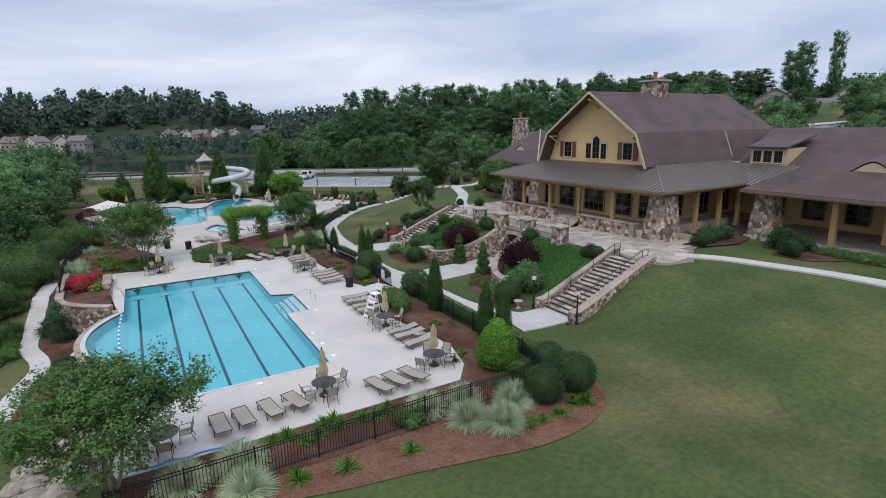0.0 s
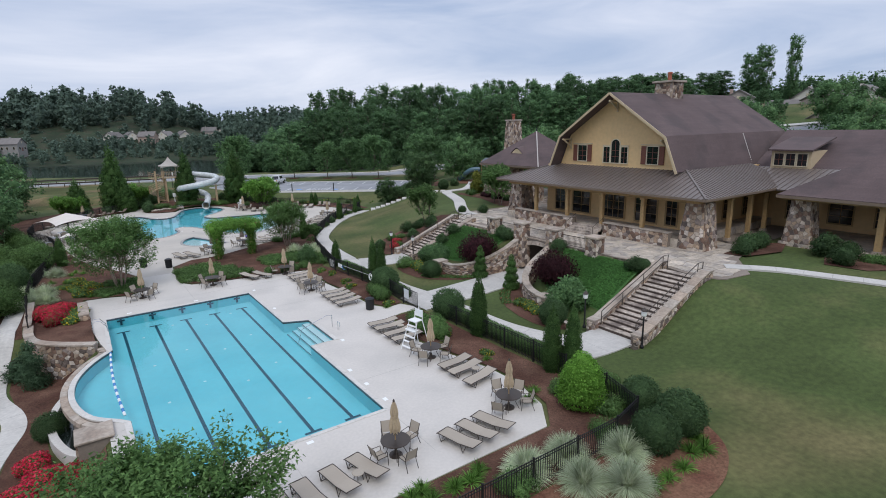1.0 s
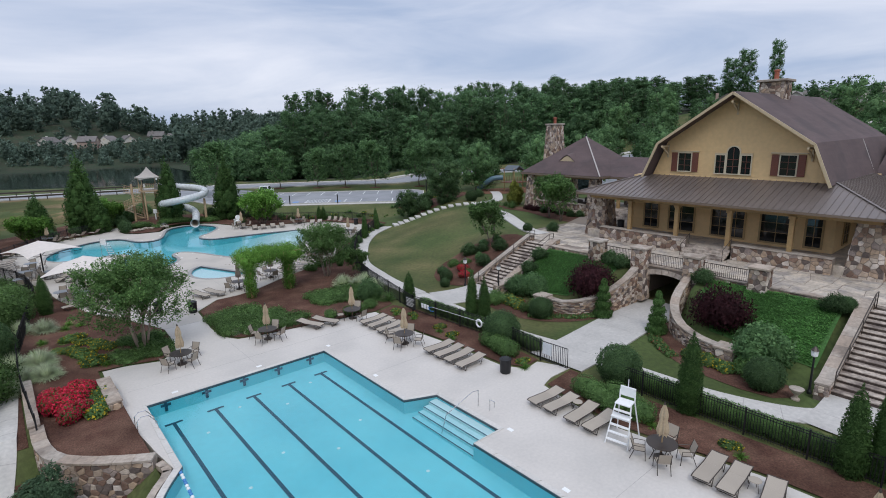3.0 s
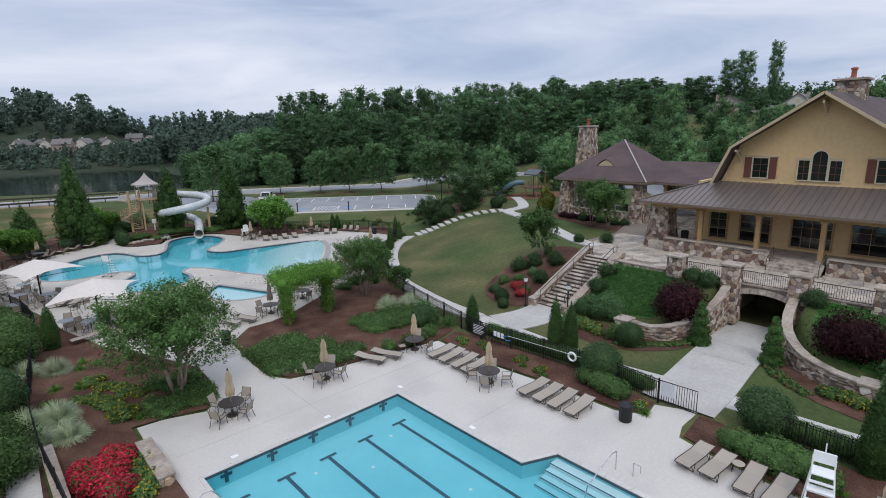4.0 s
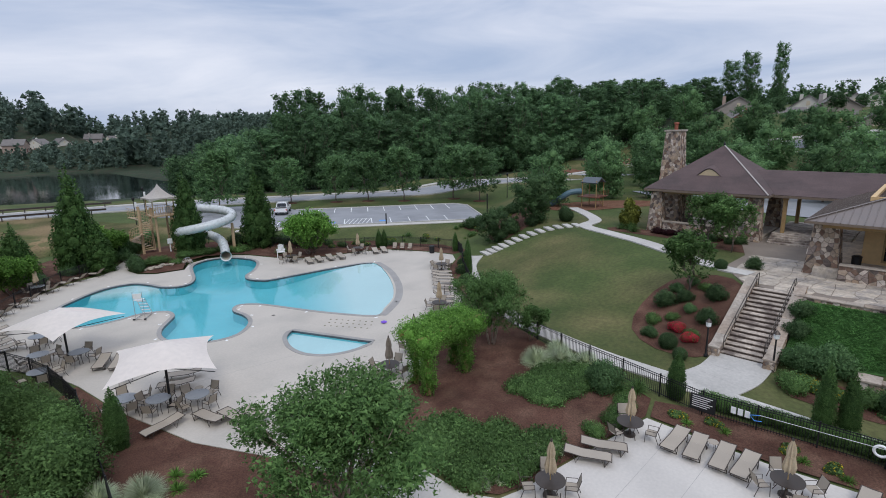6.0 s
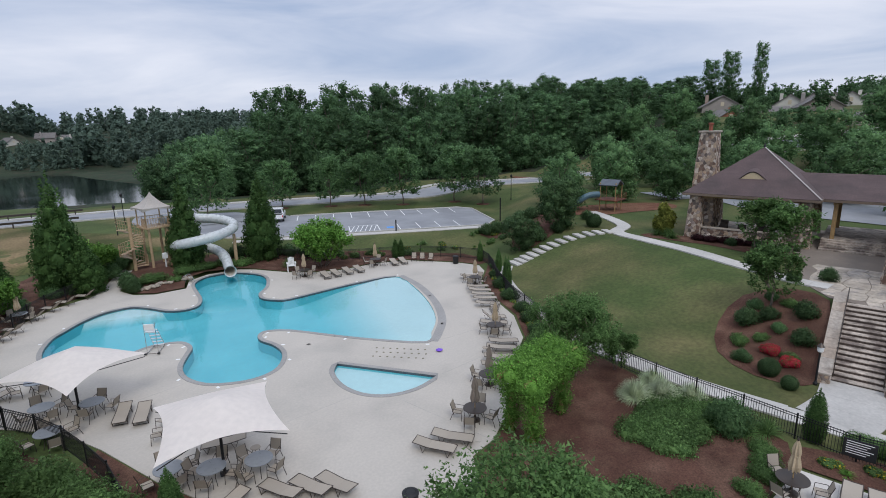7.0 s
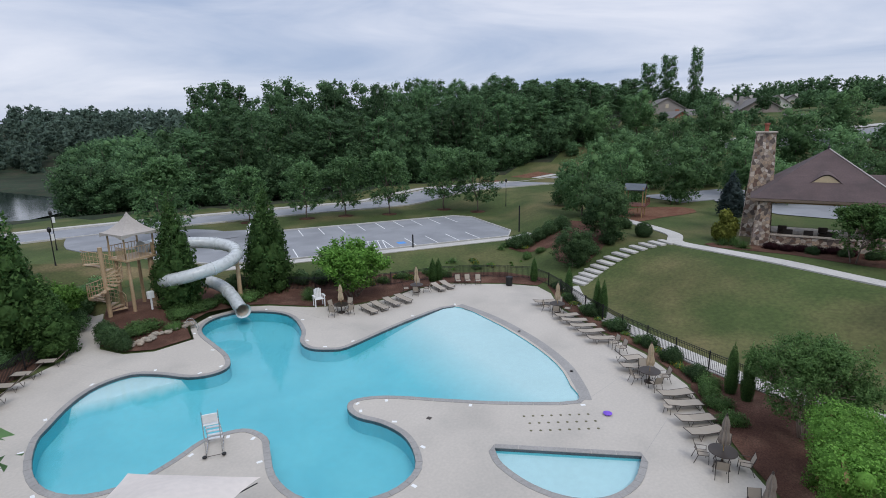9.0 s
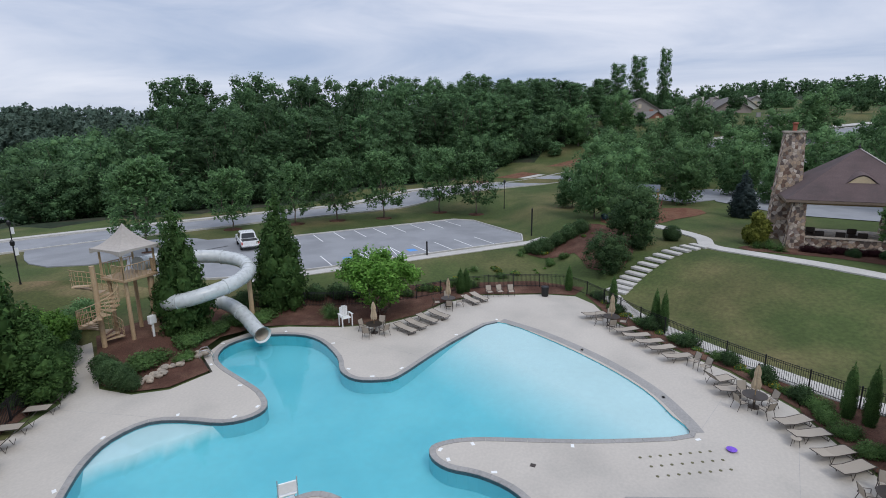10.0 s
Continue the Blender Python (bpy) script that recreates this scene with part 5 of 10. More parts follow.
# porch floor, plinth walls, piers, columns
part("porch_floor", boxed(38.3, 60, 31.2, 52.0, TZ - 0.1, PF, 0.02), FLAG, club, "stone porch floor")
for y0, y1 in ((32.0, 38.6), (42.2, 50.4)):
    stone_box("porch_plinth", 37.9, 38.5, y0, y1, TZ - 0.1, PF + 0.45, club, 0, int(y0), "w")
    part("plinth_cap", boxed(37.82, 38.58, y0, y1, PF + 0.45, PF + 0.53, 0.01), CAPSTONE, club)
for k in range(4):
    part("porch_step", boxed(36.7 + 0.36 * k, 38.4, 38.7, 42.1, TZ - 0.1, TZ + 0.18 * (k + 1), 0.015), STAIRSTONE, club)
for y in (38.75, 42.05):
    bm = bmesh.new()
    tube(bm, [(36.7, y, TZ), (36.7, y, TZ + 0.9), (38.2, y, PF + 0.9), (38.2, y, PF)], 0.025, 6)
    part("handrail", bm, BRONZE, club)
for x, y in ((39.4, 30.3), (40.0, 51.6)):
    core = stone_box("stone_pier", x - 1.15, x + 1.15, y - 1.15, y + 1.15, TZ - 0.4, 6.8, club, 0.38, int(x * y), size=(0.28, 0.62))


def column(x, y, z0, z1, parent, w=0.34):
    col = part("column", boxed(x - w / 2, x + w / 2, y - w / 2, y + w / 2, z0 + 0.25, z1 - 0.2, 0.03), TIMBER, parent, "square tan timber column")
    part("column_base", boxed(x - w / 2 - 0.07, x + w / 2 + 0.07, y - w / 2 - 0.07, y + w / 2 + 0.07, z0, z0 + 0.26, 0.02), CAPSTONE, col)
    part("column_head", boxed(x - w / 2 - 0.06, x + w / 2 + 0.06, y - w / 2 - 0.06, y + w / 2 + 0.06, z1 - 0.22, z1, 0.02), TIMBER, col)
    return col


for y in (47.6, 43.3, 39.1, 34.8):
    column(38.35, y, PF, 6.8, club)
for x in (43.2, 46.6, 49.6):
    column(x, 29.8, PF - 0.5, 6.8, club)
# ground-floor walls
part("ground_wall", boxed(WX, WX + 0.3, 33.0, 49.5, PF - 0.1, 8.8), SIDING, club, "yellow sided porch wall")
part("ground_wall", boxed(WX + 0.3, 58, 33.0, 33.3, PF - 0.1, 8.8), SIDING, club)
part("ground_wall", boxed(WX + 0.3, 60, 49.2, 49.5, PF - 0.1, 8.8), SIDING, club)
for y, w in ((47.5, 1.3), (44.6, 2.2), (40.6, 2.6), (36.9, 2.2), (34.3, 1.0)):
    window(club, WX - 0.02, y, PF + 0.35, w, 2.35, 2 if w < 2.4 else 4, frame=TIMBER, fw=0.14)
for x, w in ((45, 1.4), (49, 1.4), (52.5, 1.0)):
    window(club, x, 33.0 - 0.02, PF + 0.4, w, 2.1, 2, axis="y", frame=TIMBER, fw=0.12)
# big chimney
core = stone_box("chimney", 49.6, 51.6, 39.9, 42.0, 12.0, 17.0, club, 0.05, 201)
part("chimney_cap", boxed(49.4, 51.8, 39.7, 42.2, 17.0, 17.2, 0.03), CAPSTONE, core)
for y in (40.95,):
    part("flue", turned([(0.2, 0), (0.2, 0.7), (0.26, 0.72), (0.26, 0.86), (0.12, 0.9)], 10, (50.6, y, 17.2)), RUST, core, "rust-red clay flue")

# ---- side wing with dormer, and projecting porch wing ----
wing = thing("side_wing", "low shingled wing with a three-light dormer and deep porch", "house wing")
roof("wing_roof", [((54.0, 33.5, 8.4), (54.0, 4, 8.4), (61.0, 4, 12.0), (61.0, 33.5, 12.0)), ((68.0, 4, 8.4), (68.0, 33.5, 8.4), (61.0, 33.5, 12.0), (61.0, 4, 12.0))], wing, 31)
bm = bmesh.new()
wing_metal = ((48.4, 28.6, 7.2), (48.4, 20.5, 7.2), (54.3, 20.5, 8.65), (54.3, 33.3, 8.65))
roof_sheet(bm, *wing_metal)
bmesh.ops.recalc_face_normals(bm, faces=bm.faces)
sheet = part("metal_skirt_roof", bm, METALROOF, wing, "brown standing-seam metal roof")
for k in range(26):
    y = 20.7 + 0.48 * k
    bm = bmesh.new()
    x0 = 48.4 if y < 28.6 else 48.4 + (y - 28.6) / 4.7 * 5.9
    za = 7.2 + (x0 - 48.4) / 5.9 * 1.45 + 0.03
    beam(bm, (x0, y, za), (54.3, y, 8.68), 0.035, 0.06)
    part("seam", bm, METALROOF, sheet)
# dormer
dormer = part("dormer", boxed(54.0, 57.5, 28.3, 31.7, 8.5, 10.2), TRIMY, wing, "cream dormer with three windows")
bm = bmesh.new()
roof_sheet(bm, (53.5, 31.9, 10.35), (53.5, 28.1, 10.35), (58.6, 28.1, 11.4), (58.6, 31.9, 11.4))
bmesh.ops.recalc_face_normals(bm, faces=bm.faces)
part("dormer_roof", bm, SHINGLE, dormer)
for y in (29.0, 30.0, 31.0):
    window(dormer, 53.98, y, 8.85, 0.78, 1.1, 2, rows=2)
# projecting wing: hip roof over a porch
PX0, PX1, PY0, PY1, PZ = 45.4, 58.0, -6.0, 27.3, 7.15
apx, rz = 51.7, 11.0
roof("hip_roof", [((PX0, PY1, PZ), (PX0, PY0, PZ), (apx, PY0 + 6.3, rz), (apx, PY1 - 6.3, rz)), ((PX1, PY0, PZ), (PX1, PY1, PZ), (apx, PY1 - 6.3, rz), (apx, PY0 + 6.3, rz)),
                  ((PX1, PY1, PZ), (PX0, PY1, PZ), (apx, PY1 - 6.3, rz), (apx, PY1 - 6.3, rz + 0.001)), ((PX0, PY0, PZ), (PX1, PY0, PZ), (apx, PY0 + 6.3, rz), (apx, PY0 + 6.3, rz + 0.001))], wing, 41)


def eyebrow(parent, x, y, z, w, h, facing=-1):
    """A low arched roof vent with a pale louvred face."""
    bm = bmesh.new()
    n = 14
    pts = [(-w / 2 + w * k / n, h * (0.5 - 0.5 * math.cos(2 * math.pi * k / n)) ** 0.8) for k in range(n + 1)]
    front = [bm.verts.new((x, y + u, z + v)) for u, v in pts]
    bm.faces.new(front)
    face = part("eyebrow_vent", bm, TRIMY, parent, "pale arched roof vent")
    bm = bmesh.new()
    a = [bm.verts.new((x - 0.08, y + u * 1.08, z + v * 1.12 + 0.02)) for u, v in pts]
    b = [bm.verts.new((x + 2.6, y + u * 0.7, z + 1.35 + v * 0.1)) for u, v in pts]
    for k in range(n):
        bm.faces.new((a[k], a[k + 1], b[k + 1], b[k]))
    bmesh.ops.recalc_face_normals(bm, faces=bm.faces)
    part("vent_hood", bm, SHINGLE, face)


eyebrow(wing, 48.3, 19.2, 8.85, 3.0, 0.75)
bm = bmesh.new()
beam(bm, (PX0 - 0.02, PY0, PZ - 0.14), (PX0 - 0.02, PY1, PZ - 0.14), 0.1, 0.22)
part("eave_board", bm, EAVE, wing)
part("porch_ceiling", boxed(PX0 + 0.3, PX1, PY0, PY1 - 0.3, 6.75, 6.85), TIMBER, wing)
core = stone_box("stone_pier", 46.0, 48.1, 24.7, 26.8, TZ - 0.3, 6.75, wing, 0.35, 301, size=(0.28, 0.6))
for y in (20.4, 16.3, 12.2, 8.0):
    column(46.5, y, TZ + 0.2, 6.8, wing, 0.42)
part("wing_floor", boxed(46.0, 58, -6, 27.0, TZ - 0.2, TZ + 0.25, 0.02), FLAG, wing)
part("wing_wall", boxed(50.2, 50.5, -6, 18.6, TZ, 6.8), SIDING, wing)
part("wing_wall", boxed(50.5, 58, 18.3, 18.6, TZ, 6.8), SIDING, wing)
part("wing_wall", boxed(54.4, 54.7, 18.6, 33.4, TZ, 8.6), SIDING, wing)
for y in (16.6, 12.8, 9.0):
    window(wing, 50.18, y, TZ + 1.2, 2.4, 1.7, 2, frame=TIMBER, fw=0.14)
for y in (22.0, 25.5, 29.0):
    window(wing, 54.38, y, TZ + 0.9, 1.8, 2.0, 2, frame=TIMBER, fw=0.12)

# ---- pavilion ----
pav = thing("pavilion", "open stone pavilion with a brown hip roof and outdoor chimney", "pavilion")
VX0, VX1, VY0, VY1, VZ = 48.6, 59.4, 57.6, 69.6, 7.6
top = (54.0, 63.4, 12.1)
tri = [((VX0, VY1, VZ), (VX0, VY0, VZ)), ((VX0, VY0, VZ), (VX1, VY0, VZ)), ((VX1, VY0, VZ), (VX1, VY1, VZ)), ((VX1, VY1, VZ), (VX0, VY1, VZ))]
roof("hip_roof", [(a, b, top, (top[0], top[1] + 0.001, top[2])) for a, b in tri], pav, 61)
part("finial", turned([(0.12, 0), (0.12, 0.15), (0.05, 0.3), (0.02, 0.5)], 8, top), BLACKMETAL, pav)
eyebrow(pav, 50.4, 63.6, 8.95, 2.8, 0.8)
bm = bmesh.new()
for a, b in tri:
    beam(bm, Vector(a) - Vector((0, 0, 0.14)), Vector(b) - Vector((0, 0, 0.14)), 0.1, 0.22)
part("eave_board", bm, EAVE, pav)
bm = bmesh.new()
beam(bm, Vector((VX0, VY0, VZ + 0.04)), Vector(top) + Vector((0, 0, 0.04)), 0.14, 0.06)
part("hip_cap", bm, FLASHING, pav)
bm = bmesh.new()
beam(bm, Vector((53.95, 33.35, 8.75)), Vector((53.95, 34.62, 11.85)), 0.12, 0.08)
part("roof_flashing", bm, FLASHING, club)
part("ceiling_frame", boxed(VX0 + 0.8, VX1 - 0.8, VY0 + 0.8, VY1 - 0.8, VZ - 0.5, VZ - 0.2), TIMBER, pav)
PVZ = 3.0
part("pavilion_floor", boxed(VX0 + 0.5, VX1 - 0.5, VY0 + 0.5, VY1 - 0.5, PVZ - 1.5, PVZ + 0.25), FLAG, pav)
for i, (x, y) in enumerate(((49.6, 68.4), (49.6, 58.8), (58.2, 58.8), (58.2, 68.4))):
    stone_box("stone_pier", x - 0.8, x + 0.8, y - 0.8, y + 0.8, PVZ - 0.9, VZ - 0.35, pav, 0.28, 400 + i, size=(0.28, 0.6))
stone_box("low_wall", 49.3, 49.8, 59.6, 67.6, PVZ - 0.8, PVZ + 0.95, pav, 0, 420, "we")
part("wall_cap", boxed(49.2, 49.9, 59.6, 67.6, PVZ + 0.95, PVZ + 1.05, 0.01), CAPSTONE, pav)
core = stone_box("chimney", 53.2, 55.8, 67.4, 70.2, 2.6, 13.6, pav, 0.55, 430, size=(0.28, 0.6))
part("chimney_cap", boxed(53.6, 55.4, 67.8, 69.8, 13.6, 13.8, 0.03), CAPSTONE, core)
part("flue", turned([(0.2, 0), (0.2, 0.6), (0.28, 0.65), (0.28, 0.8), (0.1, 0.85)], 10, (54.5, 68.8, 13.8)), RUST, core, "rust-red clay flue")
# breezeway between pavilion and clubhouse
link = thing("breezeway", "low shingled breezeway between pavilion and clubhouse", "breezeway")
roof("breezeway_roof", [((50.6, 60.0, 7.5), (50.6, 46.0, 7.5), (54.6, 46.0, 9.6), (54.6, 61.5, 9.6)), ((58.6, 46.0, 7.5), (58.6, 60.0, 7.5), (54.6, 61.5, 9.6), (54.6, 46.0, 9.6))], link, 71)
bm = bmesh.new()
beam(bm, (50.58, 46, 7.36), (50.58, 59.0, 7.36), 0.1, 0.22)
part("eave_board", bm, EAVE, link)
for y in (49.4, 56.6):
    column(51.2, y, TZ, 7.2, link)
    column(58.0, y, TZ, 7.2, link)
for k in range(5):
    part("breezeway_step", boxed(49.0 + 0.36 * k, 59.0, 51.0, 57.4, TZ - 0.1, TZ + 0.16 * (k + 1), 0.015), STAIRSTONE, link)

# ---- plants ----
def unit(v):
    return v / np.maximum(np.linalg.norm(v, axis=-1, keepdims=True), 1e-9)


def leaf_mesh(name, pos, facing, along_leaf, size, aspect, soft, mat, four=False, extra=None):
    """Leaf blades as one mesh: three-cornered, or four-cornered and folded; soft gives the normals that catch the light."""
    n, t = unit(facing), unit(along_leaf)
    b = unit(np.cross(n, t))
    t = np.cross(b, n)
    half = size / aspect
    if four:
        corners = [pos + t * size * 0.6, pos + b * half * 0.5 + n * size * 0.07, pos - t * size * 0.4, pos - b * half * 0.5 + n * size * 0.07]
    else:
        corners = [pos + t * size * 0.62 - n * size * 0.1, pos - t * size * 0.38 + b * half * 0.6, pos - t * size * 0.38 - b * half * 0.6]
    k = len(corners)
    turned_away = np.einsum("ij,ij->i", np.cross(corners[1] - corners[0], corners[2] - corners[0]), soft) < 0
    quads = np.stack(corners, 1)
    quads[turned_away] = quads[turned_away][:, ::-1]
    verts = quads.reshape(-1, 3)
    normals = np.repeat(unit(soft), k, 0)
    faces = [tuple(f) for f in np.arange(len(verts)).reshape(-1, k).tolist()]
    if extra:
        base = len(verts)
        faces += [tuple(base + i for i in f) for f in extra[2]]
        verts, normals = np.concatenate([verts, extra[0]]), np.concatenate([normals, extra[1]])
    return soft_mesh(name, verts, faces, normals, mat)


def soft_mesh(name, verts, faces, normals, mat):
    me = bpy.data.meshes.new(name)
    me.from_pydata(verts.tolist(), [], faces)
    me.polygons.foreach_set("use_smooth", [True] * len(me.polygons))
    me.normals_split_custom_set_from_vertices(normals.tolist())
    me.materials.append(mat)
    return me


def unit_ball():
    bm = bmesh.new()
    bmesh.ops.create_icosphere(bm, subdivisions=1, radius=1.0)
    bm.verts.index_update()
    out = np.array([tuple(v.co) for v in bm.verts]), [tuple(v.index for v in f.verts) for f in bm.faces]
    bm.free()
    return out


BALL_CO, BALL_FACES = unit_ball()


def cloud_data(centres, radii, count, size, seed, shell, up, loose, inner):
    """Places, directions and normals for leaves over a set of lobes, and a dark heart in each lobe."""
    rs = np.random.RandomState(seed)
    centres, radii = np.asarray(centres, float), np.asarray(radii, float)
    if radii.ndim == 1:
        radii = np.repeat(radii[:, None], 3, 1)
    weight = radii[:, 0] * radii[:, 2]
    pick = rs.choice(len(centres), count, p=weight / weight.sum())
    d = unit(rs.normal(size=(count, 3)))
    depth = shell + (1 - shell) * rs.rand(count, 1) ** 0.6
    depth *= 1 + 0.16 * rs.rand(count, 1) * (rs.rand(count, 1) > 0.6)
    pos = centres[pick] + d * radii[pick] * depth + rs.normal(scale=loose, size=(count, 3)) * radii[pick]
    lo, hi = (centres - radii).min(0), (centres + radii).max(0)
    mid, span = (lo + hi) / 2, np.maximum((hi - lo) / 2, 0.05)
    facing = unit(d * 0.6 + rs.normal(scale=0.6, size=(count, 3)) + [0, 0, up])
    soft = unit(0.55 * d + 0.5 * unit((pos - mid) / span) + 0.4 * facing + [0, 0, 0.15])
    extra = None
    if inner:
        ev, en, ef = [], [], []
        for c, rad in zip(centres, radii):
            if rad[0] < 0.4 * radii[:, 0].max():
                continue
            base = sum(len(v) for v in ev)
            ev.append(c + BALL_CO * rad * (shell * 0.92 if shell > 0.7 else 0.5) * (1 + 0.15 * rs.rand(len(BALL_CO), 1)))
            en.append(unit(0.6 * BALL_CO + 0.5 * unit((ev[-1] - mid) / span)))
            ef += [tuple(base + i for i in f) for f in BALL_FACES]
        extra = np.concatenate(ev), np.concatenate(en), ef
    return pos, facing, rs.normal(size=(count, 3)), size * (0.55 + 0.9 * rs.rand(count, 1)), soft, extra


def leaf_cloud(name, centres, radii, count, size, mat, seed=0, shell=0.55, aspect=1.5, inner=True, up=0.65, loose=0.04, four=False):
    """A crown of many small leaf blades over a set of lobes."""
    pos, facing, lie, sizes, soft, extra = cloud_data(centres, radii, count, size, seed, shell, up, loose, inner)
    return leaf_mesh(name, pos, facing, lie, sizes, aspect, soft, mat, four, extra)


def trunk_mesh(name, limbs, mat, n=7):
    bm = bmesh.new()
    for pts, r0, r1 in limbs:
        k = len(pts)
        tube(bm, pts, r0, n, radii=[r0 + (r1 - r0) * i / (k - 1) for i in range(k)])
    me = mesh_from(bm, name, mat, True)
    return me


def tree_lobes(h, w, base, seed, n=16, kind="round"):
    """Clumps for a crown from base to h with half-width w: many uneven billows over a full body, with gaps between them."""
    r = random.Random(seed)
    cs, rads = [], []
    for k in range(4):
        t = 0.2 + 0.2 * k
        q = w * (0.5, 0.56, 0.48, 0.32)[k]
        cs.append((r.uniform(-0.1, 0.1) * w, r.uniform(-0.1, 0.1) * w, base + (h - base) * t))
        rads.append((q, q, min(1.2 * q, (h - base) * 0.2)))
    phase = [r.uniform(0, 6.28) for _ in range(3)]
    for k in range(n):
        t = 0.93 * ((k + 0.5) / n) ** 0.9
        a = k * 2.39996 + r.uniform(-0.5, 0.5)
        u = (t - 0.45) / (0.62 if t > 0.45 else 0.6 if kind == "round" else 0.75)
        body = math.sqrt(max(0.05, 1 - u * u))
        body *= 1 + 0.16 * math.sin(2 * a + phase[0] + 3 * t) + 0.12 * math.sin(3 * a + phase[1] - 5 * t)
        rr = w * r.uniform(0.16, 0.36) * (1.1 - 0.25 * t)
        out = max(0.0, w * body * r.uniform(0.72, 1.04) - rr * 0.6)
        cs.append((out * math.cos(a), out * math.sin(a), base + (h - base) * t + r.uniform(-0.4, 0.6) * rr))
        rads.append((rr, rr, rr * r.uniform(0.7, 1.0)))
    return cs, rads


def branching(h, w, base, stems, depth, kids, spread, seed, r0, rise=0.3):
    """Limbs that fork from the ground up, and the twig ends that carry the leaves, fitted to a height and a half-width."""
    r = random.Random(seed)
    limbs, tips = [], []

    def grow(p, d, length, rad, k):
        q = p + d * length
        limbs.append([[p, p.lerp(q, 0.5) + Vector((r.uniform(-1, 1), r.uniform(-1, 1), 0)) * length * 0.06, q], rad, rad * 0.66, k])
        if k <= 1:
            tips.append((p.lerp(q, 0.55), d))
        if k == 2:
            tips.extend([(p.lerp(q, 0.4), d), (p.lerp(q, 0.8), d)])
        if k == 0:
            tips.append((q, d))
            return
        for c in range(kids + (r.random() < 0.25)):
            side = Vector((r.gauss(0, 1), r.gauss(0, 1), r.gauss(0, 0.55)))
            grow(q, (d + side.normalized() * spread * r.uniform(0.7, 1.25) + Vector((0, 0, rise))).normalized(), length * r.uniform(0.62, 0.92), rad * 0.62, k - 1)

    for i in range(stems):
        a = 2 * math.pi * (i + r.uniform(-0.2, 0.2)) / stems
        lean = 0.3 if stems > 1 else 0.03
        grow(Vector((0.1 * math.cos(a), 0.1 * math.sin(a), 0)) if stems > 1 else Vector((0, 0, 0)), Vector((lean * math.cos(a), lean * math.sin(a), 1)).normalized(), 1.0, 1.0, depth)
    wide = sorted(math.hypot(p.x, p.y) for p, _ in tips)[int(len(tips) * 0.96)]
    low, top = 1.0 * 0.9, max(p.z for p, _ in tips)

    def fit(p):
        z = p.z * base / low if p.z < low else base + (p.z - low) * (h - base) / (top - low)
        return Vector((p.x * w / wide, p.y * w / wide, z))
    limbs = [([fit(p) for p in pts], max(r0 * a, 0.012), max(r0 * b, 0.008)) for pts, a, b, k in limbs if k > 0]
    for pts, _, _ in limbs:
        if pts[0].z < 0.05:
            pts[0].z = -0.3
    return limbs, [(fit(p), d) for p, d in tips]


def spray_crown(name, tips, per, reach, size, mat, seed, aspect=2.0, four=True):
    """Leaves set along short twigs at the branch ends."""
    rs = np.random.RandomState(seed)
    p, d = np.array([tuple(t[0]) for t in tips]), unit(np.array([tuple(t[1]) for t in tips]))
    p, d = np.repeat(p, per, 0), np.repeat(d, per, 0)
    count = len(p)
    twig = unit(d + rs.normal(scale=0.5, size=(count, 3)))
    pos = p + twig * reach * (rs.rand(count, 1) * 1.25 - 0.3) + rs.normal(scale=reach * 0.2, size=(count, 3))
    mid, span = (pos.min(0) + pos.max(0)) / 2, (pos.max(0) - pos.min(0)) / 2
    facing = unit(rs.normal(scale=0.55, size=(count, 3)) + [0, 0, 0.8])
    soft = unit(0.6 * unit((pos - mid) / span) + 0.55 * facing + [0, 0, 0.2])
    return leaf_mesh(name, pos, facing, twig + rs.normal(scale=0.6, size=(count, 3)) - [0, 0, 0.25], size * (0.6 + 0.8 * rs.rand(count, 1)), aspect, soft, mat, four)


def forked_tree(name, h, w, base, mat, bark, seed, stems, depth, kids, per, reach, size, label, spread=0.55, rise=0.3, r0=0.1, group="", category="tree", four=True, fill=0):
    """A tree grown limb by limb, with leaves in sprays at its twig ends and on shorter twigs inside the crown."""
    ob = thing(name, label, category, group=group)
    limbs, tips = branching(h, w, base, stems, depth, kids, spread, seed, r0, rise)
    r = random.Random(seed + 5)
    lumps = [r.uniform(0, 6.28) for _ in range(2)]
    for _ in range(fill):
        a, t, q = r.uniform(0, 6.28), r.random(), r.random() ** 0.4
        body = math.sqrt(max(0.06, 1 - ((t - 0.46) / 0.56) ** 2)) * (1 + 0.13 * math.sin(3 * a + lumps[0] + 4 * t) + 0.1 * math.sin(5 * a + lumps[1] - 7 * t))
        d = Vector((math.cos(a), math.sin(a), 0.35 + t))
        tips.append((Vector((w * 0.92 * body * q * math.cos(a), w * 0.92 * body * q * math.sin(a), base + (h * 0.97 - base) * t)), d.normalized()))
    part("trunk", trunk_mesh("trunk", limbs, bark, 5), bark, ob)
    part("crown", spray_crown("crown", tips, per, reach, size, mat, seed + 1, four=four), mat, ob)
    return ob


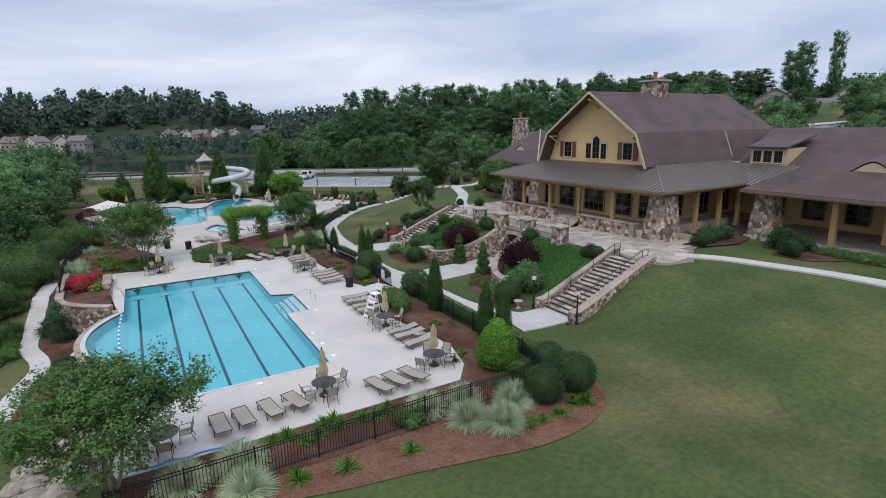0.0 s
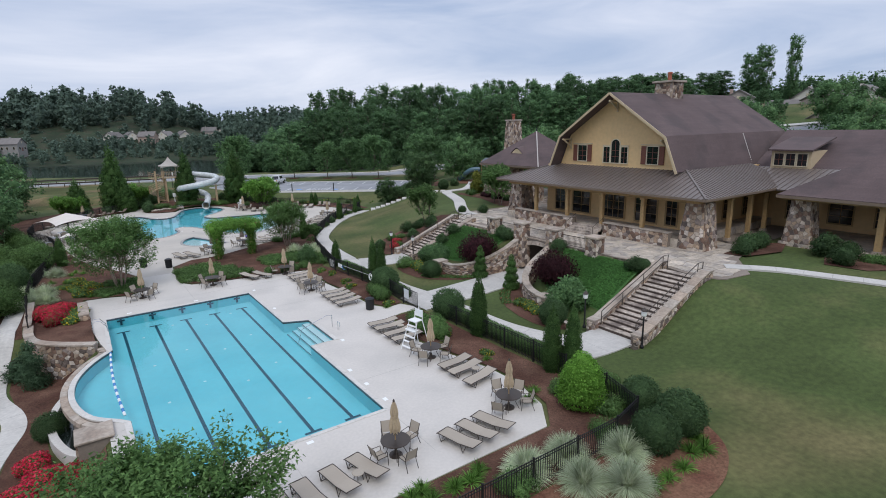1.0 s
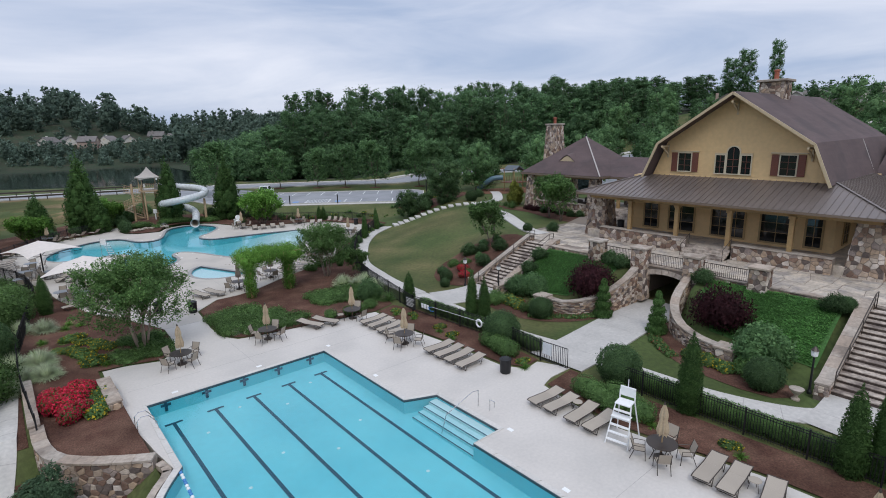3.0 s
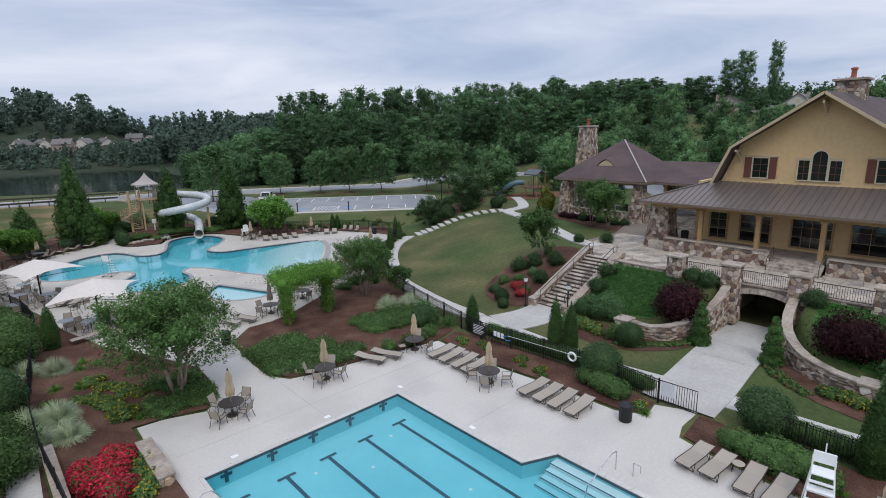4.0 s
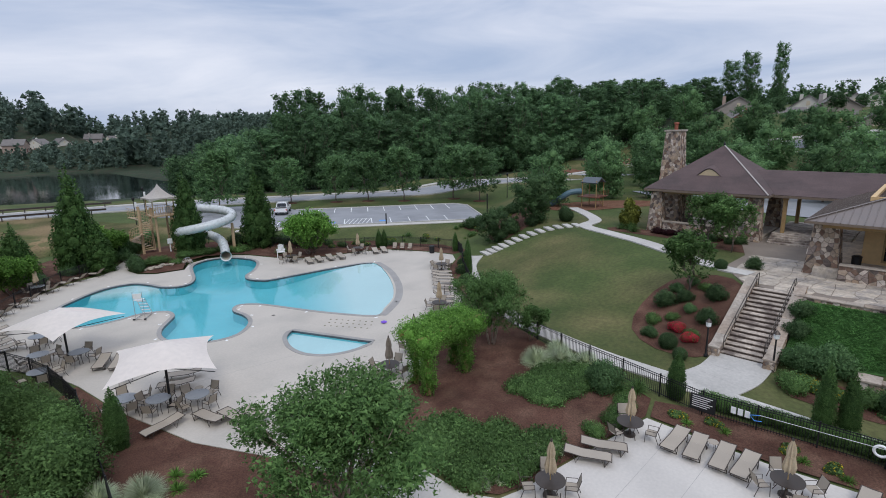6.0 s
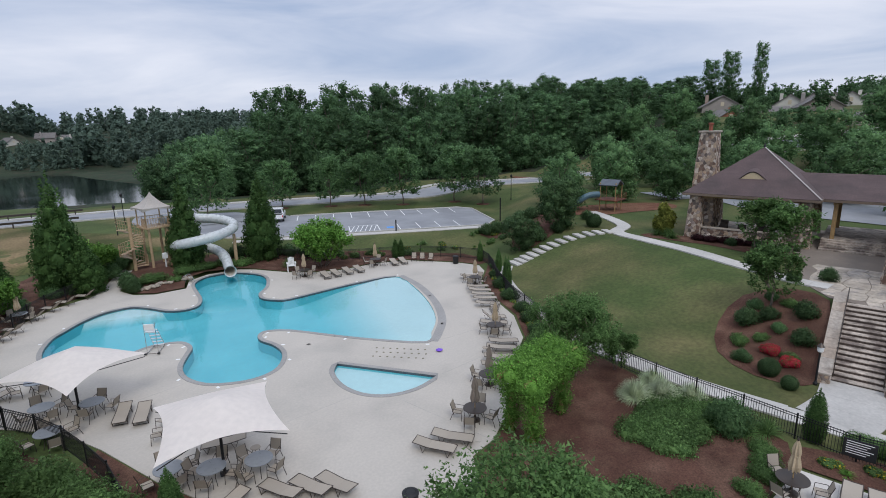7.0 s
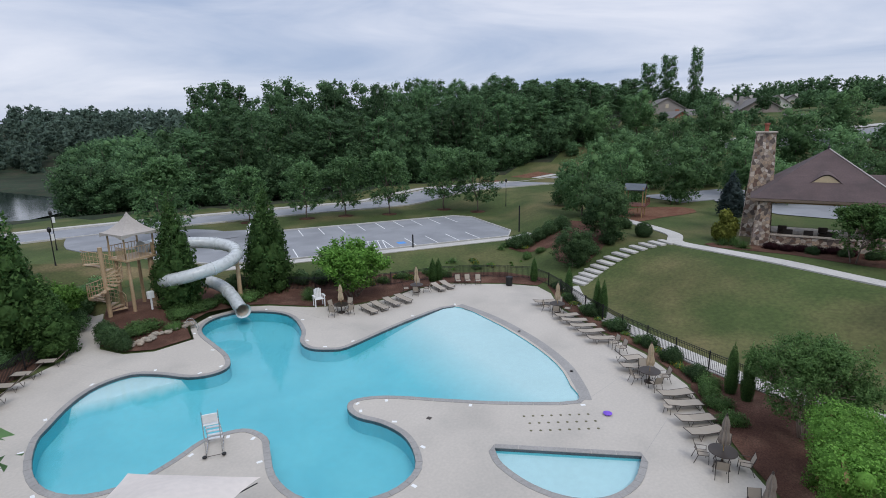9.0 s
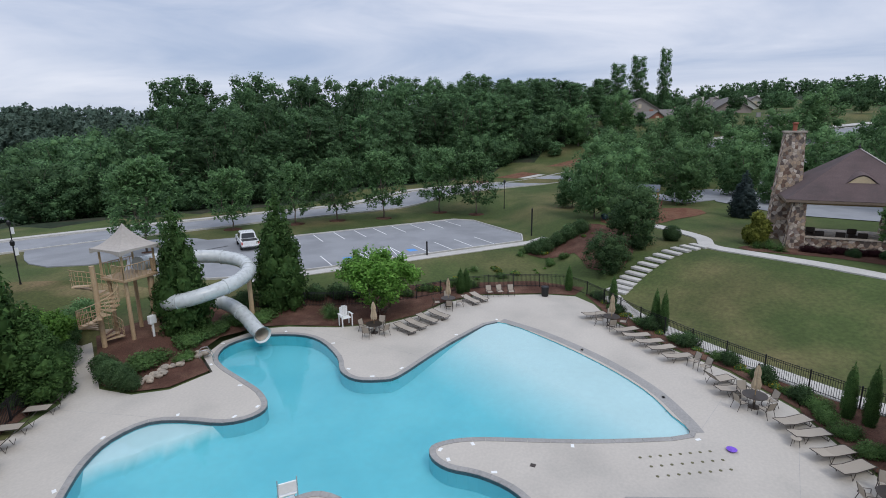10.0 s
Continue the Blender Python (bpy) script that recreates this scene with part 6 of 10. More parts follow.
def make_tree(name, h, w, base, mat, bark, seed, leaves, size, n=16, kind="round", stems=1, label="", category="tree", r0=0.2, group=""):
    ob = thing(name, label, category, group=group)
    cs, rads = tree_lobes(h, w, base, seed, n, kind)
    r = random.Random(seed + 1)
    limbs = []
    for s in range(stems):
        a = 2 * math.pi * s / max(stems, 1) + r.uniform(-0.3, 0.3)
        spread = 0.0 if stems == 1 else 0.28 * w
        top = (spread * math.cos(a), spread * math.sin(a), base + (h - base) * 0.45)
        limbs.append(([(0.05 * math.cos(a), 0.05 * math.sin(a), -0.3), (top[0] * 0.35, top[1] * 0.35, base * 0.6), top], r0, r0 * 0.4))
    for k in range(4, len(cs), 4):
        c = Vector(cs[k])
        a = Vector((c.x * 0.15, c.y * 0.15, max(base * 0.7, c.z * 0.55)))
        limbs.append(([tuple(a), tuple(a.lerp(c, 0.5) + Vector((0, 0, 0.02 * h))), tuple(c)], r0 * 0.38, r0 * 0.1))
    part("trunk", trunk_mesh("trunk", limbs, bark), bark, ob)
    part("crown", leaf_cloud("crown", cs, rads, leaves, size, mat, seed, shell=0.5, loose=0.16), mat, ob)
    return ob


def scatter(protos, spots, zf=None, scale=(0.85, 1.15), seed=3):
    """The prototypes stand at the first spots; copies take the rest."""
    r = random.Random(seed)
    used = set()
    zf = zf or ground_z
    for i, (x, y) in enumerate(spots):
        k = i % len(protos) if i < len(protos) else r.randrange(len(protos))
        p = protos[k]
        s = r.uniform(*scale)
        m = Matrix.Translation((x, y, zf(x, y) - 0.05)) @ Matrix.Rotation(r.uniform(0, 6.28), 4, "Z")
        ob = p if k not in used else copy_thing(p, m)
        used.add(k)
        ob.matrix_basis = m @ Matrix.Diagonal((s, s, s * r.uniform(0.9, 1.12), 1))


# big woods behind the road
def off_road(x, y, gap=7.0):
    return min(math.hypot(x - p[0], y - p[1]) for p in ROAD + SIDE_ROAD) > gap


big = [make_tree("woodland_tree", h, w, base, LEAF_FOREST, BARK, 100 + i, 6200, 0.5, 64, kind, label="tall dark green woodland tree in full leaf", r0=0.34, group="woods behind the road")
       for i, (h, w, base, kind) in enumerate(((26, 5.2, 3, "round"), (25, 5.6, 1.5, "round"), (27, 4.6, 5, "tall"), (24, 4.9, 1.5, "tall"), (26, 4.2, 2, "tall")))]
wood_r = random.Random(21)
spots = []
for row in range(4):
    for k in range(17):
        lift = (-4.5, -2.0, 0.5, 1.5)[row]
        x, y = 55 + 4.9 * k + wood_r.uniform(-2, 2), 160 - 2.85 * k + wood_r.uniform(-2, 2)
        spots.append((x + 0.507 * row * 9 + row * 2.4, y + 0.862 * row * 9, lift))
for k in range(30):  # on the hill by the houses
    spots.append((132 + 2.3 * k + wood_r.uniform(-4, 4), wood_r.uniform(104, 146), -1.5))
spots = [p for p in spots if off_road(*p[:2])]
for i, (x, y, lift) in enumerate(spots):
    top = float(np.interp(x, (55, 75, 110, 135, 170, 205), (20.5, 22.5, 25.5, 26.3, 29.5, 33.5))) + lift + wood_r.uniform(-2.5, 2.5)
    tree = big[i] if i < 5 else copy_thing(big[wood_r.randrange(5)], pose(0, 0, 0))
    sz = (top - ground_z(x, y)) / 25.6
    sx = min(1.1, max(sz, 0.86)) * wood_r.uniform(0.85, 1.1)
    tree.matrix_basis = pose(x, y, ground_z(x, y) - 0.1, 0, 0, wood_r.uniform(0, 360)) @ Matrix.Diagonal((sx, sx, sz, 1))
for x, y, sx, sz in ((193.5, 88.2, 0.5, 0.93), (192, 96.5, 0.72, 0.84), (199, 104, 0.75, 0.76)):
    tall = copy_thing(big[0], pose(x, y, ground_z(x, y) - 0.1))
    tall.matrix_basis = pose(x, y, ground_z(x, y) - 0.1, 0, 0, 50 * sx) @ Matrix.Diagonal((sx, sx, sz * 0.9, 1))
    tall["label"] = "tall thin tree standing above the houses"
low = [make_tree("edge_tree", h, w, 0.5, LEAF_FOREST, BARK, 130 + i, 4200, 0.34, 40, "round", label="bushy green tree at the woodland edge", r0=0.15, group="woodland edge") for i, (h, w) in enumerate(((9, 4.4), (7, 4.0)))]
scatter(low, [p for p in [(40 + 4.3 * k + wood_r.uniform(-1.5, 1.5), 167.5 - 2.75 * k + wood_r.uniform(-1, 2)) for k in range(22)] if off_road(*p)], seed=9)
scatter(low, [(wood_r.uniform(40, 58), wood_r.uniform(170, 184)) for k in range(12)], scale=(0.9, 1.2), seed=10)
# lower woods running down to the lake
shore = [make_tree("lakeside_tree", h, w, 1.0, LEAF_FOREST, BARK, 140 + i, 3800, 0.5, 40, "round", label="dark green broadleaf tree near the lake", r0=0.25, group="woods by the lake") for i, (h, w) in enumerate(((17, 5.6), (14, 5.4)))]
scatter(shore, [(-4 + 0.408 * (d + 112) + wood_r.uniform(5, 30), 178 + d + wood_r.uniform(-6, 6)) for d in np.linspace(0, 105, 42)], scale=(0.85, 1.15), seed=11)


# ---- shrubs: one of each kind is built, the rest are copies ----
def shrub(name, label, cs, rads, count, size, mat, seed, category="shrub", group="", shell=0.8, aspect=1.4, loose=0.06):
    ob = thing(name, label, category, group=group)
    part("foliage", leaf_cloud("foliage", cs, rads, count, size, mat, seed, shell=shell, aspect=aspect, loose=loose), mat, ob)
    part("stem", piped([(0, 0, -0.2), (0, 0, 0.3)], 0.05, 6), BARK, ob)
    return ob


def cone_lobes(h, w, n=12):
    """A smooth narrow column with a rounded point."""
    cs, rads = [], []
    for k in range(n):
        t = k / (n - 1)
        r = w * min(1.0, 0.8 + t) * max(1 - t ** 2.2, 0.02) ** 0.62
        cs.append((0, 0, h * (0.06 + 0.86 * t)))
        rads.append((r, r, h * 0.09))
    return cs, rads


def conifer_lobes(h, w, seed, n=11, m=6):
    """A broad cone of upright plumes."""
    r = random.Random(seed)
    cs, rads = [], []
    for k in range(n):
        t = k / (n - 1)
        env = w * min(1.0, 0.72 + 1.6 * t) * (1 - t) ** 0.72 + 0.12
        for j in range(m if t < 0.75 else 3):
            a = 2 * math.pi * (j + 0.5 * (k % 2)) / (m if t < 0.75 else 3) + r.uniform(-0.3, 0.3)
            q = env * r.uniform(0.36, 0.5)
            d = env - q * r.uniform(0.8, 1.0)
            cs.append((d * math.cos(a), d * math.sin(a), h * (0.06 + 0.86 * t) + r.uniform(-0.15, 0.15)))
            rads.append((q, q, h * 0.085 * r.uniform(0.8, 1.2)))
        cs.append((0, 0, h * (0.05 + 0.87 * t)))
        rads.append((env * 0.6, env * 0.6, h * 0.06))
    return cs, rads


def tuft(name, r, h, count, mat, seed, width=0.035, spread=1.0):
    """A clump of arching blades."""
    rs = np.random.RandomState(seed)
    a, lean = rs.rand(count) * 2 * np.pi, rs.rand(count)
    vs, fs = [], []
    for i in range(count):
        tilt = math.acos(1 - 0.93 * lean[i])
        long = math.hypot(r * math.sin(tilt), h * math.cos(tilt)) * rs.uniform(0.72, 1.04)
        dx, dy = math.cos(a[i]), math.sin(a[i])
        b = len(vs)
        for k in range(5):
            t = k / 4
            d = 0.1 * r * lean[i] + long * math.sin(tilt) * t * (0.75 + 0.25 * t) * spread
            z = long * (math.cos(tilt) * t + math.sin(tilt) * (0.5 * t - 0.52 * t * t))
            w = width * (1 - t * 0.85)
            vs += [(dx * d - dy * w, dy * d + dx * w, z), (dx * d + dy * w, dy * d - dx * w, z)]
        fs += [(b + 2 * k, b + 2 * k + 1, b + 2 * k + 3, b + 2 * k + 2) for k in range(4)]
    co = np.array(vs)
    out = unit(co * [1, 1, 0])
    soft = unit(0.45 * out + [0, 0, 0.8] + rs.normal(scale=0.12, size=co.shape))
    f = np.array(fs)
    away = np.einsum("ij,ij->i", np.cross(co[f[:, 1]] - co[f[:, 0]], co[f[:, 2]] - co[f[:, 0]]), soft[f[:, 0]]) < 0
    f[away] = f[away][:, ::-1]
    return soft_mesh(name, co, [tuple(q) for q in f.tolist()], soft, mat)


def tuft_thing(name, label, r, h, count, mat, seed, width=0.035, group="", category="grass"):
    ob = thing(name, label, category, group=group)
    part("foliage", tuft("foliage", r, h, count, mat, seed, width), mat, ob)
    return ob


def flowering(name, label, cs, rads, mat, flower, seed, group="", leaves=900, blooms=260, size=0.13, bloom=0.13):
    ob = thing(name, label, "flowering shrub", group=group)
    part("foliage", leaf_cloud("foliage", cs, rads, leaves, size, mat, seed, shell=0.7), mat, ob)
    part("blossom", leaf_cloud("blossom", cs, np.asarray(rads) * 1.06, blooms, bloom, flower, seed + 1, shell=0.93, inner=False, aspect=1.1), flower, ob)
    return ob


FIRST = set()
HILL_HOMES = ((159.6, 90.4), (178, 96), (186, 78), (192, 73), (198, 68.5), (204, 64.5), (212, 60), (150, 59.5), (172, 70), (168, 82))


def plant(proto, x, y, s=1.0, sz=None, turn=None, z=None, label=""):
    """Stands a plant at a spot: the prototype itself the first time, a copy after that."""
    turn = rng.uniform(0, 360) if turn is None else turn
    m = pose(x, y, (ground_z(x, y) if z is None else z) - 0.03, 0, 0, turn)
    if proto.name in FIRST:
        ob = copy_thing(proto, m)
    else:
        ob = proto
        FIRST.add(proto.name)
    ob.matrix_basis = m @ Matrix.Diagonal((s, s, sz or s, 1))
    if label:
        ob["label"] = label
    return ob


BALL = shrub("round_shrub", "clipped dark green ball shrub in mulch", [(0, 0, 0.85)], [(0.95, 0.95, 0.9)], 8000, 0.07, LEAF_BOX, 1, group="clipped shrubs", shell=0.9, loose=0.03)
MOUND = shrub("mounded_shrub", "low mounded green shrub in mulch", [(0, 0, 0.4), (0.5, 0.2, 0.35), (-0.5, -0.1, 0.35), (0.1, -0.45, 0.32)], [(0.7, 0.6, 0.5), (0.5, 0.5, 0.4), (0.5, 0.5, 0.42), (0.45, 0.4, 0.4)], 3000, 0.08, LEAF_COVER, 2, group="mounded shrubs", shell=0.6, loose=0.14)
HEDGE = shrub("clipped_hedge", "long low clipped green hedge beside the deck", [(-0.9, 0, 0.42), (-0.3, 0.05, 0.45), (0.3, -0.03, 0.45), (0.9, 0, 0.42)], [(0.6, 0.62, 0.45)] * 4, 5200, 0.065, LEAF_COVER, 3, group="low hedges", shell=0.9, loose=0.03)
CONE = shrub("arborvitae", "tall narrow dark green conical evergreen", *cone_lobes(4.0, 0.6), 8500, 0.095, LEAF_CONE, 4, category="evergreen", group="narrow evergreens", shell=0.9, aspect=2.4, loose=0.03)
BRIGHT = shrub("cone_shrub", "bright green clipped cone-shaped shrub", [(0, 0, 0.7), (0, 0, 1.3), (0, 0, 1.85), (0, 0, 2.3)], [(1.12, 1.12, 0.75), (1.02, 1.02, 0.75), (0.8, 0.8, 0.62), (0.48, 0.48, 0.48)], 8500, 0.09, leaf("vivid_shrub_leaves", (0.15, 0.34, 0.045), (0.21, 0.41, 0.07)), 5, shell=0.92, loose=0.025)
BURG = shrub("burgundy_maple", "low burgundy-leaved weeping maple", [(0, 0, 0.7), (0.6, 0.3, 0.55), (-0.6, -0.1, 0.55), (0, -0.6, 0.5), (0.1, 0.7, 0.5)], [(0.95, 0.95, 0.65)] + [(0.75, 0.75, 0.55)] * 4, 6500, 0.09, LEAF_RED, 6, group="burgundy maples", shell=0.6, loose=0.14)
BROADL = shrub("broad_shrub", "broad loose green shrub", [(0, 0, 0.8), (0.7, 0.2, 0.7), (-0.6, 0.4, 0.75), (0.1, -0.7, 0.65), (0.1, 0.1, 1.25)], [(0.9, 0.9, 0.8), (0.75, 0.7, 0.7), (0.8, 0.75, 0.7), (0.75, 0.7, 0.65), (0.7, 0.7, 0.6)], 6500, 0.11, LEAF_STREET, 7, group="broad shrubs", shell=0.6, loose=0.14)
DARKSH = shrub("dark_shrub", "loose dark green evergreen shrub", [(0, 0, 0.7), (0.5, 0.3, 0.6), (-0.5, 0.2, 0.6), (0.1, -0.5, 0.55), (0.0, 0.1, 1.1)], [(0.8, 0.8, 0.7), (0.65, 0.6, 0.6), (0.65, 0.65, 0.6), (0.6, 0.6, 0.55), (0.55, 0.55, 0.5)], 3600, 0.11, LEAF_BOX, 8, group="dark shrubs", shell=0.6, loose=0.14)
TOPIARY = shrub("spiral_topiary", "tiered clipped evergreen topiary", [(0, 0, 0.35), (0, 0, 0.95), (0, 0, 1.5), (0, 0, 2.0), (0, 0, 2.4)], [(0.8, 0.8, 0.38), (0.68, 0.68, 0.34), (0.56, 0.56, 0.3), (0.42, 0.42, 0.28), (0.25, 0.25, 0.26)], 4200, 0.1, LEAF_CONE, 9, group="topiaries", shell=0.85, loose=0.03)
COVER = shrub("ground_cover", "low spreading green ground cover", [(0.5 * i, 0.45 * j, 0.18) for i in (-1, 0, 1) for j in (-1, 0, 1)], [(0.5, 0.48, 0.3)] * 9, 3000, 0.09, LEAF_COVER, 10, category="ground cover", group="ground cover plants", shell=0.6, loose=0.14)
ABELIA = shrub("loose_shrub", "large loose fresh green shrub outside the fence", [(0, 0, 0.75), (0.6, 0.3, 0.7), (-0.55, 0.4, 0.7), (0.1, -0.65, 0.65), (-0.5, -0.4, 0.6), (0.2, 0.2, 1.15), (-0.2, -0.1, 1.2)], [(0.8, 0.8, 0.7)] + [(0.62, 0.62, 0.55)] * 6, 11000, 0.075, leaf("fresh_shrub_leaves", (0.088, 0.165, 0.05), (0.13, 0.215, 0.07)), 31, group="loose shrubs", shell=0.6, loose=0.2)
JUNIPER = shrub("upright_juniper", "upright blue-green juniper below the stone wall", [(0.15 * math.sin(1.9 * k), 0.15 * math.cos(1.9 * k), 0.3 + 0.42 * k) for k in range(7)], [(0.75 - 0.07 * k, 0.75 - 0.07 * k, 0.34) for k in range(7)], 5200, 0.12, leaf("juniper_leaves", (0.062, 0.115, 0.062), (0.092, 0.15, 0.08)), 32, group="junipers", shell=0.6, aspect=2.4, loose=0.18)
BANKLEAF = leaf("bank_cover_leaves", (0.085, 0.215, 0.055), (0.125, 0.27, 0.075))


def leafy_sheet(name, pts, count, size, mat, label, seed):
    """Low ground cover: a sheet of small leaves over the soil inside a plan outline."""
    r = random.Random(seed)
    x0, x1, y0, y1 = min(p[0] for p in pts), max(p[0] for p in pts), min(p[1] for p in pts), max(p[1] for p in pts)
    vs, fs = [], []
    while len(fs) < count:
        x, y = r.uniform(x0, x1), r.uniform(y0, y1)
        if not inside(x, y, pts):
            continue
        z = ground_z(x, y) + 0.06 + 0.14 * r.random() + 0.06 * noise.noise((x * 1.3, y * 1.3, 2.0))
        a, tilt, q = r.uniform(0, 6.28), r.uniform(-0.5, 0.5), size * r.uniform(0.6, 1.3)
        c, d = math.cos(a), math.sin(a)
        k = len(vs)
        vs += [(x + c * q, y + d * q, z + tilt * q), (x - d * q * 0.45 - c * q * 0.4, y + c * q * 0.45 - d * q * 0.4, z - tilt * q * 0.3), (x + d * q * 0.45 - c * q * 0.4, y - c * q * 0.45 - d * q * 0.4, z - tilt * q * 0.3)]
        fs.append((k, k + 1, k + 2))
    me = bpy.data.meshes.new(name)
    me.from_pydata(vs, [], fs)
    me.materials.append(mat)
    return single(name, me, None, label, "ground cover", kind="stuff")


leafy_sheet("bank_cover", [(26.7, 29.8), (31.4, 29.8), (31.4, 37.2), (29.4, 37.2), (27.3, 35.3)], 13000, 0.09, BANKLEAF, "dense bright green ground cover on the bank", 5)
leafy_sheet("bank_cover", [(26.3, 51.2), (31.4, 51.2), (31.4, 44.2), (29.5, 44.2), (27.1, 46.1)], 13000, 0.09, BANKLEAF, "dense bright green ground cover on the bank", 6)
TUFT = tuft_thing("silver_grass", "arching silver-green ornamental grass clump", 1.02, 1.2, 1500, LEAF_GRASSY, 11, 0.017, "silver grasses", "ornamental grass")
LILY = tuft_thing("daylily", "green strap-leaved daylily clump", 0.5, 0.5, 110, LEAF_BRIGHT, 12, 0.028, "daylilies", "daylily")
BIGGRASS = tuft_thing("green_grass_clump", "tall green arching grass clump", 0.9, 1.0, 380, LEAF_COVER, 13, 0.022, "green grasses", "ornamental grass")
RED = flowering("red_rose_bush", "rose bush covered in red flowers", [(0, 0, 0.5), (0.5, 0.2, 0.45), (-0.45, 0.2, 0.45), (0.0, -0.5, 0.45)], [(0.65, 0.65, 0.5)] + [(0.5, 0.5, 0.42)] * 3, LEAF_COVER, FLOWER_RED, 14, "red rose bushes", 1500, 2300, 0.1, 0.085)
YELLOW = flowering("yellow_flowers", "low plants with yellow flowers", [(0, 0, 0.25), (0.4, 0.1, 0.2), (-0.4, -0.1, 0.2), (0.1, 0.4, 0.2)], [(0.4, 0.4, 0.28)] * 4, LEAF_COVER, FLOWER_YELLOW, 15, "yellow flowers", 900, 170, 0.14, 0.1)
RUST_BED = flowering("bedding_plants", "low bedding plants with rust and pink flowers", [(0.35 * i, 0.2 * j, 0.1) for i in (-2, -1, 0, 1, 2) for j in (-1, 1)], [(0.24, 0.2, 0.14)] * 10, LEAF_COVER, FLOWER_RED, 16, "bedding plants", 700, 60, 0.1, 0.06)
CONIFER = shrub("conifer", "broad dark green conical conifer", *conifer_lobes(8.2, 2.45, 17), 10000, 0.24, LEAF_CONE, 17, category="conifer", group="conifers", shell=0.72, aspect=2.0)
BLUE = shrub("blue_spruce", "blue-green conical spruce beside the pavilion", *conifer_lobes(6.0, 1.9, 18), 6000, 0.26, LEAF_BLUE, 18, category="conifer", shell=0.72, aspect=2.0)
YELLOWSH = shrub("golden_shrub", "loose yellow-green shrub beside the pavilion", [(0, 0, 0.8), (0.4, 0.3, 1.4), (-0.5, 0.1, 0.8), (0.1, -0.1, 2.0)], [(0.9, 0.9, 0.8), (0.6, 0.6, 0.6), (0.7, 0.7, 0.6), (0.5, 0.5, 0.6)], 2600, 0.22, leaf("golden_leaves", (0.14, 0.17, 0.03), (0.22, 0.23, 0.05)), 19, shell=0.75)
MYRTLE = forked_tree("crape_myrtle", 5.3, 3.1, 1.5, LEAF_MYRTLE, PALEBARK, 20, 5, 4, 3, 20, 0.4, 0.125, "multi-stemmed crape myrtle tree in dense green leaf", r0=0.085, rise=0.2, spread=0.66, group="crape myrtles", four=False, fill=620)
STREET = [forked_tree("street_tree", h, w, b, LEAF_STREET, BARK, 50 + i, 1, 5, 2, 15, 0.62, 0.36, "young light green street tree with slender trunk", r0=0.13, rise=0.34, fill=260, group="street trees", four=False) for i, (h, w, b) in enumerate(((9.4, 3.8, 1.9), (8.8, 3.5, 1.7)))]
DARKTREE = make_tree("dark_tree", 6.4, 3.1, 0.8, LEAF_BOX, BARK, 60, 9000, 0.2, 54, "round", 1, "rounded dark green broadleaf tree", r0=0.14, group="dark round trees")
FULLTREE = make_tree("shade_tree", 11.0, 5.0, 1.2, LEAF_STREET, BARK, 61, 5200, 0.4, 54, "round", 1, "large rounded green shade tree", r0=0.22, group="shade trees")
HILLTREE = make_tree("hillside_tree", 9.0, 4.6, 0.6, LEAF_FOREST, BARK, 63, 2200, 0.55, 30, "round", 1, "round green tree among the hillside houses", r0=0.2, group="hillside trees")
BUSH = forked_tree("leafy_bush", 4.4, 2.6, 0.5, LEAF_BRIGHT, BARK, 64, 7, 3, 3, 26, 0.5, 0.26, "large bright green leafy bush", spread=0.6, r0=0.06, group="leafy bushes", category="shrub")
SAPLING = forked_tree("small_garden_tree", 4.2, 1.7, 1.1, LEAF_MYRTLE, BARK, 62, 2, 4, 3, 12, 0.3, 0.19, "small airy garden tree", fill=160, r0=0.06, group="garden trees")


# ---- planting beds ----
def bed(name, pts, mat, label, lift=0.035, n=3):
    pts = curve_through(pts, n) if n > 1 else pts
    single(name, draped(pts, lift), mat, label, "planting bed", kind="structure")


bed("pool_edge_bed", [(-1.2, 22.45), (14.1, 22.4), (15.4, 23.9), (15.95, 26.3), (15.85, 28.5), (15.2, 31.6), (14.8, 34.1), (15.2, 37.2), (15.6, 38.8), (17.9, 39.0), (18.0, 30), (18.2, 23), (17.2, 19.7), (-1.2, 19.5)], MULCH, "red-brown mulch bed between deck and fence", n=1)
bed("straw_bed", [(-2, 19.5), (17.2, 19.6), (18.2, 22), *curve_through([(19.5, 21.2), (19.9, 19.8), (19.6, 18.2), (18.5, 16.8), (16.4, 15.9), (13.8, 15.8), (11, 16.4), (8.3, 17.0), (5.7, 17.5), (3.2, 18.1), (0, 17.9), (-2.5, 18)], 5, closed=False)], STRAW, "rust-coloured pine straw bed outside the fence", n=1)
bed("fence_bed", [(17.6, 41.1), (16.3, 41.0), (15.7, 42.2), (15.6, 46.3), (15.25, 49.5), (15.5, 54.8), (17.2, 55.25), (17.9, 53), (18.2, 47)], MULCH, "red-brown mulch bed along the pool fence", n=1)
bed("arbor_bed", [(5.1, 57.9), (5.8, 56.9), (6.9, 56.5), (9.3, 56.1), (12.6, 55.5), (15.4, 55.0), (17.3, 55.5), (18.6, 59), (19.6, 63), (21.4, 67.6), (23.6, 71.8), (20.6, 71.8), (17.9, 70.6), (14.5, 69.0), (11, 67.0), (9.1, 66.4), (7.4, 66.4), (5.4, 64.4), (5.15, 60.2)], MULCH, "dark red mulch bed round the vine arbor", n=1)
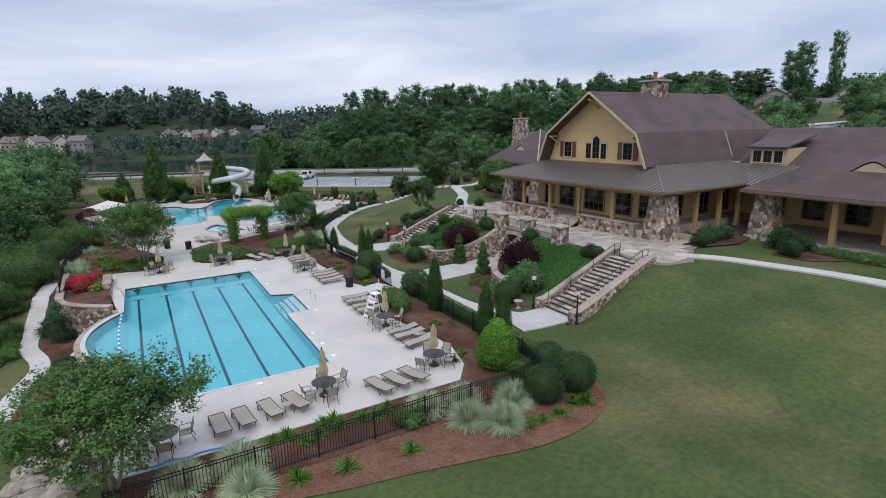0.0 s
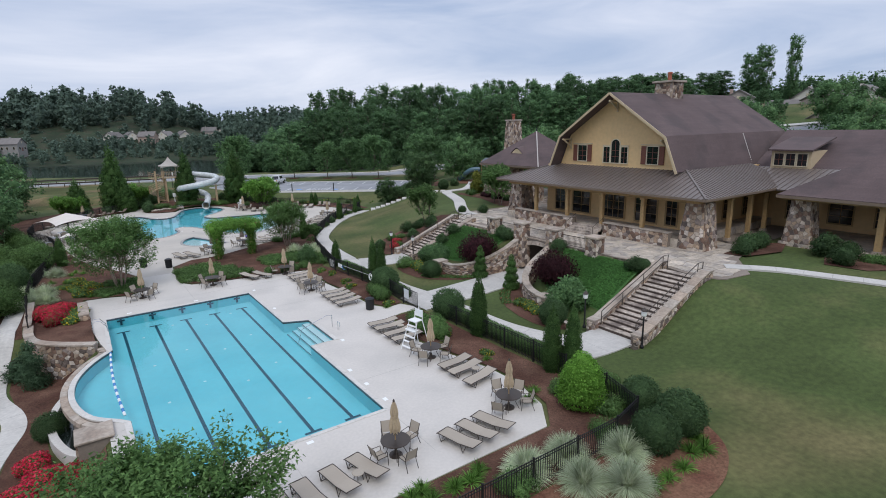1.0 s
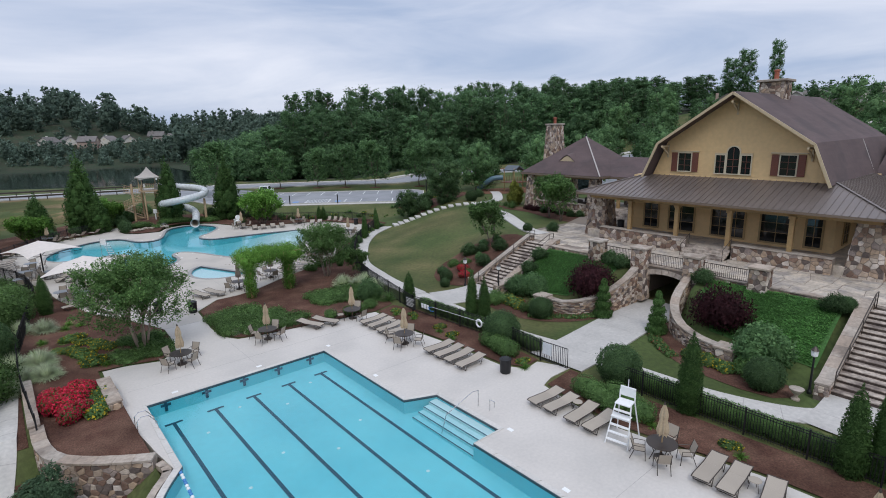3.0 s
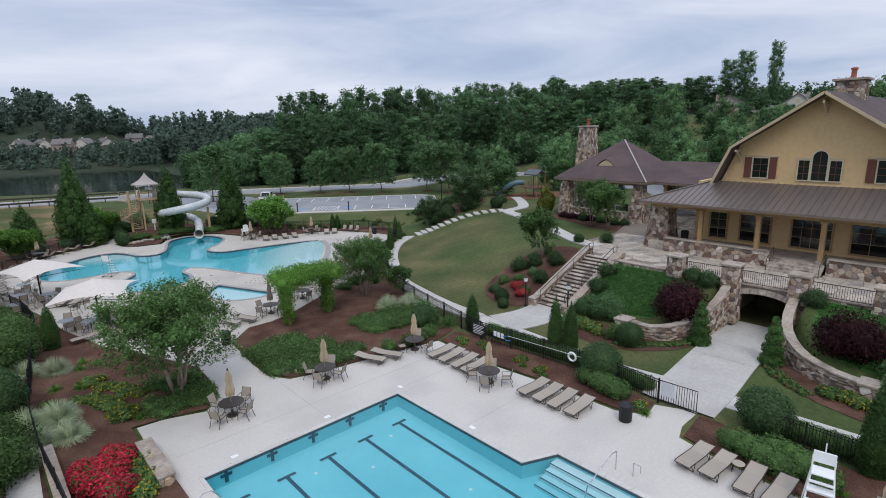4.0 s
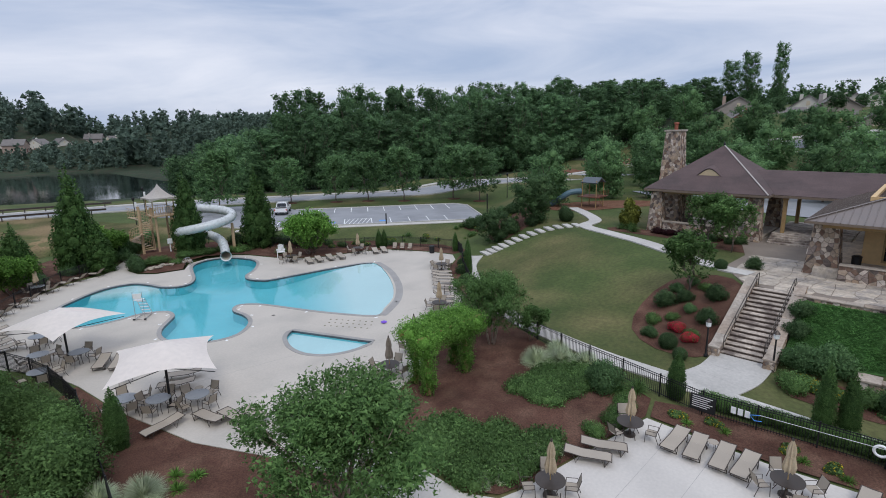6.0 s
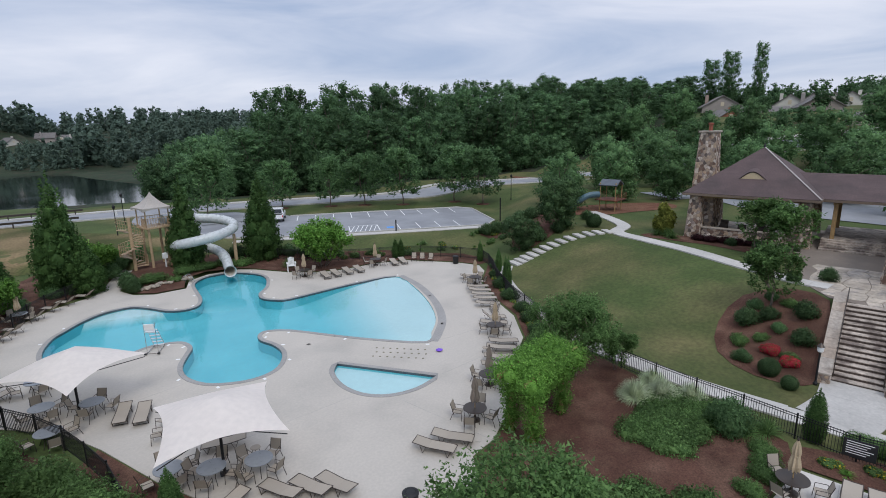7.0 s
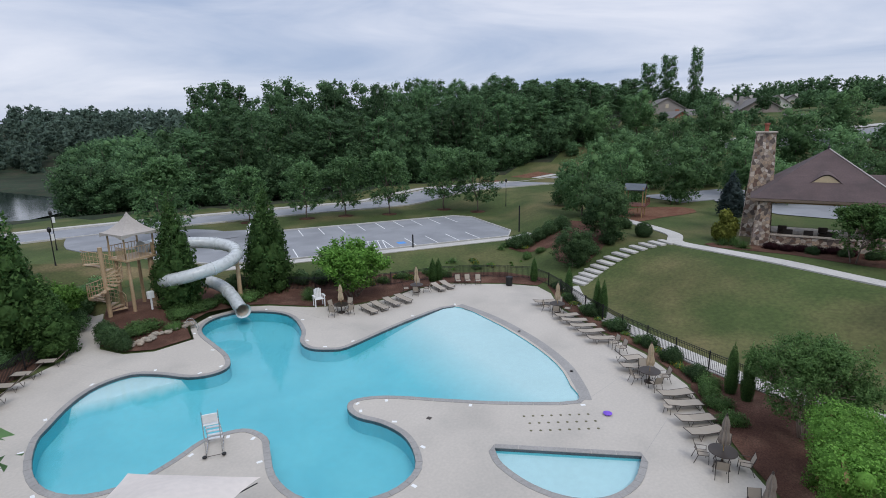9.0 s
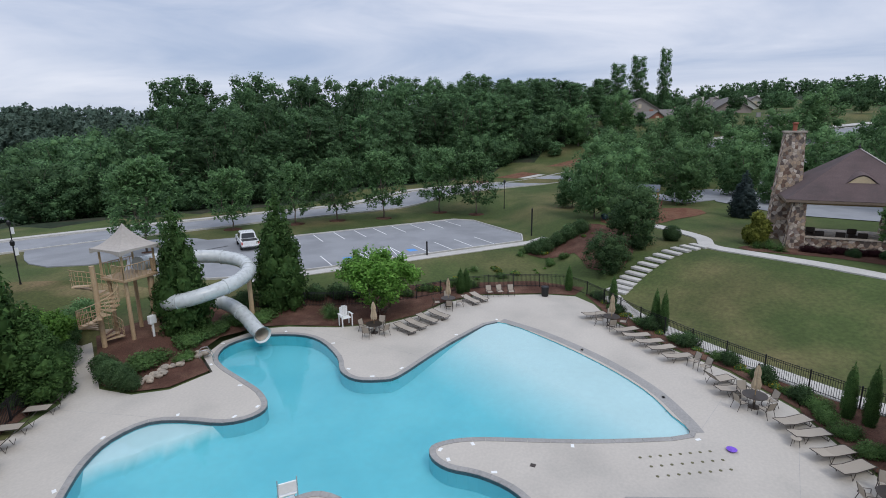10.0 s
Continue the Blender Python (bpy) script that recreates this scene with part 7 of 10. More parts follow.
bed("lagoon_fence_bed", [(20.9, 71.9), (24.4, 74.8), (26.7, 78.1), (30.6, 82.5), (34.0, 84.4), (36.0, 85.6), (36.9, 84.9), (33.2, 82.6), (28.6, 78.6), (25.2, 74.2), (23.0, 70.8)], MULCH, "mulch bed between lagoon deck and fence", n=1)
bed("lagoon_back_bed", [(35.5, 86.4), (35.0, 89.2), (32.5, 94.5), (29.1, 96.5), (25.6, 97.2), (23.2, 98.7), (21.2, 101.6), (19.9, 105.2), (18.7, 106.9), (15.6, 107.6), (13.0, 106.8), (12.2, 105.3), (11.7, 104.35), (9.2, 104.85), (7.95, 106.3), (7.65, 108.6), (9.25, 111.3), (11.7, 115.3), (20, 112.5), (26, 106.5), (34, 99.0), (38.5, 91), (38, 86)], MULCH, "mulch bed behind the lagoon pool", n=1)
bed("left_bed", [(-2.3, 57.4), (-0.9, 57.3), (0.9, 56.7), (1.9, 57.9), (2.2, 60), (2.3, 62.2), (0.9, 66), (-1.1, 70), (-2.6, 76), (-3.3, 81), (-4.6, 80), (-4.9, 70), (-5.7, 63), (-5.5, 55), (-5.3, 50.9), (-2.4, 50.9)], MULCH, "brown mulch bed with flowers beside the decks", n=1)
bed("outer_left_bed", [(-5.9, 51), (-5.9, 63), (-5.1, 70), (-4.8, 80), (-6.4, 87), (-7.9, 91.2), (-7.5, 96.7), (-4.2, 102.1), (-1.1, 105.7), (1.6, 108.1), (5, 109.6), (7.3, 112.7), (9.5, 117.5), (4, 122), (-8, 112), (-14, 95), (-13, 70), (-11, 52), (-9, 51)], MULCH, "brown mulch bed outside the fence", n=1)
bed("lower_left_bed", [(-2.5, 49.7), (-6.6, 49.7), (-6.6, 46.5), (-5.9, 42.8), (-5.7, 40.8), (-6.2, 38.2), (-6.5, 35), (-6.6, 32), (-2.2, 32), (-2.2, 33.2), (-3.5, 33.2), (-4.4, 36.5), (-4.7, 39.4), (-4.4, 42), (-3.2, 45)], MULCH, "red-brown mulch bed below the overflow edge", n=1)
bed("stair_bed", [(26.3, 54.9), (32.6, 55.3), (34.2, 57.5), (33.0, 60.5), (29.5, 61.3), (26.0, 60.5), (24.0, 58.0), (24.2, 55.6)], MULCH, "mulch bed with shrubs beside the stone stairs", n=2)
BANKGREEN = M("bank_green", (0.06, 0.135, 0.04), 0.95, vary=0.25, grain=8, bump=0.03, spec=0.1, coords="World")
bed("lower_bank_bed", [(26.6, 29.6), (31.5, 29.6), (31.5, 37.4), (29.4, 37.3), (27.2, 35.4)], BANKGREEN, "green planted bank above the garden wall", n=1, lift=0.05)
bed("upper_bank_bed", [(26.2, 51.3), (31.5, 51.3), (31.5, 44.0), (29.4, 44.0), (27.0, 46.0)], BANKGREEN, "planted bank beside the bridge wall", n=1, lift=0.05)
bed("wall_foot_bed", [(22.4, 50.0), (24.6, 51.2), (25.4, 49.5), (25.2, 46.5), (25.0, 45.0), (26.3, 43.4), (28.3, 42.7), (26.0, 42.6), (23.8, 43.8), (22.2, 46.2)], MULCH, "mulch and flowers along the curved wall", n=2, lift=0.03)
bed("wall_foot_bed", [(22.6, 30.3), (24.3, 29.6), (25.0, 32.0), (25.2, 34.9), (26.2, 37.0), (27.8, 38.3), (29.2, 38.75), (26.5, 38.7), (24.0, 37.0), (22.6, 33.5)], MULCH, "mulch and flowers along the curved wall", n=2, lift=0.03)
bed("house_bed", [(39.0, 27.9), (44.5, 28.4), (46.5, 26.5), (43.0, 25.4), (39.5, 26.4)], MULCH, "mulch bed by the porch", n=1, lift=0.12)
bed("wing_bed", [(41.5, 22.0), (46, 23.5), (46, -4), (44.2, -4), (44.0, 18), (41.8, 19.5)], MULCH, "mulch bed along the porch wing", n=1, lift=0.05)
bed("pavilion_bed", [(43.8, 56.5), (48.5, 58.0), (48.8, 66), (48.4, 72.5), (46.2, 72.3), (45.8, 66), (43.8, 61)], MULCH, "mulch bed in front of the pavilion", n=2)
bed("lot_side_bed", [(45.5, 93.5), (49.0, 93.0), (53.5, 90.6), (55, 87.5), (52, 84.5), (47, 82.5), (41.5, 83.2), (42, 86.5), (45.5, 88.5)], MULCH, "mulch bed with low plants between pool fence and car park", n=2, lift=0.055)
bed("playground_mulch", [(55, 86), (60, 88), (68, 84), (72, 78), (68, 75.5), (62, 79), (57, 81.5)], STRAW, "wood-chip floor of the playground", n=2, lift=0.05)
single("field", draped([(-60, 121), (3, 123), (12, 118.5), (20, 118), (19, 129), (14, 138), (8, 154), (-60, 166)], 0.03, 3.0), ROUGH_GRASS, "rough brown-green field grass by the lake road", "field", kind="structure")

# ---- standing plants: lap pool side ----
for x, y, s, sz in ((18.2, 32.5, 1.0, 1.05), (18.2, 26.2, 0.95, 0.98), (18.9, 25.4, 0.9, 1.0), (18.3, 54.6, 0.85, 0.68), (19.0, 48.2, 0.8, 0.98), (19.3, 47.3, 0.8, 0.9)):
    plant(CONE, x, y, s, sz)
for x, y, s in ((16.3, 18.7, 0.98), (18.35, 18.8, 1.06), (18.5, 20.9, 0.92), (18.7, 36.5, 1.15), (18.1, 44.5, 1.15), (23.4, 45.6, 0.85), (23.4, 31.0, 0.95), (24.6, 57.4, 0.6), (23.4, 56.2, 0.45)):
    plant(BALL, x, y, s)
plant(BRIGHT, 16.6, 22.8, 1.0)
for x, y, s in ((10.9, 20.6, 1.05), (12.9, 20.4, 1.0), (12.1, 18.85, 1.05), (13.3, 17.8, 1.1), (14.9, 19.1, 1.1), (2.9, 20.9, 1.1), (2.8, 19.0, 1.1), (0.8, 20.6, 1.1)):
    plant(TUFT, x, y, s)
for x, y in ((4.3, 22.0), (5.5, 21.2), (6.1, 21.3), (6.6, 22.0), (7.1, 21.5), (8.2, 21.6), (8.9, 21.5), (9.6, 21.9), (5.0, 21.9), (14.2, 17.3), (15.0, 17.2), (16.0, 17.2), (17.2, 17.6), (17.8, 17.4), (18.3, 18.0), (14.9, 24.6), (15.8, 25.1), (6.4, 18.6), (4.6, 18.9), (9.0, 18.3)):
    plant(LILY, x, y, rng.uniform(0.9, 1.35))
for x in np.arange(3.8, 10.4, 1.1):
    plant(LILY, x, 21.6 + rng.uniform(-0.35, 0.5), rng.uniform(0.9, 1.3))
for x, y in ((15.6, 20.6), (16.6, 23.2), (15.4, 19.9), (16.9, 24.3), (10.0, 20.2), (17.2, 21.6)):
    plant(MOUND, x, y, rng.uniform(0.75, 1.0))
for x, y, t in ((17.0, 43.7, 80), (16.0, 36.0, 75), (16.4, 34.6, 70)):
    plant(HEDGE, x, y, 1.1, turn=t)
for x, y in ((15.9, 46.8), (16.2, 48.4), (16.4, 51.6), (16.0, 53.2), (15.8, 33.0), (16.3, 29.4), (16.2, 40.9)):
    plant(LILY, x, y, 0.8)
    plant(YELLOW, x + 0.5, y + 0.6, 0.6)
for k in range(10):
    plant(HEDGE, 18.9, 23.5 + 1.4 * k, 0.75, 1.1, turn=90)
for k in range(8):
    plant(HEDGE, 18.75 - 0.05 * abs(k - 3), 42.6 + 1.42 * k, 0.68, 1.0, turn=90, label="narrow dark hedge between fence and walk")
# bank by the tunnel
for x, y, s in ((27.9, 44.5, 1.15), (27.9, 35.2, 1.15)):
    plant(BURG, x, y, s * 1.15, s * 1.6)
for x, y, s in ((26.2, 48.8, 1.0), (26.2, 32.2, 1.2), (26.2, 50.3, 0.8)):
    plant(BROADL, x, y, s)
for x, y in ((26.5, 42.5), (26.4, 38.4)):
    plant(TOPIARY, x, y, 0.82, 1.12, z=0.0)
for x, y in ((31.0, 43.9), (30.8, 30.0), (31.2, 45.0), (31.0, 37.6), (28.4, 51.0), (30.0, 51.2)):
    plant(DARKSH, x, y, 0.7)
for x, y in ((24.2, 48.9), (24.6, 49.6), (24.1, 33.4), (24.4, 34.2), (23.9, 48.2), (24.5, 35.0)):
    plant(YELLOW, x, y, 1.0)
for x, y, t in ((24.4, 44.6, -55), (25.6, 43.4, -30), (24.2, 36.6, 55), (25.6, 38.1, 30), (23.3, 45.6, -60), (24.9, 37.4, 45)):
    plant(RUST_BED, x, y, 1.0, turn=t)
for x, y in ((24.2, 31.8), (24.0, 46.6), (23.4, 50.2)):
    plant(MOUND, x, y, 1.1)
# stair bed
for k, (x, y, s) in enumerate(((30.6, 56.4, 0.75), (31.6, 57.4, 0.65), (29.0, 57.6, 0.6), (29.6, 59.6, 0.8), (27.4, 59.6, 0.75), (31.4, 59.4, 0.65), (28.2, 56.2, 0.7), (26.6, 56.6, 0.6), (25.6, 59.0, 0.7), (30.2, 58.4, 0.6), (28.0, 58.4, 0.6), (32.4, 58.6, 0.6))):
    plant((DARKSH, MOUND, BROADL)[k % 3], x, y, s * (0.62 if k % 3 == 2 else 1))
for x, y in ((26.9, 57.7), (26.1, 56.6)):
    plant(RED, x, y, 0.6)
plant(SAPLING, 31.4, 58.6, 1.05)
plant(SAPLING, 43.2, 59.0, 1.15)
plant(SAPLING, 44.6, 61.5, 1.2)
# arbor bed
for x in np.arange(5.9, 13.6, 1.05):
    for y in np.arange(57.4, 62.5, 1.05):
        if x + 0.55 * (y - 57.4) < 10.6 and x > 5.5 + max(0, 58.2 - y):
            plant(COVER, x + rng.uniform(-0.2, 0.2), y + rng.uniform(-0.2, 0.2), 1.0, 1.15)
for x in np.arange(13.6, 18.2, 1.1):
    for y in np.arange(59.4, 61.6, 1.0):
        plant(COVER, x + rng.uniform(-0.2, 0.2), y + rng.uniform(-0.2, 0.2), 1.0, 1.0)
for k in range(11):
    t = k / 10
    plant(TUFT, 5.7 + 3.9 * t + rng.uniform(-0.15, 0.15), 57.5 - 0.75 * t + rng.uniform(-0.1, 0.25) + 0.4 * (k % 2), rng.uniform(0.34, 0.46), label="small silver-leaved plant at the bed edge")
for x, y, s in ((17.0, 62.6, 1.05), (18.0, 61.5, 1.05), (18.8, 60.2, 0.9), (19.2, 62.4, 0.9)):
    plant(TUFT, x, y, s)
for x, y, s in ((16.8, 57.2, 0.95), (17.6, 56.4, 0.95), (16.0, 56.4, 0.7), (17.8, 58.2, 0.8)):
    plant(BIGGRASS, x, y, s)
plant(BROADL, 16.6, 57.9, 0.75, 1.0)
plant(SAPLING, 19.8, 64.8, 0.6)
for x, y in ((13.6, 55.9), (14.6, 56.0), (15.6, 56.2), (12.2, 56.2)):
    plant(MOUND, x, y, 0.7)
plant(MYRTLE, 17.6, 66.6, 0.86, 0.96)
plant(MYRTLE, 0.5, 59.6, 1.1, 1.17)
plant(MYRTLE, -1.5, 22.0, 0.98, 0.95)
# left beds
for x, y, s in ((-4.0, 67.4, 0.95), (-5.4, 68.4, 0.9), (-6.0, 60.8, 1.0), (-4.7, 60.6, 1.0), (-5.7, 58.4, 0.95), (-4.6, 58.2, 0.9), (-6.4, 57.0, 0.9)):
    plant(TUFT, x, y, s)
for k in range(26):
    t = k / 12
    x, y = (-2.9 + 2.0 * t, 65.2 - 4.9 * t) if k < 13 else (-3.4 + 1.2 * (t - 1), 62.6 - 3.8 * (t - 1))
    plant(YELLOW if k % 3 else LILY, x + rng.uniform(-0.4, 0.4), y + rng.uniform(-0.4, 0.4), rng.uniform(0.6, 0.95), label="yellow daylilies in a loose drift" if k % 3 == 0 else "")
for x, y in ((-2.6, 67.9), (-2.0, 67.2), (-2.9, 66.9), (-3.3, 63.9), (-1.7, 58.1), (-4.4, 64.6), (-4.9, 62.7)):
    plant(LILY, x, y, 1.0)
for x, y, s in ((0.2, 58.3, 1.0), (1.2, 57.9, 0.8), (1.3, 59.0, 0.9), (0.9, 60.2, 1.0), (1.4, 61.2, 0.8), (-0.6, 58.0, 0.8), (0.1, 61.2, 0.9), (-0.9, 59.2, 0.7)):
    plant(COVER, x, y, s)
for x, y, s in ((-4.2, 52.8, 1.0), (-3.8, 53.6, 0.95), (-4.6, 53.8, 0.95), (-4.0, 51.9, 0.85), (-3.5, 54.6, 0.8), (-5.0, 36.2, 0.8), (-4.6, 34.4, 0.9), (-5.4, 33.6, 0.9), (-4.2, 33.0, 0.8), (-3.2, 33.4, 0.7)):
    plant(RED, x, y, s)
for x, y in ((-3.1, 52.6), (-2.9, 53.4), (-3.0, 51.8)):
    plant(YELLOW, x, y, 1.15)
for x, y, s in ((-6.9, 62.6, 1.25), (-6.3, 70.0, 1.5), (-5.4, 73.4, 1.3), (-7.6, 67.0, 1.2), (-6.2, 78.0, 1.2), (-5.6, 76.0, 1.1), (-7.2, 82.0, 1.2), (-8.6, 74.0, 1.4), (-8.2, 88.0, 1.2), (-9.4, 58, 1.2)):
    if s == 1.25:
        plant(BALL, x, y, 1.3, 1.5, label="large egg-shaped clipped dark green shrub")
    else:
        plant(ABELIA, x, y, s * 1.05)
plant(CONE, -3.6, 72.1, 0.9, 0.8)
plant(JUNIPER, -5.3, 46.4, 1.0, 0.95)
plant(JUNIPER, -5.9, 48.6, 1.5, 0.4, label="low spreading blue-green juniper below the stone wall")
plant(BALL, -4.4, 39.0, 0.8)
for x, y in ((-8.2, 50.6), (-8.7, 49.2), (-8.5, 47.8), (-9.3, 47.0), (-8.4, 46.2), (-9.4, 50.4), (-8.0, 52.2), (-8.2, 44.6), (-8.9, 43.6), (-9.4, 45.6), (-9.4, 48.6)):
    plant(MOUND, x, y, 0.9)
for x, y, s in ((-7.9, 56.0, 1.5), (-9.6, 53.5, 1.4), (-8.4, 60.0, 1.5), (-10.5, 62.0, 1.7), (-10.8, 49.5, 1.4), (-12, 56, 1.7), (-8.4, 54.2, 1.2), (-9.2, 51.0, 1.2), (-7.3, 58.4, 1.2), (-9.8, 46.8, 1.3), (-11.6, 52.6, 1.5), (-11.5, 44.2, 1.5), (-9.4, 56.4, 1.3), (-7.2, 65.2, 1.1), (-9.0, 64.6, 1.4), (-10.2, 59.4, 1.4)):
    plant(ABELIA, x, y, s)
for x, y, s in ((-12.5, 76.0, 0.8), (-11.0, 86.0, 0.85), (-14.0, 66.0, 0.8), (-16.0, 96.0, 1.0), (-11.5, 98.0, 0.9), (-19.0, 80.0, 1.05), (-18.0, 110.0, 1.0), (-24, 95, 1.1), (-10, 112, 0.8), (-14, 126, 1.0), (-26, 118, 1.1), (-20, 60, 0.9)):
    plant(FULLTREE, x, y, s)
for x, y, s, sz in ((4.2, 112.4, 1.15, 1.4), (5.6, 110.4, 0.75, 0.7), (14.9, 110.1, 0.92, 1.18), (22.8, 108.2, 1.05, 1.22), (-1.2, 112.4, 0.9, 0.75)):
    plant(CONIFER, x, y, s, sz)
for x, y, s in ((8.4, 113.8, 0.9), (6.4, 113.0, 0.8), (3.0, 111.6, 0.8), (10.4, 117.0, 1.1), (12.6, 118.0, 1.1), (-0.4, 109.0, 0.8), (9.4, 119.0, 1.2)):
    plant(BROADL, x, y, s)
# beds round the lagoon
for x, y, s, sz in ((10.4, 108.2, 1.6, 0.95), (15.4, 108.4, 1.5, 0.9), (13.6, 108.5, 1.5, 0.9), (19.8, 108.0, 1.6, 0.95), (18.4, 108.8, 1.4, 0.9), (12.0, 106.9, 0.8, 0.6), (16.6, 108.9, 1.1, 0.7)):
    plant(MOUND, x, y, s, sz)
for x, y, s in ((8.3, 107.6, 0.8), (8.4, 108.9, 0.8), (8.7, 110.0, 0.75), (8.2, 106.7, 0.6), (27.6, 104.0, 0.9), (25.2, 106.6, 0.9), (26.4, 105.2, 0.9), (20.8, 110.4, 1.0), (24.0, 107.8, 0.9)):
    plant(DARKSH, x, y, s)
plant(BUSH, 25.0, 100.0, 1.12, 1.12, label="large bright green leafy bush beside the lagoon deck")
plant(BUSH, 7.6, 114.4, 0.8)
plant(BUSH, 6.0, 116.2, 0.9)
plant(BUSH, -2.5, 107.5, 0.8)
plant(BIGGRASS, 22.6, 102.8, 1.1)
plant(BIGGRASS, 23.4, 104.0, 1.0)
for x, y, s, sz in ((32.3, 96.0, 0.72, 0.6), (32.9, 95.7, 0.72, 0.58), (36.8, 87.2, 0.62, 0.62), (34.2, 83.0, 0.62, 0.66), (29.6, 78.9, 0.6, 0.8), (30.1, 79.5, 0.6, 0.78), (20.4, 69.0, 0.6, 0.84), (20.9, 69.8, 0.6, 0.78)):
    plant(CONE, x, y, s, sz)
for k in range(26):
    t = k / 25
    x, y = np.interp(t, (0, 0.3, 0.55, 0.8, 1), (21.6, 24.9, 28.0, 32.0, 35.6)), np.interp(t, (0, 0.3, 0.55, 0.8, 1), (71.7, 74.6, 78.4, 82.4, 84.8))
    plant((DARKSH, MOUND, LILY, YELLOW)[k % 4], x + 0.35, y - 0.1, rng.uniform(0.5, 0.75))
for x, y in ((18.9, 70.3), (20.2, 70.9), (17.4, 69.6), (21.4, 71.0)):
    plant(MOUND, x, y, 0.8)
for k in range(16):
    x, y = 27.0 + 0.75 * k * 0.79 + rng.uniform(-1, 1), 103.5 - 0.75 * k * 0.62 + rng.uniform(-1.2, 0.4)
    plant((LILY, YELLOW, MOUND)[k % 3], x, y, 0.8)
for x, y, s in ((49.6, 89.9, 0.95), (48.6, 90.9, 0.9), (47.4, 92.2, 0.95), (50.6, 88.8, 0.9), (46.4, 93.0, 0.85), (43.2, 83.6, 0.9), (44.4, 84.6, 0.9), (41.6, 84.2, 0.8), (52.8, 81.9, 0.7), (45.6, 82.2, 0.8)):
    plant(DARKSH, x, y, s * 1.15)
plant(BALL, 48.6, 79.2, 0.9)
plant(DARKTREE, 46.6, 82.8, 0.95)
plant(DARKTREE, 40.8, 84.6, 0.6)
# pavilion and clubhouse planting
plant(YELLOWSH, 49.6, 71.6, 1.15, 1.3)
for x, y, s in ((48.0, 70.6, 1.1), (47.0, 69.8, 1.0), (47.8, 71.6, 0.9)):
    plant(BIGGRASS, x, y, s)
for x, y in ((47.7, 67.4), (47.5, 66.2), (47.8, 65.0), (47.5, 63.8), (47.8, 62.6), (47.6, 61.4)):
    plant(BURG, x, y, 0.55, label="low burgundy-leaved shrub in front of the pavilion")
for x, y in ((46.8, 64.2), (46.9, 61.8), (46.6, 60.0), (47.2, 59.2)):
    plant(DARKSH, x, y, 0.55)
for x, y, s in ((41.0, 27.3, 0.85), (42.4, 27.5, 0.85), (43.8, 27.4, 0.8), (40.0, 27.0, 0.7), (44.6, 23.0, 1.1), (42.4, 21.2, 0.8), (37.8, 55.8, 0.65), (44.9, 21.6, 0.8)):
    plant(DARKSH, x, y, s, z=3.0)
for k in range(14):
    plant(COVER, 45.0, 20.0 - 1.2 * k, 0.9, 1.2)
for x, y in ((31.0, 28.9 + 0.6), (36.2, 57.8)):
    plant(BALL, x, y, 0.5)
plant(BLUE, 66.5, 71.5, 1.0)
# street trees between car park and road
for i, (x, y) in enumerate(((28.9, 132.9), (43.1, 134.6), (49.5, 129.0), (54.0, 125.0), (58.2, 119.5), (66.0, 113.8), (66.2, 107.6))):
    p = STREET[i % 2]
    plant(p, x, y, (1.1, 0.95, 0.9, 1.05, 1.05, 1.15, 1.0)[i])
    single("mulch_ring", turned([(1.25, -0.1), (1.2, 0.06), (0.3, 0.14)], 14, (x, y, ground_z(x, y))), MULCH, "round mulch ring under a street tree", "mulch ring", group="mulch rings", kind="structure")
for x, y, s in ((58.6, 88.6, 0.72), (71.4, 86.0, 0.75), (76.8, 78.5, 0.8), (84, 92, 0.85), (92, 86, 0.9), (66.8, 93.0, 0.5), (98, 78, 0.9), (88, 70, 0.8), (104, 92, 0.9), (112, 84, 1.0), (108, 70, 0.9), (84, 58, 0.8), (94, 50, 0.9), (104, 56, 0.9), (80, 66, 0.6), (116, 62, 1.0), (124, 78, 1.0), (76, 50, 0.8), (100, 40, 0.9), (116, 44, 1.0), (90, 28, 0.9), (106, 24, 1.0), (86, 10, 0.9), (100, 6, 1.0), (78, 30, 0.7), (122, 10, 1.0), (92, -10, 1.0), (112, 34, 0.7), (106, 46, 0.65), (118, 26, 0.7), (124, 44, 0.7), (128, 66, 0.6), (128, 30, 1.0), (132, 54, 1.0), (136, 96, 1.0), (128, 104, 0.9)):
    plant(FULLTREE, x, y, s, label="rounded green shade tree on the lawn" if s < 0.6 else "")
hill_r = random.Random(77)
placed = []
while len(placed) < 62:
    x, y = hill_r.uniform(118, 222), hill_r.uniform(20, 112)
    if off_road(x, y, 8) and all(math.hypot(x - hx, y - hy) > 9 for hx, hy in HILL_HOMES) and all(math.hypot(x - a, y - b) > 5 for a, b in placed):
        placed.append((x, y))
        plant(HILLTREE, x, y, hill_r.uniform(0.38, 0.62))
for k in range(46):
    x, y = hill_r.uniform(36, 54), hill_r.uniform(86, 98)
    if inside(x, y, [(35, 98.5), (44, 96.3), (52, 93.8), (54, 91), (51.6, 87.3), (47, 86), (44.4, 88.8), (39, 93)]):
        plant((LILY, YELLOW, MOUND, BIGGRASS)[k % 4], x, y, hill_r.uniform(0.5, 0.75))
urn = thing("garden_urn", "small pale stone garden urn beside the stairs", "urn", pose(23.3, 29.5, ground_z(23.3, 29.5)))
part("bowl", turned([(0.16, 0.34), (0.3, 0.52), (0.34, 0.6), (0.28, 0.62)], 14), CAPSTONE, urn)
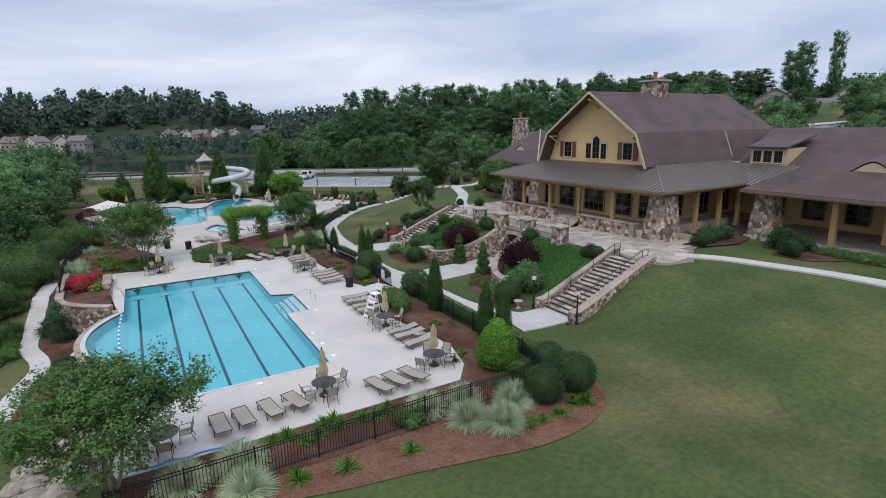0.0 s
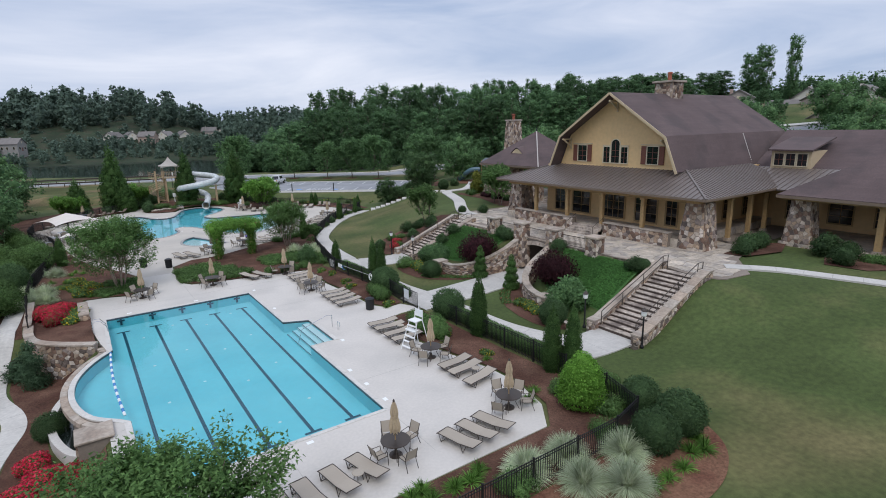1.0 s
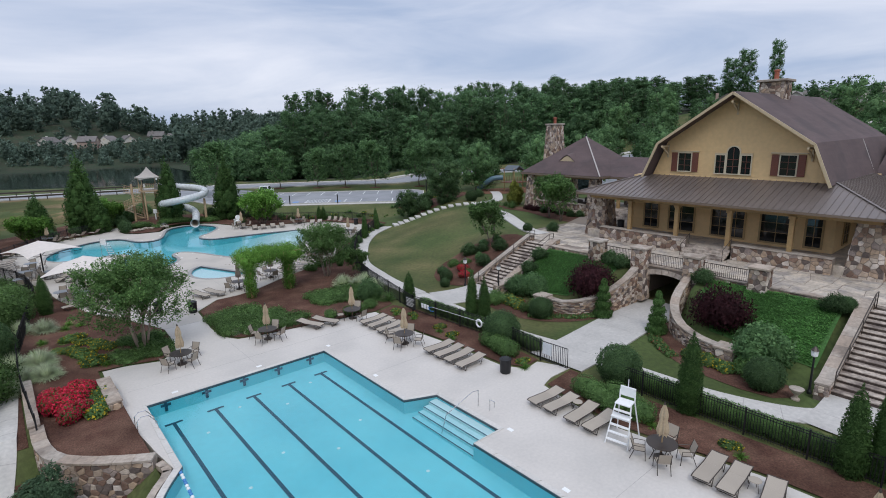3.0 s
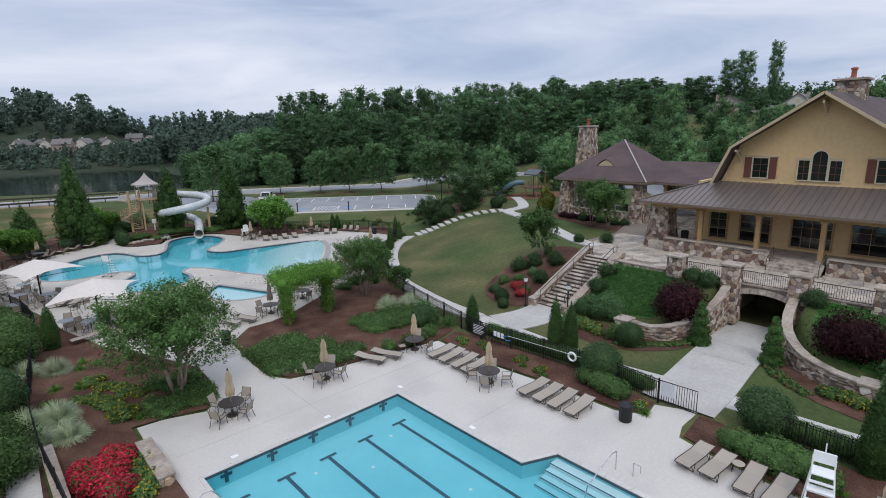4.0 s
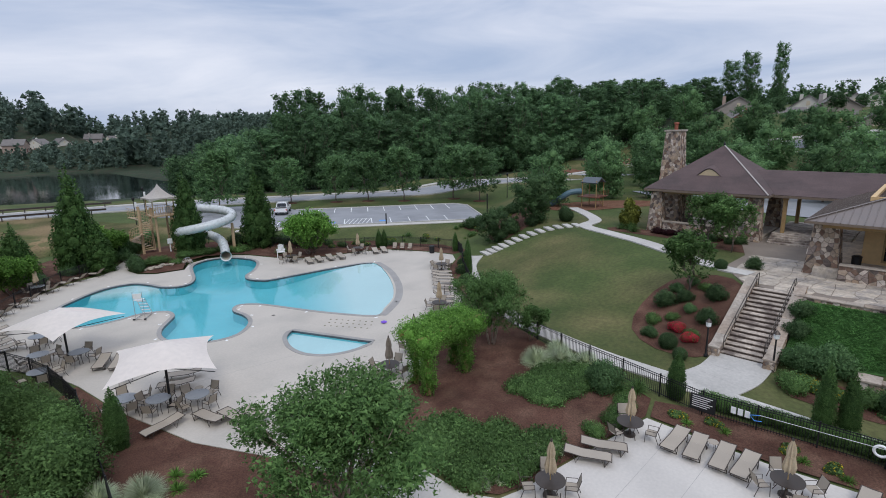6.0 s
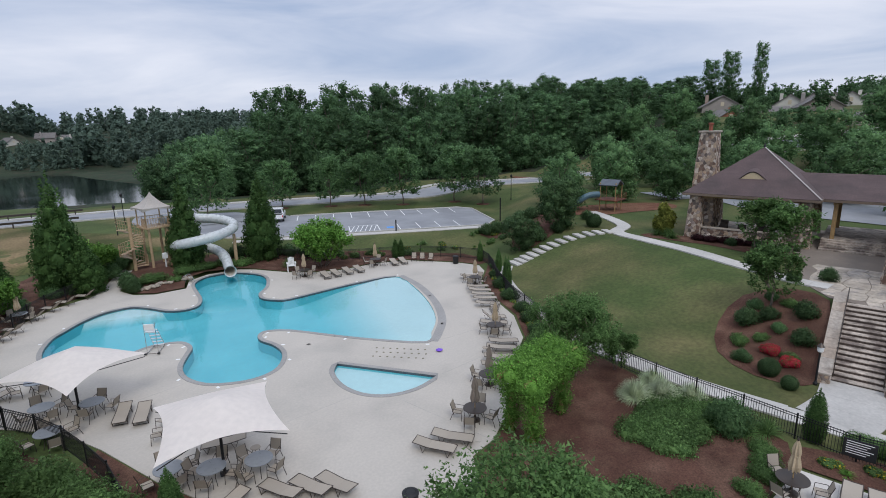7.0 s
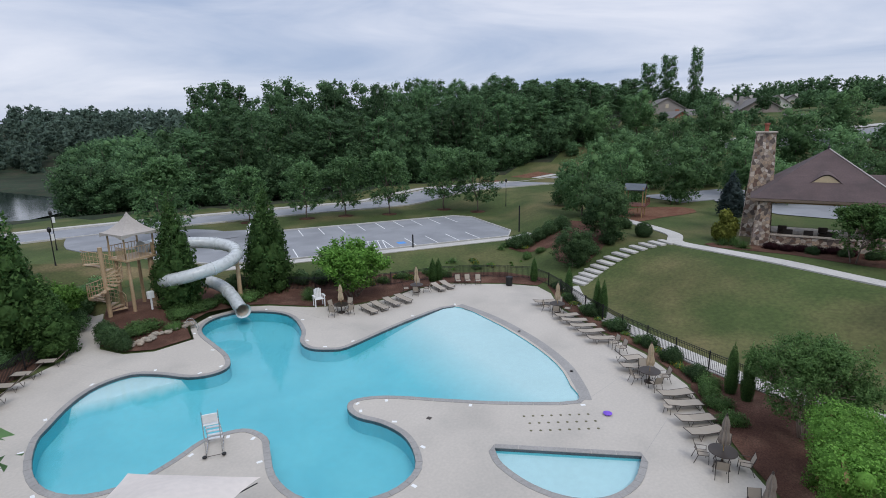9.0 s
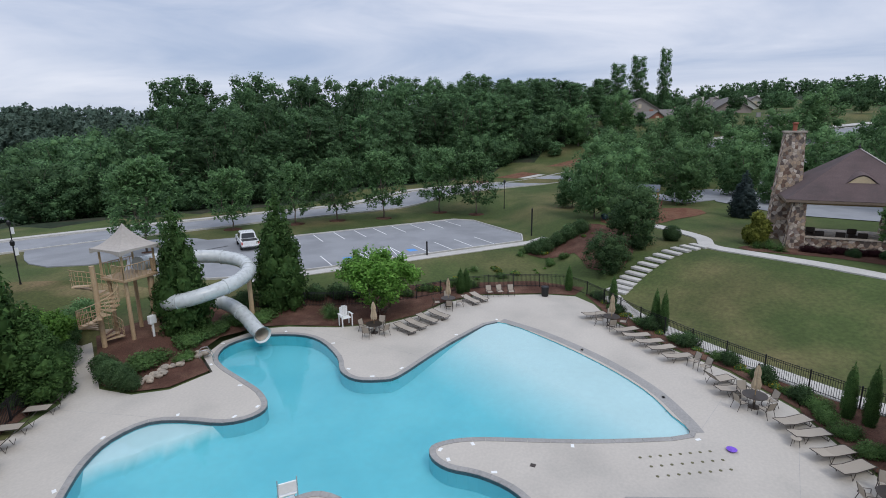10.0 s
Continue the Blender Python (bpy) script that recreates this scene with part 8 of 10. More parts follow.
part("foot", turned([(0.2, 0), (0.2, 0.06), (0.09, 0.14), (0.1, 0.3), (0.16, 0.34)], 14), CAPSTONE, urn)
hose_line = curve_through([(-0.9, 22.9), (0.1, 22.7), (0.5, 22.85), (1.1, 22.65), (1.7, 22.75), (2.5, 22.65), (3.4, 22.9)], 5, closed=False)
single("garden_hose", piped([(x, y, 0.03) for x, y in hose_line], 0.045, 8), BLUEROPE, "blue garden hose lying along the deck edge", "hose")

# ---- pool furniture: one of each kind is built, the rest are copies ----
def lounger(raised, label, group):
    ob = thing("sun_lounger", label, "sun lounger", group=group)
    a = radians(42 if raised else 9)
    pivot = Vector((0, -0.25, 0.34))
    back_len = 0.78
    tip = pivot + Vector((0, -math.cos(a), math.sin(a))) * back_len
    for s in (-1, 1):
        bm = bmesh.new()
        tube(bm, [(s * 0.33, 1.0, 0.30), (s * 0.33, 0.9, 0.34), (s * 0.33, -0.25, 0.34), (s * 0.33, tip.y, tip.z)], 0.02, 6)
        part("side_rail", bm, BRONZE, ob)
        for y in (0.72, -0.5):
            bm = bmesh.new()
            tube(bm, [(s * 0.33, y + 0.16, 0.34), (s * 0.35, y, 0.02), (s * 0.33, y - 0.14, 0.34 if y > 0 else 0.36)], 0.016, 6)
            part("leg", bm, BRONZE, ob)
    for x, y, z, thick in ((0.33, 1.0, 0.30, 0.018), (0.33, tip.y, tip.z, 0.018), (0.35, 0.72, 0.03, 0.014)):
        part("cross_rail", piped([(-x, y, z), (x, y, z)], thick, 6), BRONZE, ob)
    seat = bent(0, 0, 2, 8, lambda u, v: ((u - 0.5) * 0.62, -0.25 + 1.24 * v, 0.345 - 0.05 * math.sin(u * math.pi) * 0.4 - 0.045 * max(0, v - 0.9) * 10))
    part("seat_sling", seat, SLING, ob, "taupe woven sling seat", smooth=True)
    back = bent(0, 0, 2, 4, lambda u, v: ((u - 0.5) * 0.62, pivot.y + (tip.y - pivot.y) * v, pivot.z + 0.006 + (tip.z - pivot.z) * v - 0.02 * math.sin(u * math.pi)))
    part("back_sling", back, SLING, ob, smooth=True)
    return ob


def chair():
    ob = thing("patio_chair", "dark metal patio chair with taupe sling", "chair", group="patio chairs")
    for s in (-1, 1):
        bm = bmesh.new()
        tube(bm, [(s * 0.27, 0.26, 0.0), (s * 0.27, 0.22, 0.62), (s * 0.27, -0.22, 0.64), (s * 0.26, -0.26, 0.45)], 0.016, 6)
        part("arm", bm, BRONZE, ob)
        bm = bmesh.new()
        tube(bm, [(s * 0.26, -0.36, 0.0), (s * 0.25, -0.2, 0.42), (s * 0.25, -0.36, 0.92)], 0.016, 6)
        part("back_leg", bm, BRONZE, ob)
        bm = bmesh.new()
        tube(bm, [(s * 0.25, 0.24, 0.42), (s * 0.25, -0.2, 0.42)], 0.015, 6)
        part("seat_rail", bm, BRONZE, ob)
    part("seat", bent(0, 0, 2, 3, lambda u, v: ((u - 0.5) * 0.5, 0.25 - 0.46 * v, 0.43 - 0.03 * math.sin(u * math.pi))), SLING, ob)
    part("backrest", bent(0, 0, 2, 3, lambda u, v: ((u - 0.5) * 0.5, -0.21 - 0.15 * v, 0.45 + 0.47 * v)), SLING, ob)
    return ob


def table(pale=False):
    ob = thing("patio_table", "round patio table with grey glass top" if pale else "round dark metal patio table", "table", group="patio tables")
    part("tabletop", turned([(0.58, 0.69), (0.61, 0.70), (0.61, 0.725), (0.57, 0.73)], 24), M("grey_table_glass", (0.22, 0.235, 0.25), 0.35, vary=0.08) if pale else BRONZE, ob)
    for k in range(4):
        a = math.pi / 4 + k * math.pi / 2
        part("leg", piped([(0.5 * math.cos(a), 0.5 * math.sin(a), 0), (0.32 * math.cos(a), 0.32 * math.sin(a), 0.35), (0.46 * math.cos(a), 0.46 * math.sin(a), 0.7)], 0.018, 6), BRONZE, ob)
    part("centre_ring", turned([(0.05, 0.45), (0.07, 0.5), (0.05, 0.56)], 10), BRONZE, ob)
    return ob


def umbrella(mat, label):
    ob = thing("patio_umbrella", label, "umbrella", group="furled umbrellas")
    part("pole", piped([(0, 0, 0), (0, 0, 2.45)], 0.022, 8), TIMBER, ob)
    part("base", turned([(0.28, 0), (0.28, 0.06), (0.08, 0.12), (0.05, 0.3)], 14), BRONZE, ob)
    bm = bmesh.new()
    rings = []
    n = 16
    for z, r in ((1.12, 0.17), (1.3, 0.21), (1.6, 0.16), (1.75, 0.13), (1.95, 0.15), (2.2, 0.11), (2.42, 0.04)):
        rings.append([bm.verts.new(((r * (1 + (0.22 if k % 2 else -0.22))) * math.cos(2 * math.pi * k / n), (r * (1 + (0.22 if k % 2 else -0.22))) * math.sin(2 * math.pi * k / n), z - (0.07 if k % 2 and z < 1.2 else 0))) for k in range(n)])
    for a, b in zip(rings, rings[1:]):
        for k in range(n):
            bm.faces.new((a[k], a[(k + 1) % n], b[(k + 1) % n], b[k]))
    part("folded_canopy", bm, mat, ob)
    part("finial", turned([(0.03, 2.4), (0.05, 2.46), (0.02, 2.54)], 8), BRONZE, ob)
    part("tie", turned([(0.145, 1.72), (0.15, 1.74), (0.145, 1.78)], 12), mat, ob)
    return ob


def side_table():
    ob = thing("side_table", "small round dark metal side table", "side table", group="side tables")
    part("tabletop", turned([(0.23, 0.41), (0.24, 0.42), (0.22, 0.44)], 16), SLING, ob)
    for k in range(3):
        a = k * 2.09
        part("leg", piped([(0.22 * math.cos(a), 0.22 * math.sin(a), 0), (0.14 * math.cos(a), 0.14 * math.sin(a), 0.41)], 0.013, 5), BRONZE, ob)
    return ob


FLAT = lounger(False, "taupe sling sun lounger lying flat on the deck", "sun loungers")
UP = lounger(True, "taupe sling sun lounger with raised back", "sun loungers")
CHAIR, TABLE, TABLE2, SIDE = chair(), table(), table(True), side_table()
UMB, UMB2 = umbrella(UMBRELLA, "furled beige canvas umbrella through a table"), umbrella(UMBRELLA2, "furled dark taupe umbrella through a table")


def put(proto, x, y, turn=0.0, z=0.0):
    m = pose(x, y, z, 0, 0, turn)
    if proto.name in FIRST:
        return copy_thing(proto, m)
    FIRST.add(proto.name)
    proto.matrix_basis = m
    return proto


def table_set(x, y, turn, seats=(0, 90, 180, 270), brolly=UMB, top=None):
    put(top or TABLE, x, y, turn)
    if brolly:
        put(brolly, x, y, turn)
    for a in seats:
        t = radians(turn + a)
        r = rng.uniform(0.82, 1.0)
        put(CHAIR, x + r * math.cos(t), y + r * math.sin(t), turn + a + 90 + rng.uniform(-14, 14))


# lap pool tables
for x, y, t, seats in ((1.7, 55.2, 20, (10, 95, 190, 275)), (7.1, 55.4, 40, (0, 90, 180, 270)), (13.3, 54.9, 10, (30, 150, 270)), (13.3, 48.5, 30, (0, 90, 180, 270)), (13.9, 31.6, 10, (0, 120, 200, 290)),
                       (13.7, 24.7, 0, (20, 80, 200, 320)), (7.5, 24.7, 20, (0, 60, 170, 250)), (0.4, 23.9, 10, (0, 170, 260))):
    table_set(x, y, t, seats, None if x < 1 else UMB)
# lap pool loungers: the head lies away from the water
for x, y, t in ((2.6, 24.1, 3), (3.6, 24.2, 5), (4.8, 24.3, 8), (6.0, 24.4, 12), (10.0, 23.7, 12), (11.0, 23.8, 12), (12.0, 23.9, 14)):
    put(FLAT, x, y, t)
put(SIDE, 5.5, 24.1)
for y in (53.0, 52.1, 51.0, 50.1):
    put(FLAT, 13.9, y, 92 + rng.uniform(-5, 5))
for y in (46.1, 45.2, 44.3, 43.3):
    put(FLAT, 14.2, y, 90 + rng.uniform(-5, 5))
for y in (37.7, 36.8, 35.6, 34.6):
    put(FLAT, 14.1, y, 88 + rng.uniform(-5, 5))
for y in (29.8, 28.9, 27.6):
    put(FLAT, 14.3, y, 95 + rng.uniform(-5, 5))
put(SIDE, 14.6, 28.3)
put(SIDE, 14.6, 51.6)
put(SIDE, 14.6, 36.2)
put(FLAT, 10.2, 55.4, 205)
put(FLAT, 11.3, 55.2, 208)
# lagoon tables and loungers
for x, y, t, b in ((9.9, 68.3, 20, UMB2), (13.5, 69.9, 0, UMB2), (20.2, 74.0, 30, UMB), (29.4, 82.5, 10, UMB), (21.2, 98.2, 0, UMB), (28.7, 95.6, 30, UMB)):
    table_set(x, y, t, (0, 95, 180, 265), b)
for x, y, t in ((-4.1, 86.5, 10), (-2.2, 85.0, 50), (-2.2, 75.8, 0), (-1.0, 74.4, 40), (0.6, 73.3, 20), (-0.8, 106.0, 30), (-3.4, 90.4, 0), (-4.6, 83.4, 0)):
    table_set(x, y, t, (0, 80, 180, 270), UMB if y > 100 else None, TABLE2)
for x, y in ((22.3, 96.2), (23.4, 95.9), (24.7, 95.6), (25.9, 95.2)):
    put(FLAT, x, y, 160)
for x, y in ((30.6, 83.9), (28.2, 81.3), (27.4, 80.5), (26.6, 79.6), (25.8, 78.8), (24.8, 77.8), (22.3, 75.6), (21.4, 74.9), (18.9, 72.4), (17.9, 71.9), (16.6, 71.2), (15.6, 70.7)):
    put(FLAT if y != 75.6 else UP, x, y, 218 + rng.uniform(-6, 6))
for x, y in ((24.2, 76.9), (23.6, 76.3)):
    put(CHAIR, x, y, 40)
for x, y in ((1.6, 107.0), (2.9, 107.9), (0.1, 105.6), (4.6, 108.6), (-1.8, 103.3), (-2.8, 102.1), (-4.0, 100.6), (-4.9, 99.0)):
    put(UP, x, y, 40 + rng.uniform(-8, 8))
for x, y in ((5.6, 109.4), (6.4, 110.2)):
    put(CHAIR, x, y, 220)
for x, y in ((-5.4, 95.6), (-5.6, 94.4), (-5.8, 93.2), (-5.7, 92.0), (-5.4, 90.9)):
    put(FLAT, x, y, 95)
for x, y, t in ((-1.4, 83.2, 150), (-0.7, 82.4, 150), (0.3, 71.3, 12), (1.2, 70.5, 8), (2.0, 69.8, 4), (0.6, 76.4, 60), (1.4, 77.4, 60), (6.6, 68.2, 200), (7.7, 68.0, 205), (-1.6, 72.2, 100)):
    put(FLAT, x, y, t)
put(SIDE, 1.2, 74.6)
put(SIDE, 17.0, 72.6)
for x, y, t in ((33.4, 91.6, 120), (33.0, 92.5, 130), (32.5, 93.3, 130), (-0.4, 80.6, 30), (-1.2, 79.4, 60)):
    put(CHAIR, x, y, t)
for x, y, t in ((30.2, 94.2, 150), (31.2, 93.8, 150)):
    put(FLAT, x, y, t)


def bin_thing(x, y, z=0.0):
    ob = thing("litter_bin", "black cylindrical litter bin", "litter bin", pose(x, y, z), group="litter bins")
    part("drum", turned([(0.27, 0), (0.3, 0.05), (0.32, 0.75), (0.33, 0.78)], 18), BLACKMETAL, ob)
    part("lid", turned([(0.34, 0.78), (0.34, 0.84), (0.2, 0.92), (0.16, 0.9)], 18), BLACKMETAL, ob)


for x, y, z in ((15.0, 41.3, 0), (5.0, 64.6, 0), (34.4, 88.8, 0), (40.2, 49.6, 3.65), (3.0, 66.4, 0)):
    bin_thing(x, y, z)


def guard_chair(x, y, turn, h=1.75):
    ob = thing("lifeguard_chair", "tall white lifeguard chair with ladder steps", "lifeguard chair", pose(x, y, 0, 0, 0, turn))
    for sx in (-1, 1):
        part("front_leg", piped([(sx * 0.5, 0.75, 0), (sx * 0.33, 0.15, h)], 0.03, 6), WHITEPAINT, ob)
        part("back_leg", piped([(sx * 0.5, -0.65, 0), (sx * 0.33, -0.28, h), (sx * 0.33, -0.3, h + 0.4)], 0.03, 6), WHITEPAINT, ob)
    for k in range(5):
        t = (k + 0.7) / 5.6
        part("rung", boxed(-0.48 + 0.15 * t, 0.48 - 0.15 * t, 0.68 - 0.55 * t, 0.82 - 0.55 * t, h * t - 0.02, h * t + 0.02), WHITEPAINT, ob)
    part("footboard", boxed(-0.4, 0.4, 0.1, 0.5, h - 0.55, h - 0.51, 0.01), WHITEPAINT, ob)
    part("seat", boxed(-0.34, 0.34, -0.3, 0.3, h - 0.03, h + 0.04, 0.02), WHITEPAINT, ob)
    part("backrest", boxed(-0.34, 0.34, -0.36, -0.3, h + 0.15, h + 0.6, 0.02), WHITEPAINT, ob)
    part("canopy_post", piped([(0.0, -0.33, h + 0.6), (0, -0.33, h + 0.95)], 0.02, 6), WHITEPAINT, ob)


guard_chair(14.0, 33.4, 100)


def guard_frame(x, y, turn):
    ob = thing("lifeguard_stand", "portable steel lifeguard stand with white steps on wheels", "lifeguard stand", pose(x, y, 0, 0, 0, turn))
    for sx in (-1, 1):
        part("upright", piped([(sx * 0.35, -0.35, 0.1), (sx * 0.35, -0.35, 2.3)], 0.025, 6), CHROME, ob)
        part("ladder_rail", piped([(sx * 0.35, 1.05, 0.05), (sx * 0.3, 0.1, 1.6)], 0.025, 6), CHROME, ob)
        part("foot_rail", piped([(sx * 0.35, -0.5, 0.08), (sx * 0.35, 1.05, 0.08)], 0.025, 6), CHROME, ob)
        part("wheel", turned([(0.1, -0.03), (0.1, 0.03)], 12, (sx * 0.42, -0.5, 0.1)), TYRE, ob)
    for k in range(5):
        t = (k + 0.6) / 5.4
        part("tread", boxed(-0.33, 0.33, 1.0 - 0.92 * t - 0.08, 1.0 - 0.92 * t + 0.08, 1.6 * t, 1.6 * t + 0.03), WHITEPAINT, ob)
    part("seat", boxed(-0.32, 0.32, -0.4, 0.1, 1.6, 1.66, 0.02), WHITEPAINT, ob)
    part("backrest", boxed(-0.32, 0.32, -0.44, -0.38, 1.75, 2.2, 0.02), WHITEPAINT, ob)
    part("wheel_axle", piped([(-0.45, -0.5, 0.1), (0.45, -0.5, 0.1)], 0.015, 6), BRONZE, ob)


guard_frame(3.4, 90.9, -40)
ob = thing("white_armchair", "tall white wooden armchair on the deck", "chair", pose(21.6, 101.0, 0, 0, 0, 150))
part("seat", boxed(-0.34, 0.34, -0.3, 0.32, 0.66, 0.72, 0.015), WHITEPAINT, ob)
for k in range(5):
    part("back_slat", boxed(-0.32 + 0.13 * k, -0.21 + 0.13 * k, -0.36, -0.32, 0.7, 1.45 + (0.08 if k in (1, 2, 3) else 0)), WHITEPAINT, ob)
for sx in (-1, 1):
    part("armrest", boxed(sx * 0.42 - 0.08, sx * 0.42 + 0.08, -0.34, 0.38, 0.95, 0.99, 0.01), WHITEPAINT, ob)
    for y in (-0.3, 0.3):
        part("leg", boxed(sx * 0.4 - 0.04, sx * 0.4 + 0.04, y - 0.04, y + 0.04, 0, 0.95), WHITEPAINT, ob)


# shade sails on posts
def sail(x, y, turn, size, label):
    ob = thing("shade_sail", label, "shade sail", pose(x, y, 0, 0, 0, turn), group="shade sails")
    n = 16
    bm = bmesh.new()
    g = []
    for i in range(n + 1):
        row = []
        for j in range(n + 1):
            u, v = 2 * i / n - 1, 2 * j / n - 1
            pull = 1 - 0.16 * (1 - v * v) * abs(u) ** 2
            pull_v = 1 - 0.16 * (1 - u * u) * abs(v) ** 2
            r = math.sqrt((u * u + v * v) / 2)
            z = 3.75 - 1.05 * r ** 0.9
            row.append(bm.verts.new((u * size * pull, v * size * pull_v, z)))
        g.append(row)
    for i in range(n):
        for j in range(n):
            bm.faces.new((g[i][j], g[i + 1][j], g[i + 1][j + 1], g[i][j + 1]))
    part("canopy", bm, SAIL, ob, "white four-cornered fabric canopy", smooth=True)
    part("post", piped([(0, 0, 0), (0, 0, 3.45)], 0.065, 10), BLACKMETAL, ob)
    part("base_plate", boxed(-0.2, 0.2, -0.2, 0.2, 0, 0.03, 0.005), BLACKMETAL, ob)
    for sx, sy in ((-1, -1), (1, -1), (1, 1), (-1, 1)):
        part("strut", piped([(0, 0, 2.2), (sx * size * 0.96, sy * size * 0.96, 2.52)], 0.022, 6), BLACKMETAL, ob)


sail(-0.4, 74.5, -22, 2.5, "white square shade sail on one black post")
sail(-2.7, 85.5, 26, 2.5, "white square shade sail on one black post")

# rails, ropes, pool fittings
lane_rope = thing("lane_rope", "floating lane rope of blue and white discs", "lane rope")
for k in range(44):
    y = 44.4 - 9.0 * k / 43
    part("float", turned([(0.03, -0.07), (0.07, -0.03), (0.07, 0.03), (0.03, 0.07)], 8, (0, 0, 0)), WHITEPAINT if (k // 2) % 2 else BLUEROPE, lane_rope).matrix_world = pose(-1.28 - 0.15 * math.sin(k / 43 * math.pi), y, -0.06, 90, 0, 0)
for x, y, t in ((-1.5, 48.6, 90), (12.9, 105.8, 45)):
    ob = thing("pool_ladder_rail", "pair of curved steel pool handrails", "handrail", pose(x, y, 0, 0, 0, t), group="pool rails")
    for s in (-1, 1):
        part("rail", piped([(s * 0.28, 0.5, 0), (s * 0.28, 0.48, 0.7), (s * 0.28, 0.3, 0.86), (s * 0.28, 0.0, 0.84), (s * 0.28, -0.3, 0.4), (s * 0.28, -0.42, -0.4)], 0.022, 7), CHROME, ob)
ob = thing("step_handrail", "steel handrail over the pool steps", "handrail")
part("rail", piped([(11.3, 39.7, 0), (11.3, 39.7, 0.85), (10.9, 39.7, 0.9), (9.2, 39.7, 0.35), (8.9, 39.7, -0.5)], 0.022, 7), CHROME, ob)
ob = thing("deck_rail_stub", "small steel grab rail on the deck", "handrail")
part("rail", piped([(11.4, 39.0, 0), (11.4, 39.0, 0.6), (11.3, 38.85, 0.66), (11.4, 38.7, 0.6), (11.4, 38.7, 0.3)], 0.02, 6), CHROME, ob)
sign_r = random.Random(8)
for k, (x, y) in enumerate([(9.5, 51.6), (5.0, 51.7), (9.4, 46.0), (9.4, 33.0), (9.4, 29.0), (5.0, 27.7), (10.9, 37.2), (9.4, 31.0), (0.4, 51.7)]):
    single("deck_marker", boxed(-0.15, 0.15, -0.1, 0.1, 0.0, 0.006), WHITEPAINT, "white depth marker tile in the pool edge", "depth marker", pose(x, y, 0.001, 0, 0, 90 if x > 9 else 0), group="depth markers")
for k in range(34):
    a = LAGOON[(k * 5) % len(LAGOON)]
    o = inset(LAGOON, -0.52)[(k * 5) % len(LAGOON)]
    single("deck_marker", boxed(-0.13, 0.13, -0.08, 0.08, 0.0, 0.006), WHITEPAINT, "white depth marker tile in the pool edge", "depth marker", pose(o[0], o[1], 0.002, 0, 0, sign_r.uniform(0, 180)), group="depth markers")
pattern = thing("splash_jets", "cluster of small brass spray jets set in the deck", "spray jets", kind="structure")
OLIVE = M("olive_tile", (0.12, 0.11, 0.05), 0.6)
for row in range(3):
    for k in range(8):
        t = (k + 0.25 * (row % 2)) / 7.5
        x, y = 13.2 - 0.55 * row + 1.9 * t, 79.1 - 0.4 * row - 3.1 * t
        part("jet", turned([(0.075, 0), (0.075, 0.008), (0.04, 0.012)], 8, (x, y, 0.002)), OLIVE, pattern)
single("deck_drain", boxed(-0.12, 0.12, -0.12, 0.12, 0, 0.008), BRONZE, "square dark deck drain", "drain", pose(10.7, 83.4, 0.002))
single("pool_toy", turned([(0.02, 0), (0.2, 0.04), (0.24, 0.1), (0.12, 0.16)], 10), PURPLE, "small purple plastic toy on the deck", "toy", pose(15.4, 75.3, 0.0))


# fences
def fence_line(line, name, label, single_pickets=False, z=None):
    ob = thing(name, label, "fence")
    pts = along(line, 2.4)
    h = 1.25
    zf = z or ground_z
    bm_all = None if single_pickets else bmesh.new()
    picket = mesh_from(boxed(-0.011, 0.011, -0.011, 0.011, 0.08, h + 0.04), "picket", BLACKMETAL)
    post = mesh_from(boxed(-0.035, 0.035, -0.035, 0.035, -0.2, h + 0.1, 0.006), "post", BLACKMETAL)
    for (x0, y0, a), (x1, y1, _) in zip(pts, pts[1:]):
        p = part("post", post, None, ob)
        p.matrix_world = pose(x0, y0, zf(x0, y0), 0, 0, math.degrees(a))
        for zz in (0.18, h - 0.12, h + 0.0):
            bm = bmesh.new()
            beam(bm, (x0, y0, zf(x0, y0) + zz), (x1, y1, zf(x1, y1) + zz), 0.03)
            part("rail", bm, BLACKMETAL, ob)
        n = 20
        for k in range(1, n):
            t = k / n
            x, y = x0 + (x1 - x0) * t, y0 + (y1 - y0) * t
            zz = zf(x0, y0) * (1 - t) + zf(x1, y1) * t
            if single_pickets:
                q = part("picket", picket, None, ob)
                q.matrix_world = pose(x, y, zz, 0, 0, math.degrees(a))
            else:
                box(bm_all, x - 0.011, x + 0.011, y - 0.011, y + 0.011, zz + 0.08, zz + h + 0.04)
    if bm_all:
        tagged(part("picket_infill", bm_all, BLACKMETAL, ob), kind="stuff")
    return ob


fence_line([(-1.5, 19.9), (17.2, 19.8), (18.1, 22.5), (18.2, 25.2)], "metal_fence", "black metal picket fence round the lap pool", True)
fence_line([(18.2, 25.2), (18.1, 39.1)], "metal_fence", "black metal picket fence beside the walk")
fence_line([(17.7, 41.0), (18.0, 44), (17.9, 47.5), (17.4, 53.2), (18.3, 57), (19.2, 61.5), (20.4, 65.3), (21.6, 68.2), (24.3, 72.6), (27.4, 77.0), (31.4, 81.4), (34.8, 84.2), (36.6, 86.2), (37.4, 87.6)], "metal_fence", "black metal picket fence along the curved walk")
fence_line([(37.4, 87.6), (36.2, 91.4), (33.8, 95.6), (29.5, 98.8), (26.6, 101.4), (24.0, 106.0), (20.5, 110.5)], "metal_fence", "black metal picket fence behind the lagoon deck")
